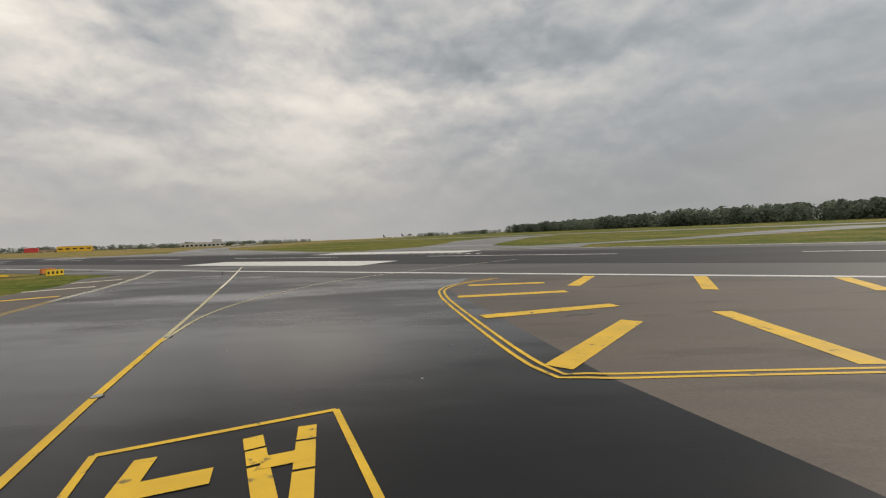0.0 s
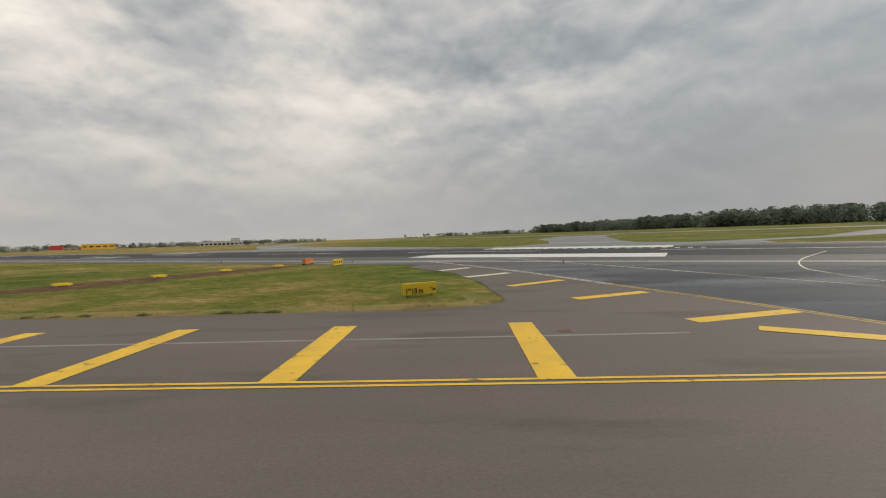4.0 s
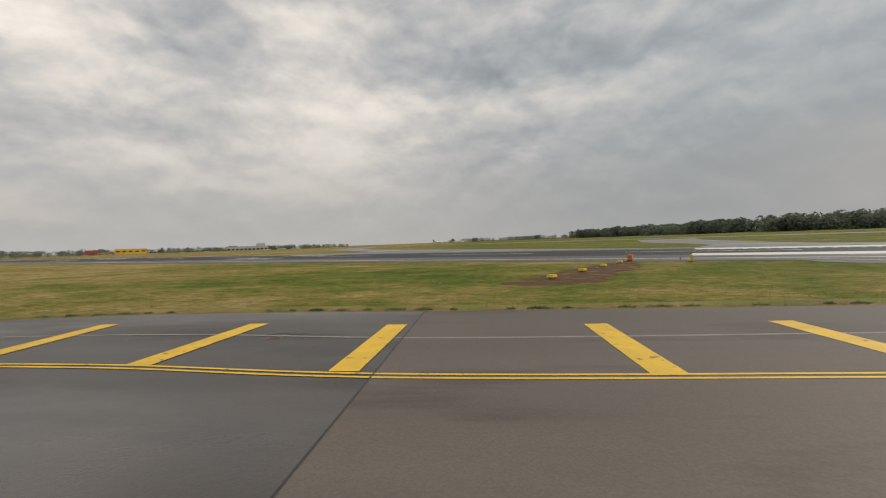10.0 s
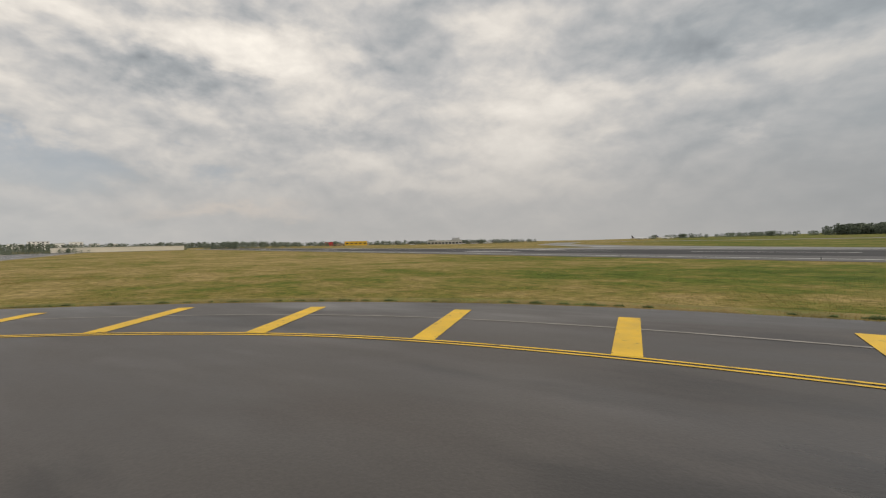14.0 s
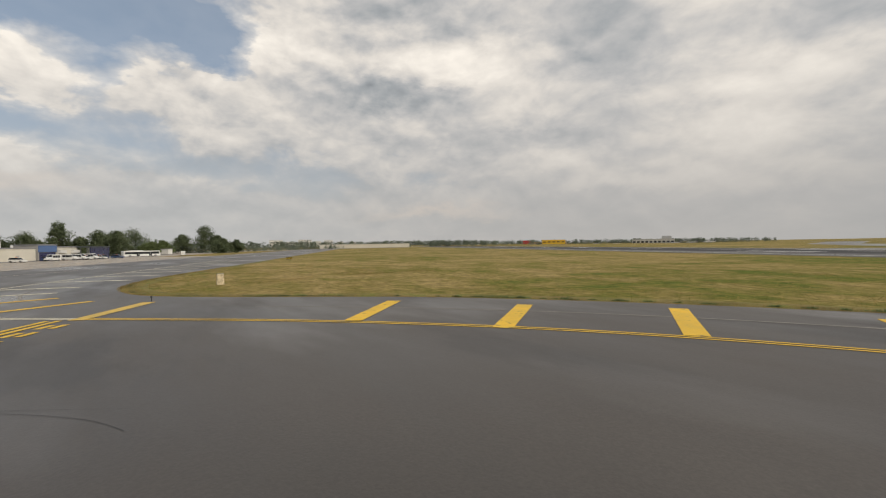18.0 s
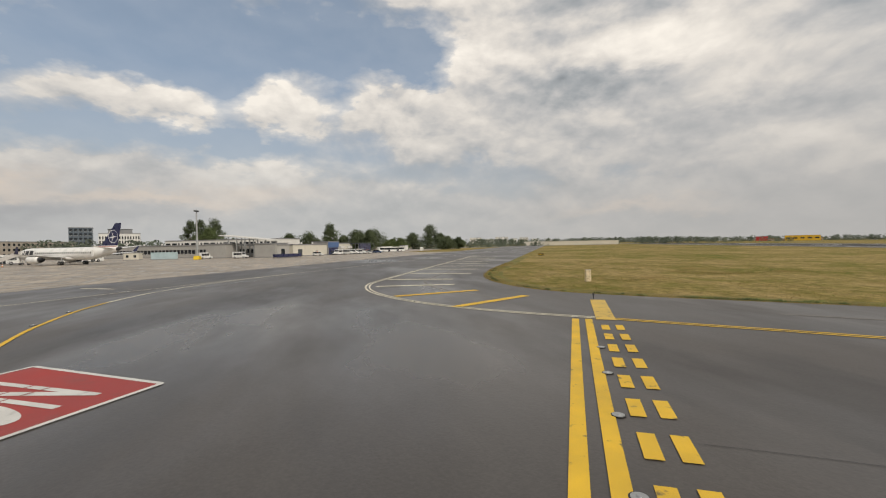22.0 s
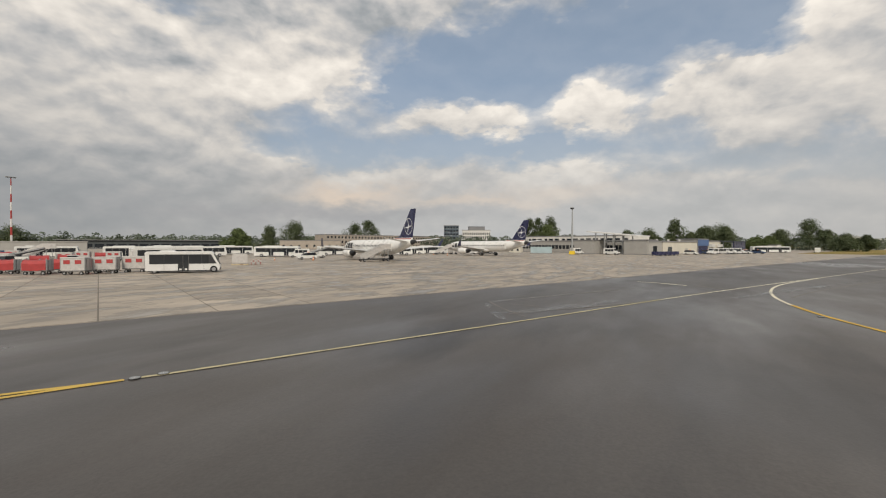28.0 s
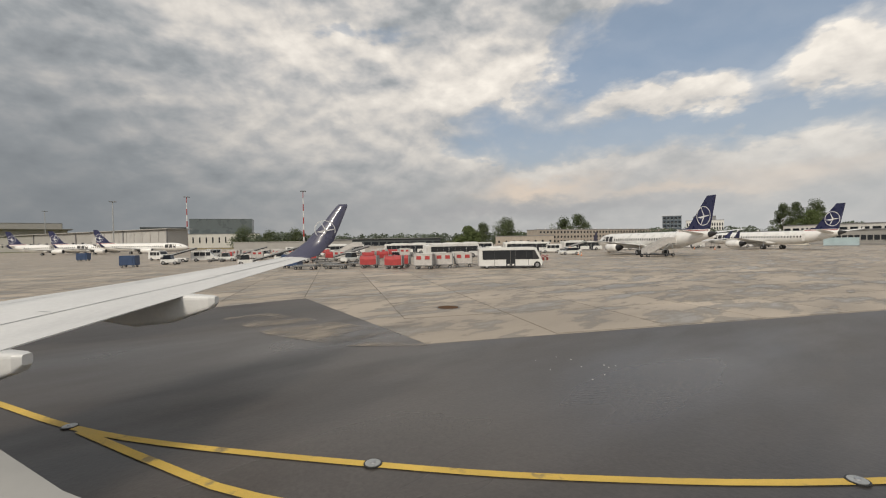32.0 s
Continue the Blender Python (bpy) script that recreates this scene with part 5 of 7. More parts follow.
    lean = Matrix.Translation((le - 1.27, -13.42, z + 0.86)) @ Matrix.Rotation(radians(-21), 4, "X") @ Matrix.Rotation(radians(8), 4, "Z")
    bmesh.ops.transform(bm, matrix=lean, verts=bm.verts)
    part("emblem", bm, "emblem_white", e)
    # rim of the cabin window
    bm = bmesh.new()
    n = 48
    rings = []
    for rx, rz, y in ((0.318, 0.240, -0.20), (0.322, 0.244, -0.17), (0.345, 0.266, -0.15), (0.45, 0.36, -0.14)):
        ring = []
        for i in range(n):
            a = 2 * math.pi * i / n
            cx, cz = math.cos(a), math.sin(a)
            k = (abs(cx) ** 3.2 + abs(cz) ** 3.2) ** (-1 / 3.2)
            ring.append(bm.verts.new((rx * cx * k, y, 3.69 + rz * cz * k)))
        rings.append(ring)
    for a, b in zip(rings, rings[1:]):
        for i in range(n):
            j = (i + 1) % n
            bm.faces.new((a[i], a[j], b[j], b[i]))
    part("window_rim", bm, "rim_plastic", e, "pale grey moulded rim of the cabin window", smooth=True)


own_wing()


# ---- vehicles and ground equipment ----
def bus(m, label, length=10.0, glass="pane_band", low="bus_white"):
    e = empty("apron_bus", m, label, "bus", "apron buses")
    h, w = 2.85, 2.6
    part("body", prism(bmesh.new(), [(length / 2, 0.35), (length / 2 + 0.1, 1.2), (length / 2 - 0.25, h - 0.1), (length / 2 - 0.5, h), (-length / 2 + 0.2, h), (-length / 2, h - 0.2), (-length / 2, 0.35)], w), low, e)
    part("roof_unit", box(bmesh.new(), (-length * 0.15, 0, h), (length * 0.4, 1.6, 0.18), 0, 0.9), "bus_white", e)
    part("windscreen", prism(bmesh.new(), [(length / 2 + 0.125, 1.25), (length / 2 - 0.2, h - 0.28), (length / 2 - 0.28, h - 0.28), (length / 2 + 0.02, 1.25)], w - 0.3), "glass_dark", e)
    n = max(4, round(length / 1.45))
    pw = (length - 1.0) / n
    for s in (-1, 1):
        for i in range(n):
            x = -length / 2 + 0.5 + pw * (i + 0.5)
            part("pane", box(bmesh.new(), (x, s * (w / 2 + 0.004), 1.35), (pw - 0.03, 0.03, 1.05)), glass, e)
        for x in (-length * 0.12, length * 0.22):
            d = part("door", box(bmesh.new(), (x, s * (w / 2 + 0.012), 0.42), (1.25, 0.04, 1.98)), "glass_dark", e)
            part("door_frame", box(bmesh.new(), (x, s * (w / 2 + 0.03), 0.42), (0.06, 0.03, 1.98)), "bus_white", d)
        for x in (-length * 0.33, length * 0.36):
            wheel(e, x, s * (w / 2 - 0.12), 0.45, 0.45, 0.3)
        part("mirror", box(bmesh.new(), (length / 2 + 0.1, s * (w / 2 + 0.18), 1.7), (0.1, 0.2, 0.42)), "dark_trim", e)
    part("skirt", box(bmesh.new(), (0, 0, 0.22), (length - 0.6, w - 0.16, 0.16)), "dark_trim", e)
    return e


def short_bus(m, label):
    """A small apron bus: one dark window band, one middle door, a raked front to +x."""
    e = empty("apron_bus", m, label, "bus", "apron buses")
    h, w, L = 2.62, 2.45, 3.9
    part("body", prism(bmesh.new(), [(L, 0.32), (L + 0.05, 0.95), (L - 0.62, h - 0.34), (L - 0.66, h - 0.34), (-L, h - 0.34), (-L, 0.32)], w), "bus_white", e)
    part("roof", prism(bmesh.new(), [(L - 0.60, h - 0.345), (L - 0.72, h - 0.12), (L - 1.0, h), (-L + 0.12, h), (-L - 0.04, h - 0.16), (-L - 0.04, h - 0.345)], w + 0.06), "bus_white", e)
    part("roof_unit", box(bmesh.new(), (-L * 0.45, 0, h - 0.01), (1.6, 1.3, 0.14), 0, 0.85), "bus_white", e)
    part("windscreen", prism(bmesh.new(), [(L + 0.07, 1.0), (L - 0.585, h - 0.37), (L - 0.66, h - 0.37), (L - 0.01, 1.0)], w - 0.16), "pane_band", e)
    part("bumper", box(bmesh.new(), (L + 0.02, 0, 0.30), (0.16, w - 0.1, 0.26), bevel=0.03), "cart_steel", e)
    part("skirt", box(bmesh.new(), (0, 0, 0.2), (2 * L - 0.5, w - 0.16, 0.16)), "dark_trim", e)
    for s in (-1, 1):
        part("window_band", prism(bmesh.new(), [(-L + 0.42, 1.12), (L - 0.32, 1.12), (L - 0.92, h - 0.36), (-L + 0.42, h - 0.36)], 0.03, "xz", s * (w / 2 + 0.002)), "dark_trim", e)
        for x, pw in ((-2.72, 1.42), (-1.25, 1.42), (1.22, 1.42), (2.35, 0.74)):
            part("pane", box(bmesh.new(), (x, s * (w / 2 + 0.018), 1.18), (pw, 0.02, 1.0)), "pane_band", e)
        for x in (-0.29, 0.29):
            d = part("door", box(bmesh.new(), (x, s * (w / 2 + 0.024), 0.30), (0.55, 0.035, 1.92)), "pane_band", e)
            part("door_edge", box(bmesh.new(), (x + 0.265, s * (w / 2 + 0.045), 0.30), (0.03, 0.015, 1.92)), "cart_steel", d)
            part("door_plate", box(bmesh.new(), (x, s * (w / 2 + 0.046), 0.36), (0.26, 0.012, 0.20)), "bus_white", d)
        part("panel_joint", box(bmesh.new(), (2.2, s * (w / 2 + 0.004), 0.36), (0.025, 0.012, 0.72)), "dark_trim", e)
        part("panel_joint", box(bmesh.new(), (-2.0, s * (w / 2 + 0.004), 0.36), (0.025, 0.012, 0.72)), "dark_trim", e)
        wheel(e, L - 0.62, s * (w / 2 - 0.10), 0.42, 0.42, 0.26)
        wheel(e, -L + 0.95, s * (w / 2 - 0.16), 0.30, 0.30, 0.26)
        part("headlight", box(bmesh.new(), (L + 0.05, s * 0.85, 0.62), (0.06, 0.3, 0.2), bevel=0.02), "emblem_white", e)
        part("mirror", box(bmesh.new(), (L - 0.2, s * (w / 2 + 0.17), 1.55), (0.1, 0.16, 0.36)), "dark_trim", e)
    return e


def pallet_stack(m, label):
    """A wrapped load beside folded red and white barriers."""
    e = empty("pallet_stack", m, label, "pallet load")
    part("pallet", box(bmesh.new(), (0, 0, 0), (2.6, 1.6, 0.18)), "post_wood", e)
    part("wrapped_load", box(bmesh.new(), (0, 0, 0.18), (2.5, 1.5, 1.7), 0, 0.94, bevel=0.12), "white_tarp", e)
    for i in range(5):
        b = part("barrier_frame", box(bmesh.new(), (1.75 + 0.36 * i, 0, 0), (0.06, 1.9, 0.9)), "mast_white" if i % 2 else "mast_red", e)
        part("barrier_board", box(bmesh.new(), (1.75 + 0.36 * i, 0, 0.55), (0.10, 1.94, 0.22)), "mast_red" if i % 2 else "mast_white", b)
    return e


def van(m, label, long=5.2, high=2.3, colour="bus_white"):
    e = empty("service_van", m, label, "van", "service vehicles")
    L = long / 2
    part("body", prism(bmesh.new(), [(L, 0.35), (L, 0.85), (L - 0.9, 1.1), (L - 1.7, high - 0.08), (L - 2.0, high), (-L + 0.15, high), (-L, high - 0.3), (-L, 0.35)], 1.9), colour, e)
    part("windscreen", prism(bmesh.new(), [(L - 0.93, 1.13), (L - 1.62, high - 0.16), (L - 1.72, high - 0.16), (L - 1.1, 1.13)], 1.7), "glass_dark", e)
    for s in (-1, 1):
        for x, w in ((L - 1.95, 0.85), (L - 3.0, 1.0), (L - 4.1, 1.0)):
            part("side_pane", box(bmesh.new(), (x, s * 0.955, 1.2), (w, 0.02, high - 1.55)), "glass_dark", e)
        for x in (L - 0.95, -L + 0.95):
            wheel(e, x, s * 0.85, 0.34, 0.34, 0.22)
        part("headlight", box(bmesh.new(), (L - 0.02, s * 0.72, 0.7), (0.08, 0.3, 0.18)), "emblem_white", e)
    part("bumper", box(bmesh.new(), (L - 0.02, 0, 0.35), (0.12, 1.86, 0.2)), "dark_trim", e)
    return e


def car(m, label, colour="bus_white"):
    e = empty("service_car", m, label, "car", "service vehicles")
    part("body", prism(bmesh.new(), [(2.2, 0.3), (2.25, 0.7), (1.2, 0.95), (-2.15, 1.0), (-2.2, 0.3)], 1.75), colour, e)
    part("cabin", prism(bmesh.new(), [(1.1, 0.95), (0.45, 1.55), (-1.75, 1.6), (-2.1, 1.0)], 1.55), "glass_dark", e)
    part("roof", box(bmesh.new(), (-0.65, 0, 1.56), (2.2, 1.5, 0.07), 0, 0.95), colour, e)
    part("light_bar", box(bmesh.new(), (-0.3, 0, 1.64), (0.25, 1.0, 0.1)), "orange_paint", e)
    for s in (-1, 1):
        for x in (1.35, -1.4):
            wheel(e, x, s * 0.8, 0.33, 0.33, 0.22)
    return e


def cart(m, label, cover="white"):
    e = empty("baggage_cart", m, label, "baggage cart", "baggage carts")
    part("deck", box(bmesh.new(), (0, 0, 0.40), (2.4, 1.45, 0.12)), "cart_steel", e)
    high = 1.42 if cover == "white" else 1.25
    for sx in (-1, 1):
        for sy in (-1, 1):
            wheel(e, sx * 0.82, sy * 0.6, 0.2, 0.2, 0.14)
            part("post", box(bmesh.new(), (sx * 1.16, sy * 0.69, 0.52), (0.06, 0.06, high)), "galvanised", e)
        part("end_panel", box(bmesh.new(), (sx * 1.18, 0, 0.52), (0.04, 1.36, high - 0.05)), "galvanised", e)
        for k in (-0.35, 0.35):
            part("end_bar", box(bmesh.new(), (sx * 1.205, k, 0.54), (0.03, 0.05, high - 0.1)), "cart_steel", e)
    part("tow_bar", tube(bmesh.new(), (1.2, 0, 0.38), (1.95, 0, 0.25), 0.04), "cart_steel", e)
    if cover == "white":
        part("roof", box(bmesh.new(), (0, 0, 1.93), (2.44, 1.5, 0.07), 0, 0.96), "white_tarp", e)
        for s in (-1, 1):
            # the curtain hangs in soft folds
            bm = bmesh.new()
            n = 16
            rows = [[bm.verts.new((-1.12 + 2.24 * i / n, s * (0.715 + 0.018 * math.sin(i * 2.1) * f), 0.5 + 1.42 * (1 - f))) for i in range(n + 1)] for f in (0.0, 0.5, 1.0)]
            for r0, r1 in zip(rows, rows[1:]):
                for i in range(n): bm.faces.new((r0[i], r0[i + 1], r1[i + 1], r1[i]))
            inner = [[bm.verts.new((v.co.x, v.co.y - s * 0.03, v.co.z)) for v in r] for r in (rows[0], rows[2])]
            for i in range(n): bm.faces.new((inner[0][i], inner[0][i + 1], inner[1][i + 1], inner[1][i]))
            c = part("curtain", bm, "white_tarp", e)
            for px in (-0.55, 0.55):
                part("curtain_patch", box(bmesh.new(), (px, s * 0.742, 1.25), (0.62, 0.012, 0.44)), "red_tarp", c)
    else:
        # the tarpaulin sags between the end panels
        bm = bmesh.new()
        prev = None
        n = 8
        for i in range(n + 1):
            f = i / n
            k = 0.07 * math.sin(math.pi * f) + 0.02 * math.sin(i * 2.7)
            cur = [bm.verts.new((-1.12 + 2.24 * f, y, z - k)) for y, z in ((-0.76, 0.55), (-0.78, 1.3), (-0.56, 1.62), (0, 1.74), (0.56, 1.62), (0.78, 1.3), (0.76, 0.55))]
            if prev:
                for q in range(6): bm.faces.new((prev[q], prev[q + 1], cur[q + 1], cur[q]))
            else:
                bm.faces.new(cur)
            prev = cur
        bm.faces.new(prev[::-1])
        part("tarpaulin", bm, "red_tarp", e)
    return e


def dolly(m, label):
    e = empty("cargo_dolly", m, label, "dolly", "cargo dollies")
    part("frame", box(bmesh.new(), (0, 0, 0.42), (3.2, 1.7, 0.14)), "cart_steel", e)
    for i in range(7):
        part("roller", tube(bmesh.new(), (-1.35 + i * 0.45, -0.8, 0.58), (-1.35 + i * 0.45, 0.8, 0.58), 0.05, n=8), "galvanised", e)
    for sx in (-1, 1):
        for sy in (-1, 1):
            wheel(e, sx * 1.1, sy * 0.7, 0.2, 0.2, 0.14)
    part("tow_bar", tube(bmesh.new(), (1.6, 0, 0.45), (2.5, 0, 0.3), 0.04), "cart_steel", e)
    return e


def container(m, label, colour="blue_paint", high=1.6):
    e = empty("cargo_container", m, label, "container", "containers")
    part("body", box(bmesh.new(), (0, 0, 0.35), (2.4, 1.6, high), bevel=0.05), colour, e)
    for x in (-0.8, 0, 0.8):
        for s in (-1, 1):
            part("rib", box(bmesh.new(), (x, s * 0.81, 0.4), (0.08, 0.05, high - 0.15)), colour, e)
    for sx in (-1, 1):
        for sy in (-1, 1):
            wheel(e, sx * 0.85, sy * 0.6, 0.18, 0.18, 0.14)
    return e


def tractor(m, label, colour="bus_white"):
    e = empty("tow_tractor", m, label, "tow tractor", "service vehicles")
    part("chassis", box(bmesh.new(), (0, 0, 0.35), (3.0, 1.5, 0.65), bevel=0.08), colour, e)
    part("cab", prism(bmesh.new(), [(0.35, 1.0), (0.15, 1.75), (-0.95, 1.8), (-1.1, 1.0)], 1.35), "glass_dark", e)
    part("cab_roof", box(bmesh.new(), (-0.4, 0, 1.78), (1.25, 1.4, 0.08)), colour, e)
    for sx in (-1, 1):
        for sy in (-1, 1):
            wheel(e, sx * 1.0, sy * 0.62, 0.36, 0.36, 0.26)
    return e


def belt_loader(m, label):
    e = empty("belt_loader", m, label, "belt loader", "service vehicles")
    part("chassis", box(bmesh.new(), (0, 0, 0.4), (3.6, 1.8, 0.5), bevel=0.05), "bus_white", e)
    part("belt", prism(bmesh.new(), [(-3.2, 0.75), (3.4, 2.6), (3.4, 2.85), (-3.2, 1.0)], 0.95), "dark_trim", e)
    for s in (-1, 1):
        part("side_rail", prism(bmesh.new(), [(-3.2, 0.95), (3.4, 2.8), (3.4, 3.0), (-3.2, 1.15)], 0.06, "xz", s * 0.52), "galvanised", e)
        for x in (-1.2, 1.2):
            wheel(e, x, s * 0.8, 0.36, 0.36, 0.25)
    return e


def stairs(m, label, high=2.4):
    """Passenger stairs that rise towards +x."""
    e = empty("passenger_stairs", m, label, "boarding stairs", "boarding stairs")
    n = 12
    run = high * 1.85
    part("chassis", box(bmesh.new(), (0.3, 0, 0.38), (run + 1.4, 1.8, 0.16)), "dark_trim", e)
    for i in range(n):
        part("step", box(bmesh.new(), (-run / 2 + run * (i + 0.5) / n, 0, 0.5 + (high - 0.5) * i / n), (run / n + 0.06, 1.4, 0.06)), "galvanised", e)
    for s in (-1, 1):
        part("side_panel", prism(bmesh.new(), [(-run / 2 - 0.1, 0.45), (run / 2, high - 0.1), (run / 2 + 1.5, high - 0.1), (run / 2 + 1.5, high + 0.95), (run / 2, high + 0.95), (-run / 2 - 0.1, 1.4)], 0.05, "xz", s * 0.75), "white_tarp", e)
        part("handrail", tube(bmesh.new(), (-run / 2 - 0.1, s * 0.75, 1.5), (run / 2, s * 0.75, high + 1.05), 0.035, n=8), "galvanised", e)
        part("strut", tube(bmesh.new(), (run / 2 + 0.9, s * 0.7, 0.4), (run / 2 + 0.7, s * 0.7, high - 0.1), 0.06, n=8), "galvanised", e)
        part("strut", tube(bmesh.new(), (0, s * 0.7, 0.4), (run / 2 + 0.2, s * 0.7, high - 0.2), 0.05, n=8), "galvanised", e)
        for x in (-run / 2, run / 2 + 0.7):
            wheel(e, x, s * 0.8, 0.3, 0.3, 0.2)
    part("platform", box(bmesh.new(), (run / 2 + 0.75, 0, high - 0.08), (1.5, 1.5, 0.08)), "galvanised", e)
    return e


def cone(m):
    e = empty("traffic_cone", m, "orange and white traffic cone on the apron", "traffic cone", "traffic cones")
    part("cone_body", tube(bmesh.new(), (0, 0, 0.03), (0, 0, 0.75), 0.17, 0.03, 12), "orange_paint", e)
    part("band", tube(bmesh.new(), (0, 0, 0.34), (0, 0, 0.5), 0.118, 0.085, 12), "emblem_white", e)
    part("base", box(bmesh.new(), (0, 0, 0), (0.42, 0.42, 0.04)), "dark_trim", e)
    return e


short_bus(place(-138.9, -90.8, 140), "small white apron bus with dark window band standing on the concrete")
pallet_stack(place(-155.6, -101.4, 140), "wrapped grey pallet load beside folded red and white barriers")
b = bus(place(-192, -131, 118), "white airport bus parked in a row behind the airliner", 12)
for x, y, d, lab in ((-203, -142, 150, "white articulated airport bus parked in the bus row"), (-213, -128, 150, "white airport bus parked in the bus row"), (-222, -113, 118, "white airport bus parked near the airliner"), (-235.5, -116, 118, "white airport bus parked between the airliners"), (-183, -150, 150, "white airport bus seen behind the baggage carts"),
                     (-170, -158, 150, "white airport bus seen behind the baggage carts"), (-156.3, -121.8, 169, "white airport bus standing close behind the baggage carts"), (-248, -113, 120, "white airport bus parked behind an airliner"), (-258, -96, 154, "white airport bus parked behind an airliner"), (-160, -176, 150, "white airport bus in the far bus row"), (-205, -165, 150, "white airport bus in the far bus row"), (-190, -175, 150, "white airport bus in the far bus row")):
    tagged(copy_thing(b, place(x, y, d)), lab)
bus(place(-343.5, 7.6, 110), "long white airport bus with dark windows beside the grass", 15.5)
vv = van(place(-192, -123.5, -40), "white high-roof service van beside the airliner's nose")
for x, y, d, lab in ((-292, -19.5, -30, "white service van parked before the blue entrance"), (-298.5, -15.2, 60, "white service van parked before the white hall"), (-306, -9.5, 60, "white service van parked by the canopy"), (-268, -64, 150, "white service van by the lamp mast"), (-301, -12.8, 60, "white service van in the parking row"), (-118, -158, 160, "white service van among baggage carts"), (-266.5, -52, 66, "white service van near grey sheds"), (-143, -160, 150, "white service van among ground equipment"), (-349, 25.5, 170, "white box van parked on the grass edge"), (-112, -176, 120, "white service van among baggage carts"), (-126, -190, 20, "white service van far on the apron"), (-152, -196, 150, "white service van far on the apron")):
    tagged(copy_thing(vv, place(x, y, d)), lab)
cc = car(place(-181, -110.5, -30), "white service car with amber light bar beside the airliner")
for x, y, d, lab in ((-303.5, -11.2, 62, "white car parked in the row before the canopy"), (-309, -7, 62, "dark-windowed white car in the parking row"), (-283, -27, 62, "white car parked before the cream building"), (-157, -190, 150, "white car parked far on the apron")):
    tagged(copy_thing(cc, place(x, y, d)), lab)
for x, y, d in ((-311.5, -6.0, 150), (-316, -1.5, 60), (-296.5, -20.5, 62)):
    car(place(x, y, d), "dark blue car parked in the row before the canopy", "blue_paint")
# baggage train beside the bus
cw = cart(place(-136.6, -96.9, 137), "grey-white curtained baggage cart with red patches")
for x, y, d in ((-133.6, -97.4, 137), (-130.8, -97.9, 130)):
    copy_thing(cw, place(x, y, d))
cr = cart(place(-131.2, -103.6, 132), "baggage cart with red tarpaulin cover", "red")
for x, y, d in ((-127.6, -106.0, 132), (-134.8, -101.2, 132), (-128.9, -101.9, 132)):
    copy_thing(cr, place(x, y, d))
dd = dolly(place(-123.8, -108.4, 132), "low grey steel roller dolly standing empty")
for x, y, d in ((-120.5, -110.6, 132), (-125.2, -113.5, 130), (-128.5, -110.2, 135)):
    copy_thing(dd, place(x, y, d))
rr = random.Random(4)
for row in range(5):
    for i in range(8):
        x, y = -118 - i * 5.0 - row * 3 + rr.uniform(-0.8, 0.8), -150 - row * 8 - i * 2.2 + rr.uniform(-0.8, 0.8)
        copy_thing(rr.choice((cw, cw, cr, dd, dd, dd)), place(x, y, 154 + rr.uniform(-8, 8)))
for row in range(3):
    for i in range(7):
        x, y = -129 - i * 4.6 - row * 2.0 + rr.uniform(-0.7, 0.7), -122 - row * 7.5 - i * 1.2 + rr.uniform(-0.7, 0.7)
        if -163 < x < -149 and y > -127: continue
        if i > 4 and row == 0: continue
        copy_thing(rr.choice((cw, cw, cr, dd, dd)), place(x, y, 150 + rr.uniform(-10, 10)))
ct = container(place(-103.6, -142.5, 150), "blue ribbed cargo container on small wheels")
for x, y, d in ((-120.4, -115.2, 132), (-98.2, -192, 150), (-150, -172, 150)):
    copy_thing(ct, place(x, y, d))
cl = container(place(-255.5, -38.2, 148), "low dark blue cargo box on a trailer wheel frame", "navy", 1.05)
for i in range(1, 5):
    copy_thing(cl, place(-255.5 - 2.15 * i, -38.2 + 1.34 * i, 148))
tt = tractor(place(-121, -152, 150), "white baggage tow tractor on the apron")
for x, y, d in ((-134, -168, 140), (-145, -150, 150), (-128, -140, 150), (-110.1, -147, 150), (-118.5, -129.5, 160), (-132.5, -121, 20), (-139, -116, 150)):
    copy_thing(tt, place(x, y, d))
tagged(tractor(place(-138, -178, 150), "orange tow tractor among the baggage carts", "orange_paint"), "orange tow tractor among the baggage carts")
bl = belt_loader(place(-190.5, -115.8, 150), "white belt loader raised beside the airliner's nose")
for x, y, d in ((-113, -158, 150), (-128, -160, 170), (-121, -124, 155), (-126.8, -129, 140), (-136, -127, 160)):
    copy_thing(bl, place(x, y, d))
st = stairs(place(-178.4, -90.3, 156), "grey passenger stairs at the airliner's rear door", 2.6)
for x, y, d in ((-241.3, -104.9, 137), (-146.5, -149, 120)):
    copy_thing(st, place(x, y, d))
for x, y in ((-176.5, -104.5), (-180, -107.5), (-228, -97), (-230.5, -103), (-173, -112)):
    cone(place(x, y, 0))


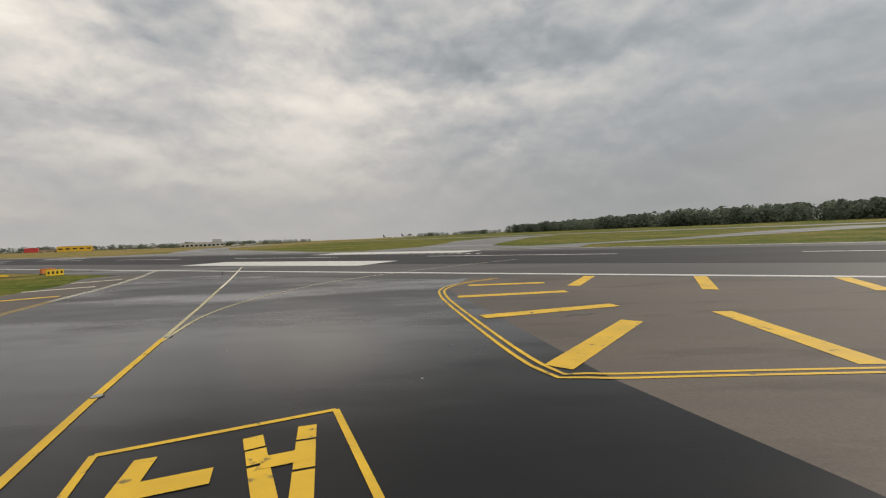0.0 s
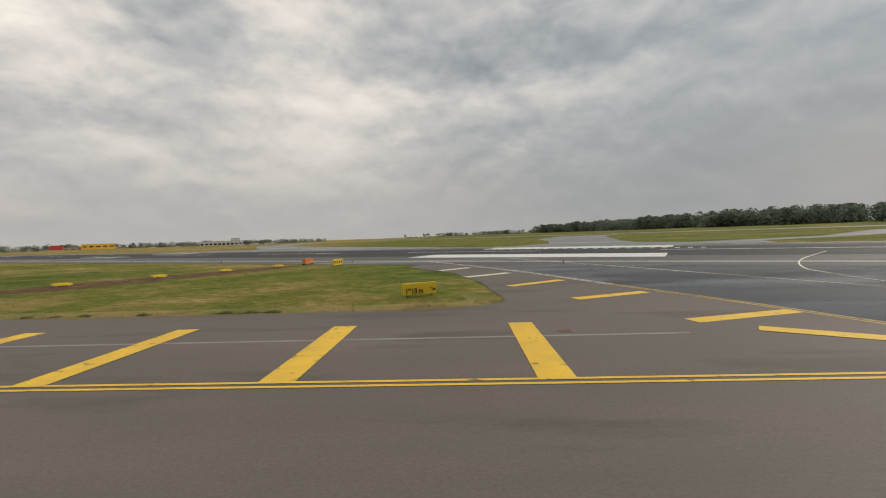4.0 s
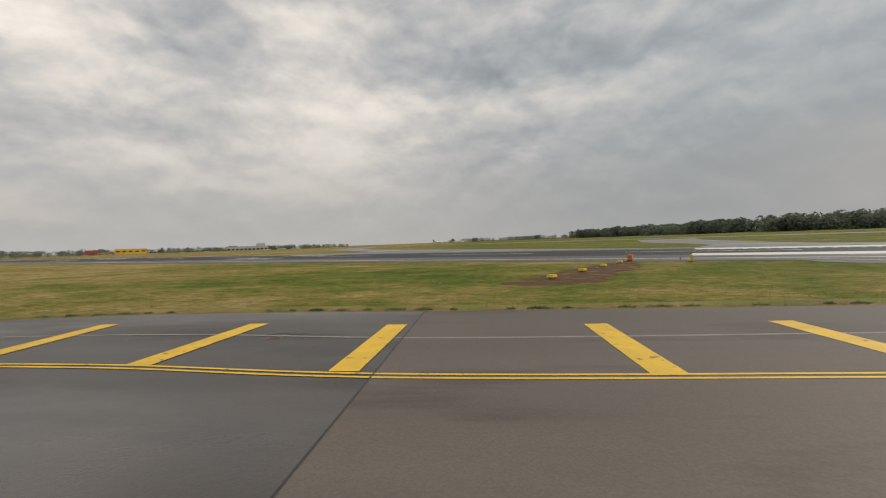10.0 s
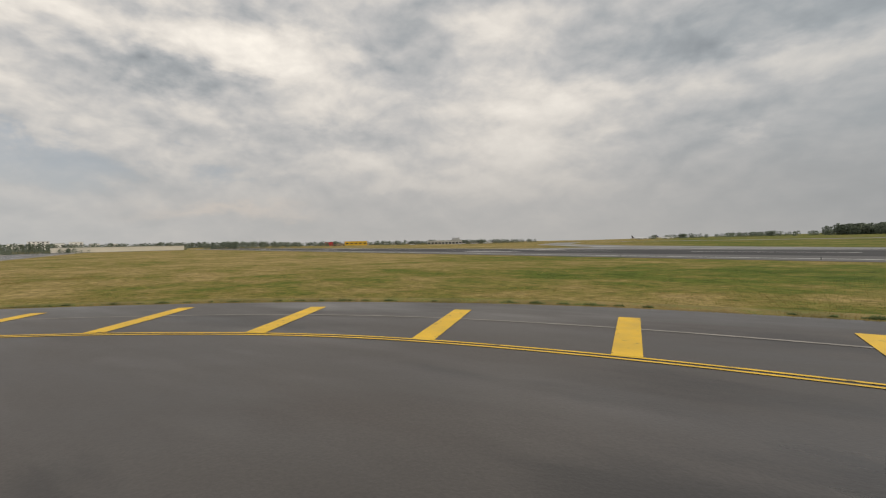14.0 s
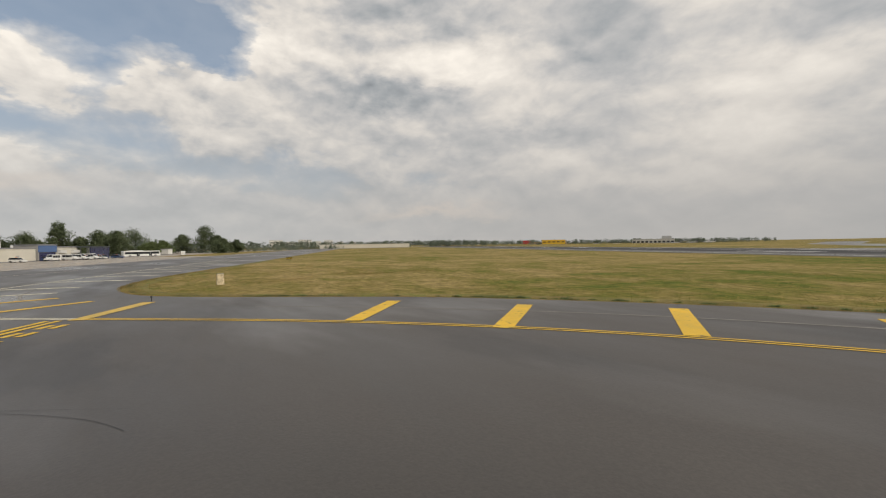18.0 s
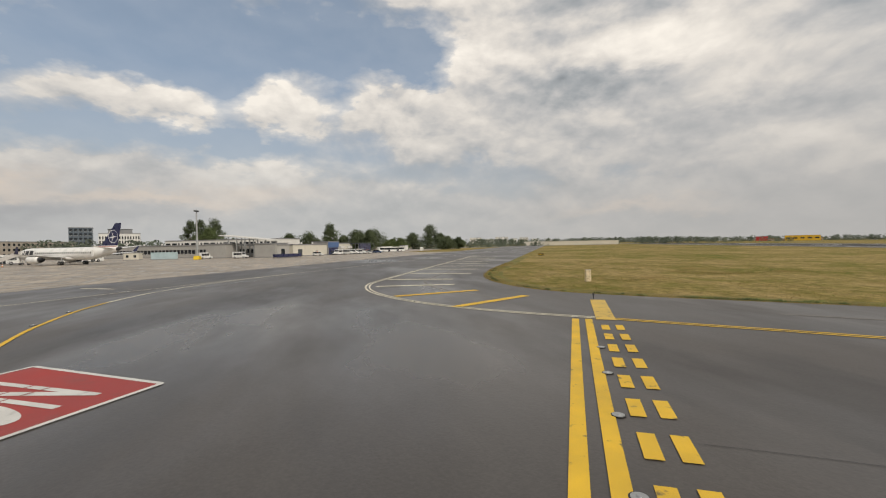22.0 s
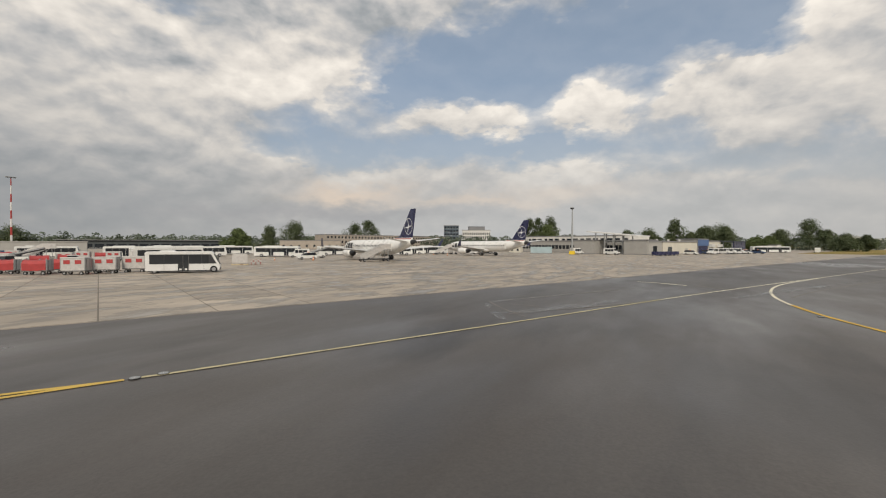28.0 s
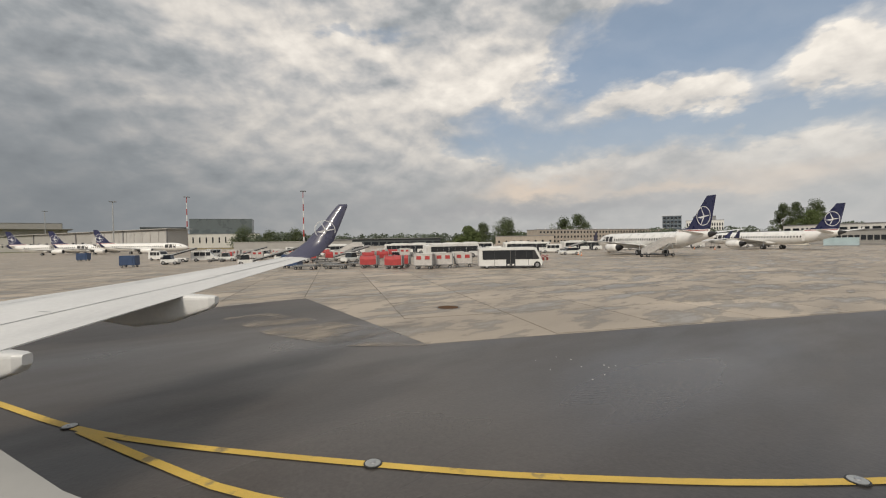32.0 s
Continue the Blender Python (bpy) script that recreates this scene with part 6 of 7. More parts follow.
# ---- masts ----
def mast(x, y, high, striped, label):
    e = empty("floodlight_mast", Matrix.Translation((x, y, 0.03)), label, "floodlight mast", "floodlight masts")
    n = 9 if striped else 1
    for i in range(n):
        z0, z1 = high * i / n, high * (i + 1) / n
        r0, r1 = 0.42 - 0.24 * i / n, 0.42 - 0.24 * (i + 1) / n
        part("shaft", tube(bmesh.new(), (0, 0, z0), (0, 0, z1), r0, r1, 10), ("mast_red" if i % 2 == 0 else "mast_white") if striped else "galvanised", e)
    part("base_plate", box(bmesh.new(), (0, 0, 0), (1.4, 1.4, 0.35)), "render_grey", e)
    head = part("head_ring", box(bmesh.new(), (0, 0, high), (3.4, 0.8, 0.25)), "galvanised", e)
    for i in range(6):
        part("floodlight", box(bmesh.new(), (-1.5 + 0.6 * i, 0.3 if i % 2 else -0.3, high - 0.25), (0.45, 0.5, 0.3), 0, 0.8), "dark_trim", head)
    return e


mast(-191.4, -283.8, 31.5, True, "tall red and white banded floodlight mast on the apron")
mast(-146.8, -346.0, 31.5, True, "tall red and white banded floodlight mast near the pier")
mast(-112.4, -349.0, 27.4, False, "tall grey floodlight mast behind the pier")
mast(-78.5, -516.0, 31.5, False, "distant grey floodlight mast behind the pier")
e = mast(-264.0, -65.0, 16.4, False, "slim grey floodlight mast by the low buildings")
part("foot_guard", box(bmesh.new(), (0, 0, 0), (2.6, 2.0, 1.3), 0, 0.8, bevel=0.1), "sign_yellow", e, "yellow impact guard round the foot")


# ---- buildings ----
def building(name, a, b, depth, high, wall, roof, label, rows=(), pw=1.2, gap=1.4, eave=0.25, base=0.0, doors=(), chimneys=0):
    """A block with its front from a to b, its depth away from the taxiway; rows: (sill, height) of window bands."""
    a, b = Vector(a), Vector(b)
    if Vector((a.y - b.y, b.x - a.x)).dot(Vector((-100, -30)) - (a + b) / 2) > 0: a, b = b, a
    L = (b - a).length
    m = Matrix.Translation((a.x, a.y, base)) @ Matrix.Rotation(math.atan2(b.y - a.y, b.x - a.x), 4, "Z")
    e = empty(name, m, label, "building")
    part("wall_block", box(bmesh.new(), (L / 2, depth / 2, 0), (L, depth, high)), wall, e)
    part("roof", box(bmesh.new(), (L / 2, depth / 2, high), (L + 2 * eave, depth + 2 * eave, 0.35)), roof, e)
    part("plinth", box(bmesh.new(), (L / 2, depth / 2, -0.05), (L + 0.1, depth + 0.1, 0.4)), "roof_grey", e)
    for sill, hh in rows:
        n = max(1, int((L - 0.8) / (pw + gap)))
        for i in range(n):
            x = L * (i + 0.5) / n
            w = part("window", box(bmesh.new(), (x, -0.01, sill), (pw, 0.08, hh)), "glass_dark", e)
            part("sill", box(bmesh.new(), (x, -0.06, sill - 0.1), (pw + 0.2, 0.16, 0.1)), "render_white", w)
    for x, w, hh, mat in doors:
        part("door", box(bmesh.new(), (x, -0.02, 0), (w, 0.1, hh)), mat, e)
    for i in range(chimneys):
        part("roof_vent", box(bmesh.new(), (L * (i + 0.5) / chimneys, depth * 0.4, high + 0.35), (0.5, 0.5, 0.8)), "render_white", e)
    return e


building("office_block", (-464, -206), (-339, -241), 14, 10.0, "brick_tan", "roof_grey", "long tan three-storey building with rows of windows", ((1.2, 1.5), (4.3, 1.5), (7.5, 1.5)), 1.3, 1.6, chimneys=20)
building("office_wing", (-286, -48), (-324, -126), 10, 5.0, "render_grey", "roof_grey", "low grey building with a band of windows", ((1.6, 1.7),), 1.5, 0.35, chimneys=9)
building("annex", (-312, -256), (-338, -228), 9, 5.8, "brick_tan", "roof_grey", "low tan annex with few windows", ((1.6, 1.4),), 1.2, 3.0)
building("grey_shed", (-275.0, -59.0), (-278.3, -66.6), 8, 5.1, "render_grey", "roof_grey", "plain grey clad shed beside the apron")
building("grey_shed", (-268.8, -41.0), (-272.2, -48.6), 8, 5.0, "render_grey", "roof_grey", "plain grey clad shed with flat roof")
building("storage_block", (-271.6, -36.4), (-270.2, -40.6), 7, 4.5, "render_grey", "roof_grey", "grey storage block with dark doors", ((1.2, 1.9),), 1.3, 0.6)
building("cream_hall", (-296, -24.2), (-279, -36.0), 12, 4.5, "render_cream", "roof_grey", "cream rendered hall with grey flat roof", doors=((4, 2.4, 2.8, "roof_dark"), (14, 1.2, 2.2, "render_grey")), chimneys=3)
e = building("blue_kiosk", (-306.0, -19.6), (-298.2, -23.8), 8, 5.6, "render_grey", "roof_grey", "grey entrance block with blue fascia over a dark opening", doors=((4.4, 7.8, 3.1, "navy"),))
part("fascia", box(bmesh.new(), (4.43, -0.12, 3.2), (8.8, 0.2, 2.3)), "fascia_blue", e, "blue fascia board")
e = building("white_hall", (-317, -14.2), (-306.3, -19.3), 9, 4.9, "render_cream", "roof_grey", "cream low hall beside the canopy with white fascia boxes")
for x, w in ((1.9, 3.6), (9.6, 4.2)):
    part("fascia_box", box(bmesh.new(), (x, -0.5, 2.7), (w, 0.9, 1.1)), "render_white", e)
e = empty("vehicle_canopy", place(-322, -11.0, 155), "dark flat canopy roof on thin posts over parked vehicles", "canopy")
part("roof", box(bmesh.new(), (0, 0, 4.7), (14, 9, 0.45)), "roof_dark", e)
part("back_wall", box(bmesh.new(), (0, -4.1, 0), (13.6, 0.3, 4.7)), "navy", e)
for x in (-6.6, -2.2, 2.2, 6.6):
    for y in (-3.6, 3.9):
        part("column", box(bmesh.new(), (x, y, 0), (0.22, 0.22, 4.7)), "galvanised", e)
building("white_hut", (-412, 24), (-416, 19), 4, 3.4, "render_white", "roof_grey", "small white hut near the trees")
building("blue_office", (-487, -223), (-493, -210), 14, 21.5, "office_glass", "roof_grey", "blue-grey glazed office block seen over the roofs", tuple((2 + 3.4 * i, 1.8) for i in range(6)), 2.0, 0.6)
building("white_office", (-495, -207), (-505, -182), 16, 17.0, "render_white", "roof_grey", "white office block with rows of tall windows", tuple((2 + 3.5 * i, 2.4) for i in range(4)), 0.9, 0.8)
building("office_penthouse", (-499, -202), (-506, -188), 9, 20.5, "roof_grey", "roof_dark", "dark roof storey of the white office block")
building("pale_hall", (-335, -50), (-365, -112), 20, 8.0, "render_white", "roof_grey", "pale hall behind the low buildings", ((5.6, 1.2),), 3.0, 1.0)
building("site_hut", (-272.4, -90.8), (-272.0, -86.0), 2.5, 2.5, "render_cream", "roof_grey", "pale site hut beside the low building", ((1.0, 0.9),), 0.8, 1.2, eave=0.06)
building("site_hoarding", (-270.4, -81.6), (-272.0, -73.8), 0.5, 2.3, "tarp_blue", "tarp_blue", "pale blue hoarding beside the low building", eave=0.03)
building("hotel", (-232, -512), (-180, -530), 40, 28, "cladding_dark", "roof_dark", "large dark glazed cuboid building", eave=0.1)
building("hotel_podium", (-237, -505.5), (-174, -527), 5, 13.5, "render_white", "roof_grey", "white podium below the dark cuboid building with tall slots", ((5, 5.5),), 1.2, 4.0)
e = building("terminal_pier", (-135, -331), (-51, -534), 11, 12.3, "render_grey", "pier_panel", "grey concrete terminal pier with pale overhanging roof", ((3.5, 2.6),), 3.0, 9.0, eave=1.6)
for i in range(10):
    part("wall_panel", box(bmesh.new(), (219.7 - 4.2 - 8.0 * i, -0.12, 0.8), (7.6, 0.2, 10.6)), "pier_panel", e)
for x in (219.2, 176, 120, 60):
    part("pilaster", box(bmesh.new(), (x, -0.3, 0), (0.9, 0.5, 12.2)), "roof_grey", e)
building("terminal_roof", (-91, -573), (-20, -568), 30, 19.0, "render_grey", "roof_grey", "upper roof of the terminal behind the pier", eave=4)
building("terminal_hall", (-86, -640), (-30, -640), 30, 27.0, "render_grey", "roof_grey", "grey upper hall of the terminal")
building("terminal_canopy", (-138, -498), (-172, -492), 8, 18.6, "roof_dark", "roof_dark", "dark roof slab between the pier and the cuboid building")
building("low_depot", (-322, -326), (-248, -381), 18, 5.8, "roof_dark", "roof_grey", "long low depot with pale roof edge", ((0.8, 2.6),), 5.0, 1.0, eave=1.5)
building("jet_blast_wall", (-210, -265), (-160, -300), 1.0, 4.2, "render_grey", "render_grey", "long grey wall behind the floodlight mast")
# open steel canopy between the sheds
e = empty("steel_canopy", place(-279, -52.5, 66), "open steel canopy with sloping roof between sheds", "canopy")
part("roof", prism(bmesh.new(), [(-8.5, 8.3), (11.5, 6.3), (11.5, 6.65), (-8.5, 8.65)], 9.0), "render_white", e)
for x in (-5, -1.5, 2, 5.5):
    for y in (-3.8, 3.8):
        part("column", box(bmesh.new(), (x, y, 0), (0.3, 0.3, 7.35 - 0.1 * x)), "galvanised", e)
    part("beam", box(bmesh.new(), (x, 0, 4.4), (0.25, 7.8, 0.35)), "galvanised", e)


# ---- far side of the airfield ----
def az(t_az, dist, x0=-60.0, y0=7.0):
    a = radians(t_az + 90)
    return (x0 + dist * math.cos(a), y0 + dist * math.sin(a))


FAR = 1.8      # the halls across the airfield are large and far off


def far_block(name, a0, a1, dist, depth, high, wall, roof, label, rows=(), pw=4.0, gap=3.0, **kw):
    p, q = az(a1, dist * FAR), az(a0, dist * FAR)
    zb = min(far_ground(*p), far_ground(*q)) - 0.3
    return building(name, q, p, depth * FAR, high * FAR, wall, roof, label, tuple((u * FAR, v * FAR) for u, v in rows), pw * FAR, gap * FAR, base=zb, **kw)


far_block("red_hall", 44.0, 43.0, 897, 40, 10, "red_wall", "red_wall", "red cargo hall across the airfield")
far_block("cargo_hall", 44.2, 38.6, 905, 40, 6.5, "brick_tan", "yellow_wall", "long cargo hall with yellow roof edge", ((1, 3),), 4, 4)
far_block("yellow_hall", 41.6, 38.8, 900, 40, 11, "yellow_wall", "yellow_wall", "yellow cargo hall across the airfield", ((6, 2),), 5, 3)
far_block("far_terminal", 31.0, 26.5, 980, 40, 9, "render_white", "roof_grey", "far low terminal with glazed front", ((2, 3.5),), 5, 2)
far_block("far_tower_hall", 27.8, 26.8, 1000, 20, 15, "render_white", "roof_grey", "far white block on the terminal roof")
building("noise_barrier", (-600, 320), (-614, 198), 1.5, 5.0, "barrier", "barrier", "long pale noise barrier wall at the end of the taxiway")
for i, (a0, w, hh) in enumerate(((75.5, 1.5, 15), (73.6, 1.2, 12), (72.2, 1.6, 16), (70.4, 0.9, 12), (69.2, 1.1, 14), (67.6, 0.8, 11), (66.0, 0.7, 10))):
    far_block("apartment_block", a0, a0 - w, 940 + 20 * (i % 3), 18, hh, "render_white", "roof_grey", "far white apartment block above the trees", tuple((1.5 + 3 * k, 1.4) for k in range(int(hh / 3.2))), 2.5, 2.5)


def far_plane(a, dist, turn, label):
    x, y = az(a, dist)
    o = copy_thing(plane, Matrix.Translation((x, y, far_ground(x, y))) @ Matrix.Rotation(radians(turn), 4, "Z"))
    tagged(o, label)
    return o


for a_, d_, r_ in ((23.2, 1500, 172), (24.9, 1530, 165), (26.6, 1560, 168), (33.0, 1500, 150), (35.4, 1520, 150)):
    far_plane(a_, d_, r_, "distant white airliner parked at the far terminal")
far_plane(5.2, 1150, 20, "distant white airliner beyond the runway")
far_plane(2.6, 1100, 20, "distant white airliner beyond the runway")


# ---- trees ----
def leaf_cloud(bm, centre, radius, count, size, rnd, squash=0.8):
    for _ in range(count):
        d = Vector((rnd.gauss(0, 1), rnd.gauss(0, 1), rnd.gauss(0, 1))).normalized() * radius * (0.55 + 0.45 * rnd.random())
        c = Vector(centre) + Vector((d.x, d.y, d.z * squash))
        out = (d.normalized() * 0.7 + Vector((rnd.gauss(0, 0.45), rnd.gauss(0, 0.45), 0.75 + rnd.gauss(0, 0.35)))).normalized()
        u = out.orthogonal().normalized()
        u = (Matrix.Rotation(rnd.uniform(0, 6.28), 3, out) @ u).normalized()
        w = out.cross(u)
        s = size * rnd.uniform(0.6, 1.3)
        bm.faces.new([bm.verts.new(c + q) for q in (-u * s, -w * s * 0.7, u * s, w * s * 0.7)])


def tree_thing(x, y, high, wide, seed, label, mat="leaves", poplar=False, z=0.0):
    rnd = random.Random(seed)
    e = empty("tree", Matrix.Translation((x, y, z)), label, "tree", "trees")
    bm = tube(bmesh.new(), (0, 0, -0.1), (rnd.uniform(-0.2, 0.2), 0, high * 0.55), high * 0.022, high * 0.010, 8)
    for i in range(5):
        a = rnd.uniform(0, 6.28)
        z0 = high * rnd.uniform(0.25, 0.5)
        tube(bm, (0, 0, z0), (math.cos(a) * wide * 0.3, math.sin(a) * wide * 0.3, z0 + high * 0.22), high * 0.008, high * 0.003, 6)
    part("trunk", bm, "bark", e)
    bm = bmesh.new()
    k = 34 if not poplar else 28
    for i in range(k):
        f = (i + 0.5) / k
        zz = high * (0.16 + 0.76 * f + rnd.uniform(-0.05, 0.05))
        ww = wide * 0.5 * (math.sin(math.pi * min(1, 0.25 + f * 0.78)) ** 0.8)
        a, r = rnd.uniform(0, 6.28), ww * rnd.uniform(0.2, 1.0)
        leaf_cloud(bm, (math.cos(a) * r, math.sin(a) * r, zz), wide * (0.21 if not poplar else 0.30) * rnd.uniform(0.6, 1.35), 230, 0.38, rnd)
    part("crown", bm, mat, e)
    return e


for i, (x, y, h, w, mat, pop) in enumerate(((-486, -138.5, 27.5, 14, "leaves", False), (-488, -131.7, 28, 13, "leaves", False), (-485, -120.5, 27.6, 17, "leaves", False), (-465, -119.2, 19.6, 17, "leaves_light", False), (-414, -27.3, 19.2, 11, "leaves", True), (-418.5, -18.6, 11.3, 11, "leaves", False), (-470, 53.0, 19.6, 20, "leaves", False), (-474, 38.0, 13.6, 18, "leaves", False), (-464, 60.5, 13, 14, "leaves", False), (-528, 9.0, 18.5, 24, "leaves", False), (-520, -4.0, 17, 20, "leaves", False),
        (-418, -10.5, 14, 16, "leaves", False), (-412, -1, 14.3, 14, "leaves", False), (-419.5, 15.6, 7.6, 12, "leaves_light", False), (-418.5, 21.5, 8.2, 10, "leaves_light", False), (-420, 56.3, 8.6, 15, "leaves", False), (-417.7, 64.5, 8.7, 9, "leaves", False), (-350, -280, 20, 22, "leaves", False), (-340, -296, 17, 10, "leaves", True), (-404, -266, 21, 20, "leaves", False), (-400, -250, 23, 22, "leaves", False), (-240, -206, 9.5, 11, "leaves_light", False),
        (-205, -440, 16, 26, "leaves", False), (-222, -430, 13, 22, "leaves", False), (-240, -420, 14, 22, "leaves", False), (-424, -55.5, 12.6, 13, "leaves", False), (-424, -42.4, 12.8, 17, "leaves", False))):
    tree_thing(x, y, h, w, 30 + i, "tall narrow dark green poplar" if pop else ("light green broad-leaved tree" if mat == "leaves_light" else "dark green broad-leaved tree with uneven crown"), mat, pop)


def woods(name, line, per_m, high, label, deep=30, seed=1, size=1.1, count=60):
    """Far woods along a line, joined into one mass of small leaf clumps."""
    rnd = random.Random(seed)
    verts, faces = [], []
    for (ax, ay, ah), (bx, by, bh) in zip(line, line[1:]):
        L = math.hypot(bx - ax, by - ay)
        for i in range(int(L * per_m)):
            t = rnd.random()
            off = rnd.random() ** 1.5 * deep
            nx, ny = -(by - ay) / L, (bx - ax) / L
            x, y = ax + (bx - ax) * t + nx * off, ay + (by - ay) * t + ny * off
            h = (ah + (bh - ah) * t) * high * rnd.choice((0.72, 0.82, 0.88, 0.94, 1.0, 1.1)) * rnd.uniform(0.9, 1.05)
            zb = far_ground(x, y)
            w = h * rnd.uniform(0.48, 0.78)
            for _ in range(count):
                f = rnd.random() ** 0.8
                r = w * math.sqrt(max(0.0, 1 - ((f - 0.42) / 0.58) ** 2)) * rnd.random() ** 0.4
                a = rnd.uniform(0, 6.283)
                c = (x + r * math.cos(a), y + r * math.sin(a), zb + h * f)
                out = Vector((math.cos(a) * 0.6 + rnd.gauss(0, 0.4), math.sin(a) * 0.6 + rnd.gauss(0, 0.4), 0.35 + 0.7 * f + rnd.gauss(0, 0.3))).normalized()
                u = out.orthogonal().normalized()
                v = out.cross(u)
                s = size * rnd.uniform(0.6, 1.4) * (h / 12)
                k = len(verts)
                for q in (-u * s, -v * s * 0.8, u * s, v * s * 0.8):
                    verts.append((c[0] + q.x, c[1] + q.y, max(zb - 0.2, c[2] + q.z)))
                faces.append((k, k + 1, k + 2, k + 3))
    me = bpy.data.meshes.new(name)
    me.from_pydata(verts, [], faces)
    me.materials.append(M["leaves_hazed"])
    tagged(new(name, me), label, "trees", kind="stuff")


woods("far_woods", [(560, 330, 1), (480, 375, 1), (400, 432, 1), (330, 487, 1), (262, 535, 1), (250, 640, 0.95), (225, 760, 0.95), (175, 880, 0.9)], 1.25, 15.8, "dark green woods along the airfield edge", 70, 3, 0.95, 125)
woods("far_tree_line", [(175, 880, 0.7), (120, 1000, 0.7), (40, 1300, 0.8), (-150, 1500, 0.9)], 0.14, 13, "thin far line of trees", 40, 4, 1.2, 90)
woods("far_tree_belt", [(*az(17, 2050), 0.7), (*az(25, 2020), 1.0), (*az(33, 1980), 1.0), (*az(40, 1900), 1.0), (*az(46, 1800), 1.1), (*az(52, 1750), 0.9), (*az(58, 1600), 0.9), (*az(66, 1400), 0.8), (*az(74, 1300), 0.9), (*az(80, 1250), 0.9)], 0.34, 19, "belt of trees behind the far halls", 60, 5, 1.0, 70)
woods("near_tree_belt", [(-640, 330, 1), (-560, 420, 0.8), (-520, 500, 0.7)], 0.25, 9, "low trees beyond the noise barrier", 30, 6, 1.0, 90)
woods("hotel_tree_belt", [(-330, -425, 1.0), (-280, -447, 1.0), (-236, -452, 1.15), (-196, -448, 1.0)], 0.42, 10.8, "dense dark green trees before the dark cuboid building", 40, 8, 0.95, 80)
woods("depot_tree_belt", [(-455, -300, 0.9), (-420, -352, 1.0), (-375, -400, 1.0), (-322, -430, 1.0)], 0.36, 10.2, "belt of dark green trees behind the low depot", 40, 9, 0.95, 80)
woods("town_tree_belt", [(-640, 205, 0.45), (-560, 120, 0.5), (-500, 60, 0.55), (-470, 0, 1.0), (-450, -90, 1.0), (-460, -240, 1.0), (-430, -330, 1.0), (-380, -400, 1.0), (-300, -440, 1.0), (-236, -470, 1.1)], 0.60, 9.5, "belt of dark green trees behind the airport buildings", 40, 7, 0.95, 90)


# ---- lights and signs in the grass ----
for q in M_LATE:
    inset_lamp(*q)


def approach_unit(x, y):
    e = empty("slope_light", Matrix.Translation((x, y, 0.0)) @ Matrix.Rotation(radians(64), 4, "Z"), "yellow approach slope light box on short legs", "airfield light", "slope lights")
    part("housing", prism(bmesh.new(), [(-0.75, 0.16), (0.50, 0.10), (0.72, 0.12), (0.72, 0.28), (0.50, 0.34), (-0.65, 0.38)], 0.54), "sign_yellow", e)
    part("front_glass", box(bmesh.new(), (0.73, 0, 0.13), (0.03, 0.42, 0.14)), "glass_dark", e)
    for sx in (-0.5, 0.5):
        for sy in (-0.2, 0.2):
            part("leg", tube(bmesh.new(), (sx, sy, 0), (sx, sy, 0.16), 0.035, n=8), "galvanised", e)
    return e


for q in ((-53.85, 46.6), (-49.6, 53.6), (-45.75, 59.9), (-41.95, 66.1)):
    approach_unit(*q)
rnd = random.Random(5)
rim = spline([(-58.6, 42.6), (-57, 45.5), (-54.2, 50), (-50.8, 55.8), (-46.6, 61.6), (-42, 67.5), (-39.8, 67.2), (-41, 61), (-44.6, 54.4), (-48.2, 47.6), (-51, 42.6), (-54, 40.6), (-57, 40.8), (-58.6, 42.6)], 0.6)[:-1]
rim = [(Vector(q) + k * (rnd.uniform(-0.35, 0.35) + 0.55 * math.sin(i * 0.43) * math.sin(i * 0.17)))[:] for i, (q, k) in enumerate(zip(rim, normals(rim)))]
bm = sheet(bmesh.new(), rim, 0.012)
tagged(part("bare_soil", bm, "soil"), "bare reddish soil strip under the light boxes", "soil", kind="structure")
e = empty("equipment_box", place(-39.3, 70.2, 68, 0.0), "orange equipment box beside the runway", "equipment box")
part("cabinet", box(bmesh.new(), (0, 0, 0.15), (1.7, 0.6, 0.66), 0, 0.95, 0.05), "orange_paint", e)
part("roof_lid", box(bmesh.new(), (0, 0, 0.81), (1.8, 0.7, 0.06)), "orange_paint", e)
for sx in (-0.8, 0.8):
    part("foot", box(bmesh.new(), (sx, 0, 0), (0.12, 0.6, 0.16)), "dark_trim", e)


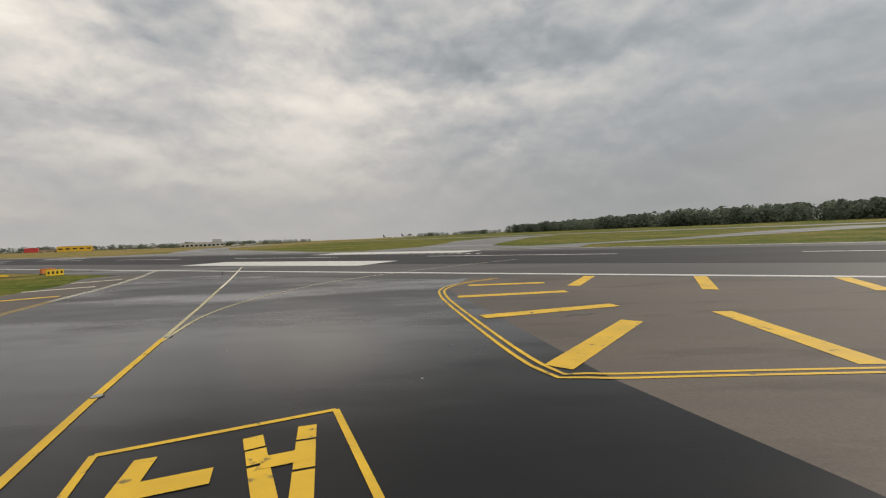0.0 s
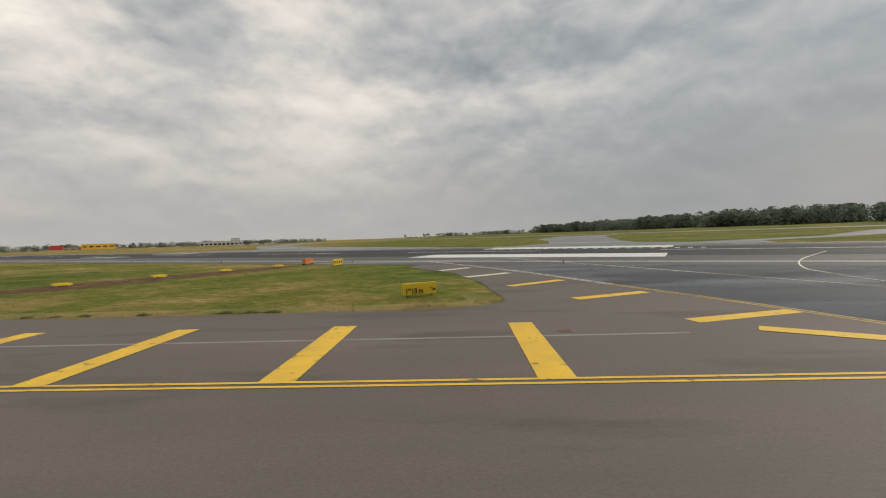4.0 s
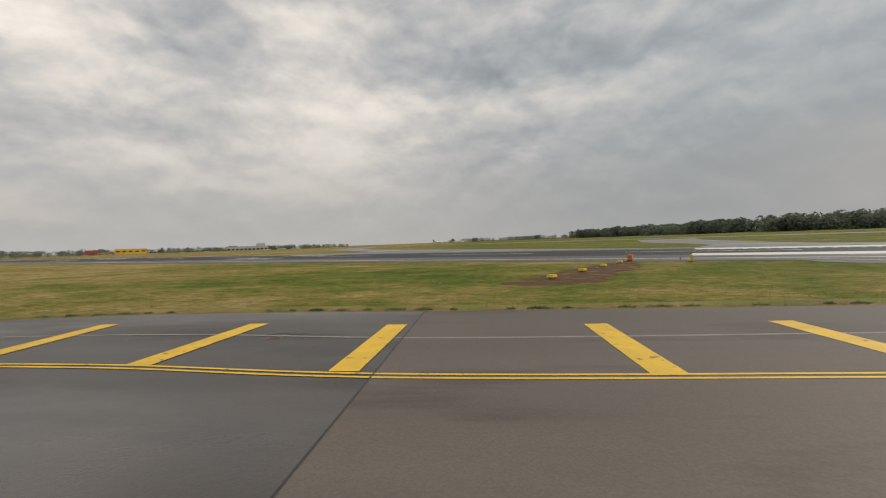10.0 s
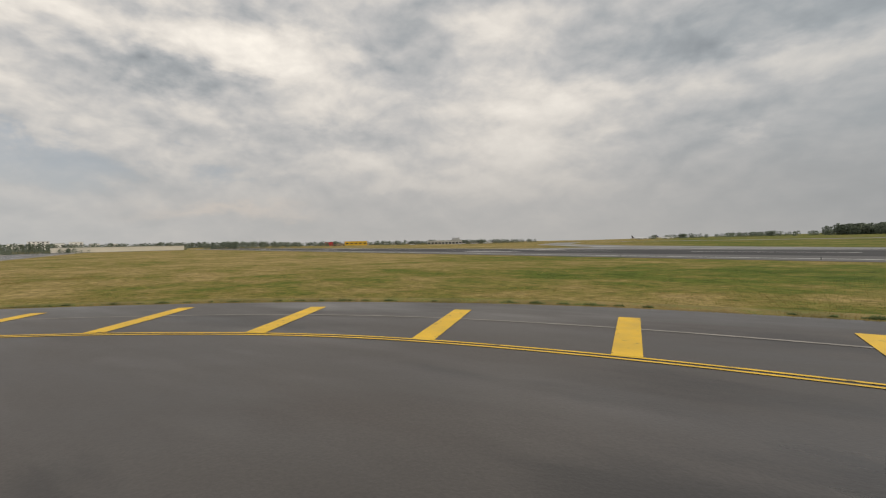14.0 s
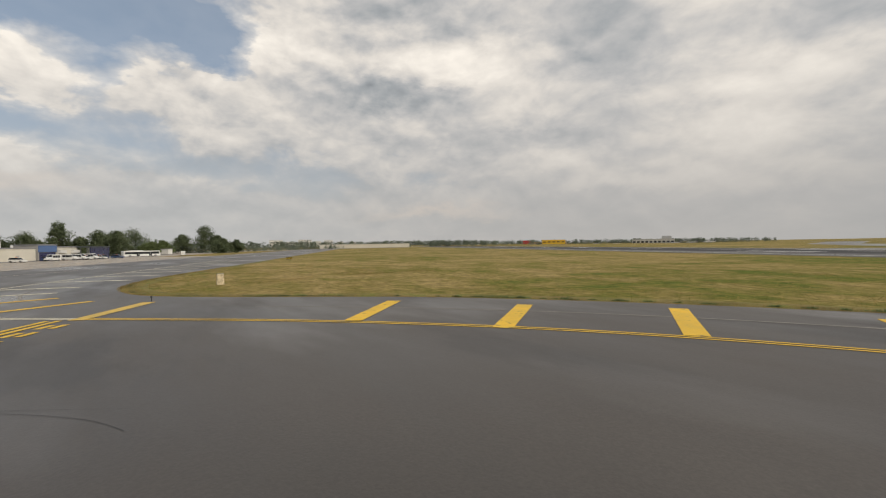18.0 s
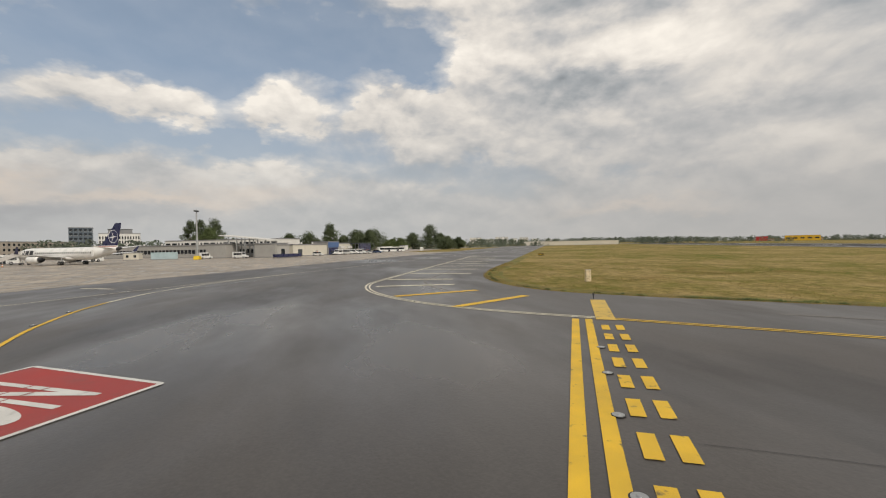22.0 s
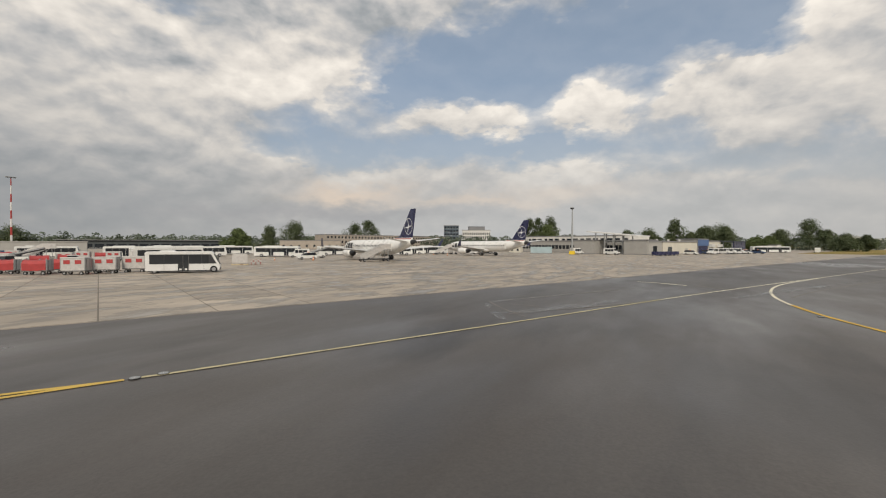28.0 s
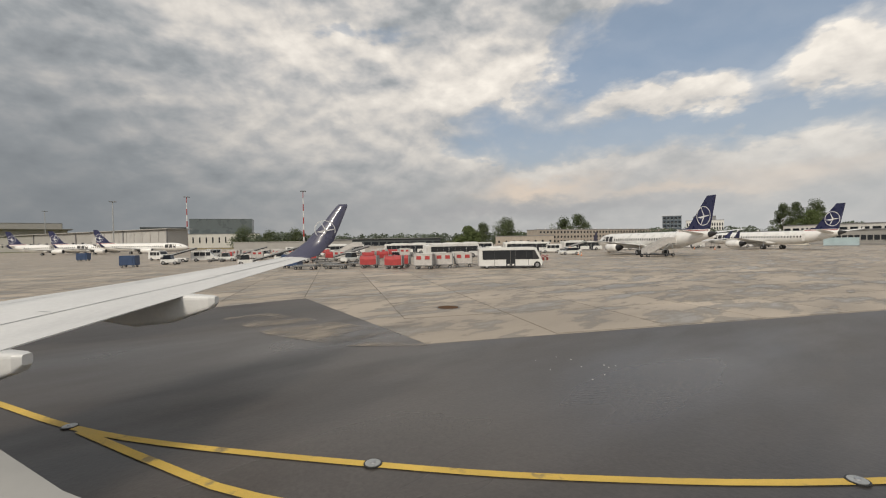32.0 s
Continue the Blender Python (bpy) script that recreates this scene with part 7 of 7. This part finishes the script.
def guide_sign(x, y, deg, w, h, text, label, face="sign_yellow", ink="sign_black"):
    e = empty("guidance_sign", place(x, y, deg, 0.0), label, "airfield sign", "airfield signs")
    part("panel", box(bmesh.new(), (0, 0, 0.12), (w, 0.22, h), 0, 1.0, 0.03), face, e)
    for sx in (-w * 0.35, w * 0.35):
        part("leg", tube(bmesh.new(), (sx, 0, 0), (sx, 0, 0.14), 0.05, n=8), "dark_trim", e)
    front = Matrix.Translation((0, -0.118, 0)) @ Matrix.Rotation(math.pi / 2, 4, "X")
    if text:
        o = lettering(text, front @ Matrix.Translation((-w * 0.42, 0.12 + h * 0.12, 0)), h * 0.45, ink, "letters", "", 0.80, 0.014)
        o.parent = e
        bm = bmesh.new()
        for a, b in (((0.62, 0.86), (0.92, 0.56)), ((0.92, 0.56), (0.72, 0.56)), ((0.92, 0.56), (0.92, 0.76))):
            a, b = Vector((w * 0.5 * a[0], 0.12 + h * 0.8 * a[1] - 0.08)), Vector((w * 0.5 * b[0], 0.12 + h * 0.8 * b[1] - 0.08))
            d = (b - a).normalized()
            k = Vector((-d.y, d.x)) * 0.025
            bm.faces.new([bm.verts.new((v.x, -0.118, v.y)) for v in (a - k, b - k, b + k, a + k)])
        part("arrow", bm, ink, e)
    else:
        for i in range(4):
            bm = bmesh.new()
            xx, q = -w * 0.36 + i * w * 0.24, w * 0.06
            bm.faces.new([bm.verts.new((xx + dx, -0.118, zz)) for dx, zz in ((-q, 0.12 + h * 0.3), (q, 0.12 + h * 0.3), (q, 0.12 + h * 0.75), (-q, 0.12 + h * 0.75))])
            part("text_bar", bm, ink, e)
    return e


guide_sign(-19.1, 34.0, 26, 2.15, 0.70, "1918 m", "yellow distance sign with black figures in the grass")
guide_sign(-33.4, 65.2, 68, 2.0, 0.80, "", "yellow taxiway sign with black marks near the runway")
guide_sign(-214, 36.6, 64, 1.5, 0.62, "", "small black taxiway sign with yellow marks in the grass", "sign_black", "sign_yellow")
for q in ((-138.2, 6.3),):
    e = empty("marker_post", place(q[0], q[1], 20, 0.0), "short weathered pale marker post in the grass", "marker post")
    part("post_body", box(bmesh.new(), (0, 0, 0), (0.20, 0.72, 1.05), 0, 0.94, 0.03), "post_wood", e)
    part("post_cap", box(bmesh.new(), (0, 0, 1.05), (0.17, 0.66, 0.04)), "render_grey", e)


def edge_light(x, y, label="small blue-grey edge light on a thin stem"):
    e = empty("edge_light", place(x, y, 0, 0.0), label, "airfield light", "edge lights")
    part("stem", tube(bmesh.new(), (0, 0, 0), (0, 0, 0.28), 0.03, n=8), "dark_trim", e)
    part("lamp_head", tube(bmesh.new(), (0, 0, 0.26), (0, 0, 0.40), 0.07, 0.04, n=10), "dark_trim", e)


for s_ in range(30, 420, 30):
    edge_light(*rw(s_, 48.6))
for q in ((-127.0, 0.1),):
    edge_light(*q)

# ---- pavements beyond the runway ----
slab("grass_island", [rw(246, -120), rw(250, -109), rw(300, -106), rw(520, -106), rw(520, -140), rw(330, -134), rw(298, -131)], Z3 + 0.004, "grass", "flat strip of grass beyond the end of the apron", "grass field")
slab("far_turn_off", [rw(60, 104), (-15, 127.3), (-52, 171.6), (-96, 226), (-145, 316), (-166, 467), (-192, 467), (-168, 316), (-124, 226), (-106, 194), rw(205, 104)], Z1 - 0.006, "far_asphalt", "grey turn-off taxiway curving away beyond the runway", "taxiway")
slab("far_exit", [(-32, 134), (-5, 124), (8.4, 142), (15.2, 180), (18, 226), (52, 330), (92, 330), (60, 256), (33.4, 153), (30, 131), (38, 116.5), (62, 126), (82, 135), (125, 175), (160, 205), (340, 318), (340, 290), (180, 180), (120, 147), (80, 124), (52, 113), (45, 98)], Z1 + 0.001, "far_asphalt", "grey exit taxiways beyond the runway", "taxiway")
bm = bmesh.new()
rows = []
for i in range(71):
    line = [rw(-700 + 20 * i, 362), rw(-700 + 20 * i, 392)]
    rows.append([bm.verts.new((*q, far_ground(*q) + 0.16)) for q in line])
for a, b in zip(rows, rows[1:]): bm.faces.new((a[0], b[0], b[1], a[1]))
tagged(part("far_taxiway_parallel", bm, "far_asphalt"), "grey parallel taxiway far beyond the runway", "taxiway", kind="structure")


# ---- grass blades along the pavement edge ----
def blades(name, line, inward, count, high, mat, label, seed):
    rnd = random.Random(seed)
    nn = normals(line)
    verts, faces = [], []
    for _ in range(count):
        i = rnd.randrange(len(line) - 1)
        t = rnd.random()
        q = Vector(line[i]) * (1 - t) + Vector(line[i + 1]) * t - nn[i] * (rnd.random() ** 2.0 * inward + rnd.uniform(-0.25, 0.05))
        h = high * rnd.uniform(0.4, 1.2)
        a = rnd.uniform(0, 6.283)
        w = h * rnd.uniform(0.15, 0.35)
        lean = Vector((rnd.gauss(0, 0.4), rnd.gauss(0, 0.4))) * h
        k = len(verts)
        verts += [(q.x - math.cos(a) * w, q.y - math.sin(a) * w, 0.0), (q.x + math.cos(a) * w, q.y + math.sin(a) * w, 0.0), (q.x + lean.x, q.y + lean.y, h + 0.03)]
        faces.append((k, k + 1, k + 2))
    me = bpy.data.meshes.new(name)
    me.from_pydata(verts, [], faces)
    me.materials.append(M[mat])
    tagged(new(name, me), label, "grass", kind="stuff")


EDGE = [q for q in GRASS if q[0] > -180]
blades("dry_grass_edge", EDGE, 1.6, 40000, 0.055, "dry_grass", "straw-coloured dry grass along the pavement edge", 1)
blades("grass_tufts", EDGE, 9.0, 16000, 0.035, "green_blade", "short green grass tufts", 2)
blades("grass_tufts_dry", EDGE, 12.0, 16000, 0.035, "dry_grass", "short straw-coloured grass tufts", 3)


def field_tufts(name, line, deep, count, high, mat, label, seed, clump, level):
    """Standing tufts over the field beside a line, gathered in clumps."""
    rnd = random.Random(seed)
    nn = normals(line)
    verts, faces = [], []
    for _ in range(count):
        i = rnd.randrange(len(line) - 1)
        q = Vector(line[i]).lerp(Vector(line[i + 1]), rnd.random()) - nn[i] * (0.4 + rnd.random() ** 1.4 * deep)
        if q.x * 0.438 + q.y * 0.899 > 43 or q.x > -17 - max(0.0, q.y - 33) * 0.4: continue
        if math.sin(q.x * clump + 2 * math.sin(q.y * clump * 0.9)) + math.sin(q.y * clump * 1.3 + 1.7 * math.sin(q.x * clump * 0.6)) + rnd.uniform(-0.8, 0.8) < level: continue
        h = high * rnd.uniform(0.35, 1.25)
        for k in range(3):
            a, w = rnd.uniform(0, 6.283), h * rnd.uniform(0.12, 0.3)
            lx, ly = rnd.gauss(0, 0.45) * h, rnd.gauss(0, 0.45) * h
            n = len(verts)
            verts += [(q.x - math.cos(a) * w, q.y - math.sin(a) * w, 0.0), (q.x + math.cos(a) * w, q.y + math.sin(a) * w, 0.0), (q.x + lx, q.y + ly, h)]
            faces.append((n, n + 1, n + 2))
    me = bpy.data.meshes.new(name)
    me.from_pydata(verts, [], faces)
    me.materials.append(M[mat])
    tagged(new(name, me), label, "grass", kind="stuff")


field_tufts("field_tufts", EDGE, 34, 42000, 0.055, "green_blade", "standing green grass tufts over the field", 12, 0.31, 0.1)
field_tufts("field_tufts_dry", EDGE, 34, 60000, 0.06, "dry_grass", "standing straw-coloured grass tufts over the field", 13, 0.43, 0.2)
rnd = random.Random(9)
verts, faces = [], []
for i in range(120):
    j = rnd.randrange(10, len(EDGE) - 12)
    q, q2 = EDGE[j], EDGE[j + 1]
    turn = math.atan2(q2[1] - q[1], q2[0] - q[0])
    big = rnd.choice((0.12, 0.2, 0.3, 0.55)) * rnd.uniform(0.8, 1.3)
    for k in range(int(30 + 60 * big)):
        a, r = rnd.uniform(0, 6.28), rnd.random() ** 0.5 * big
        u, v = r * 1.5 * math.cos(a), r * 0.4 * math.sin(a) - 0.55
        x, y = q[0] + u * math.cos(turn) - v * math.sin(turn), q[1] + u * math.sin(turn) + v * math.cos(turn)
        h, w, k0 = rnd.uniform(0.08, 0.26) * (1.25 - r / big) * (0.5 + big * 0.5), 0.05, len(verts)
        verts += [(x - w, y, 0.01), (x + w, y, 0.01), (x + rnd.gauss(0, 0.12), y + rnd.gauss(0, 0.12), 0.03 + h)]
        faces.append((k0, k0 + 1, k0 + 2))
me = bpy.data.meshes.new("weed_clumps")
me.from_pydata(verts, [], faces)
me.materials.append(M["leaves_light"])
tagged(new("weed_clumps", me), "low dark green weed clumps along the pavement edge", "weeds", kind="stuff")
# straw-dry verge between pavement and field
bm = ribbon(bmesh.new(), [q for q in GRASS if q[0] > -216], 2.2, 0.016, -1.0)
tagged(part("dry_verge", bm, "straw"), "straw-dry verge of short grass beside the taxiway", "grass verge", kind="structure")

# ---- concrete slabs of the apron: the nearest ones each a piece ----
apron_ob = bpy.data.objects["apron"]
SL = 5.0
slab_bm = bmesh.new()
box(slab_bm, (0, 0, 0), (SL - 0.07, SL - 0.07, 0.012))
f = slab_bm.faces.new([slab_bm.verts.new((u * SL / 2, v * SL / 2, 0.003)) for u, v in ((-1, -1), (1, -1), (1, 1), (-1, 1))])
f.material_index = 1
slab_me = bpy.data.meshes.new("concrete_slab")
slab_bm.to_mesh(slab_me)
slab_bm.free()
slab_me.materials.append(M["concrete"])
slab_me.materials.append(M["concrete_joint"])
rest_v, rest_f = [], []
rot = Matrix.Rotation(math.atan2(RD.y, RD.x), 4, "Z")
for i in range(-8, 46):
    for j in range(44):
        s_, n_ = 66.7 + SL * (i + 0.5), -105.6 - SL * (j + 0.5)
        x, y = rw(s_, n_)
        if i < 1 and (x > -105.5 - 0.13 * (-65.6 - y) - 3.6 or y > -70) and y > -84.6: continue
        if y < -300: continue
        if i < 22 and j < 13:
            ob = new("concrete_slab", slab_me)
            ob.parent = apron_ob
            ob.matrix_world = Matrix.Translation((x, y, Z1 + 0.007)) @ rot
        else:
            k = len(rest_v)
            for a, b in ((-1, -1), (1, -1), (1, 1), (-1, 1)):
                px, py = rw(s_ + a * (SL / 2 - 0.035), n_ + b * (SL / 2 - 0.035))
                rest_v.append((px, py, Z1 + 0.019))
            for a, b in ((-1, -1), (1, -1), (1, 1), (-1, 1)):
                px, py = rw(s_ + a * SL / 2, n_ + b * SL / 2)
                rest_v.append((px, py, Z1 + 0.010))
            rest_f += [(k, k + 1, k + 2, k + 3), (k + 4, k + 5, k + 6, k + 7)]
me = bpy.data.meshes.new("far_slabs")
me.from_pydata(rest_v, [], rest_f)
me.materials.append(M["concrete"])
me.materials.append(M["concrete_joint"])
for i, f in enumerate(me.polygons): f.material_index = i % 2
ob = new("far_slabs", me)
tagged(ob, "further concrete slabs of the apron", "concrete slabs", kind="stuff")
# cracks and stand lines on the concrete
lead([(-149.3, -83.2), (-154, -92)], 0.15, "white_paint", "thin white stand line on the apron")
lead([(-158, -78), (-162, -88)], 0.15, "white_paint", "thin white stand line on the apron")
for x, y, z in ((-68.3, 23.7, Z1), (-12.75, 23.8, Z2)):
    e = empty("drain_cover", place(x, y, 8, z + 0.002), "rusty rectangular drain cover in the shoulder", "drain cover", "drain covers")
    part("cover_plate", box(bmesh.new(), (0, 0, 0), (0.46, 0.36, 0.012)), "rust", e)
    part("cover_frame", box(bmesh.new(), (0, 0, 0), (0.56, 0.46, 0.007)), "cart_steel", e)
# scraps of pale litter on the asphalt
rnd = random.Random(21)
for i in range(12):
    x, y = (-107.6 + rnd.uniform(-0.9, 0.9), -60.6 + rnd.uniform(-1.2, 1.2)) if i < 10 else ((13.56, 22.45), (20.3, 19.2))[i - 10]
    bm = bmesh.new()
    r = rnd.uniform(0.010, 0.030)
    top = [bm.verts.new((r * rnd.uniform(0.6, 1.6) * math.cos(a), r * rnd.uniform(0.5, 1.0) * math.sin(a), 0.012)) for a in (0.2, 1.4, 2.5, 3.7, 5.1)]
    low = [bm.verts.new((v.co.x * 1.1, v.co.y * 1.1, 0.0)) for v in top]
    bm.faces.new(top)
    for k in range(5): bm.faces.new((top[k], low[k], low[(k + 1) % 5], top[(k + 1) % 5]))
    ob = part("debris", bm, "render_white")
    tagged(ob, "small pale scrap lying on the asphalt", "debris", "scraps")
    ob.location = (x, y, Z2 + 0.001)
e = empty("manhole", place(-112.0, -71.3, 0, Z1 + 0.02), "round rusty manhole cover in the concrete", "manhole cover")
part("cover_plate", tube(bmesh.new(), (0, 0, 0), (0, 0, 0.015), 0.55, n=24), "soil", e)
part("cover_ring", tube(bmesh.new(), (0, 0, 0), (0, 0, 0.01), 0.65, n=24), "cart_steel", e)
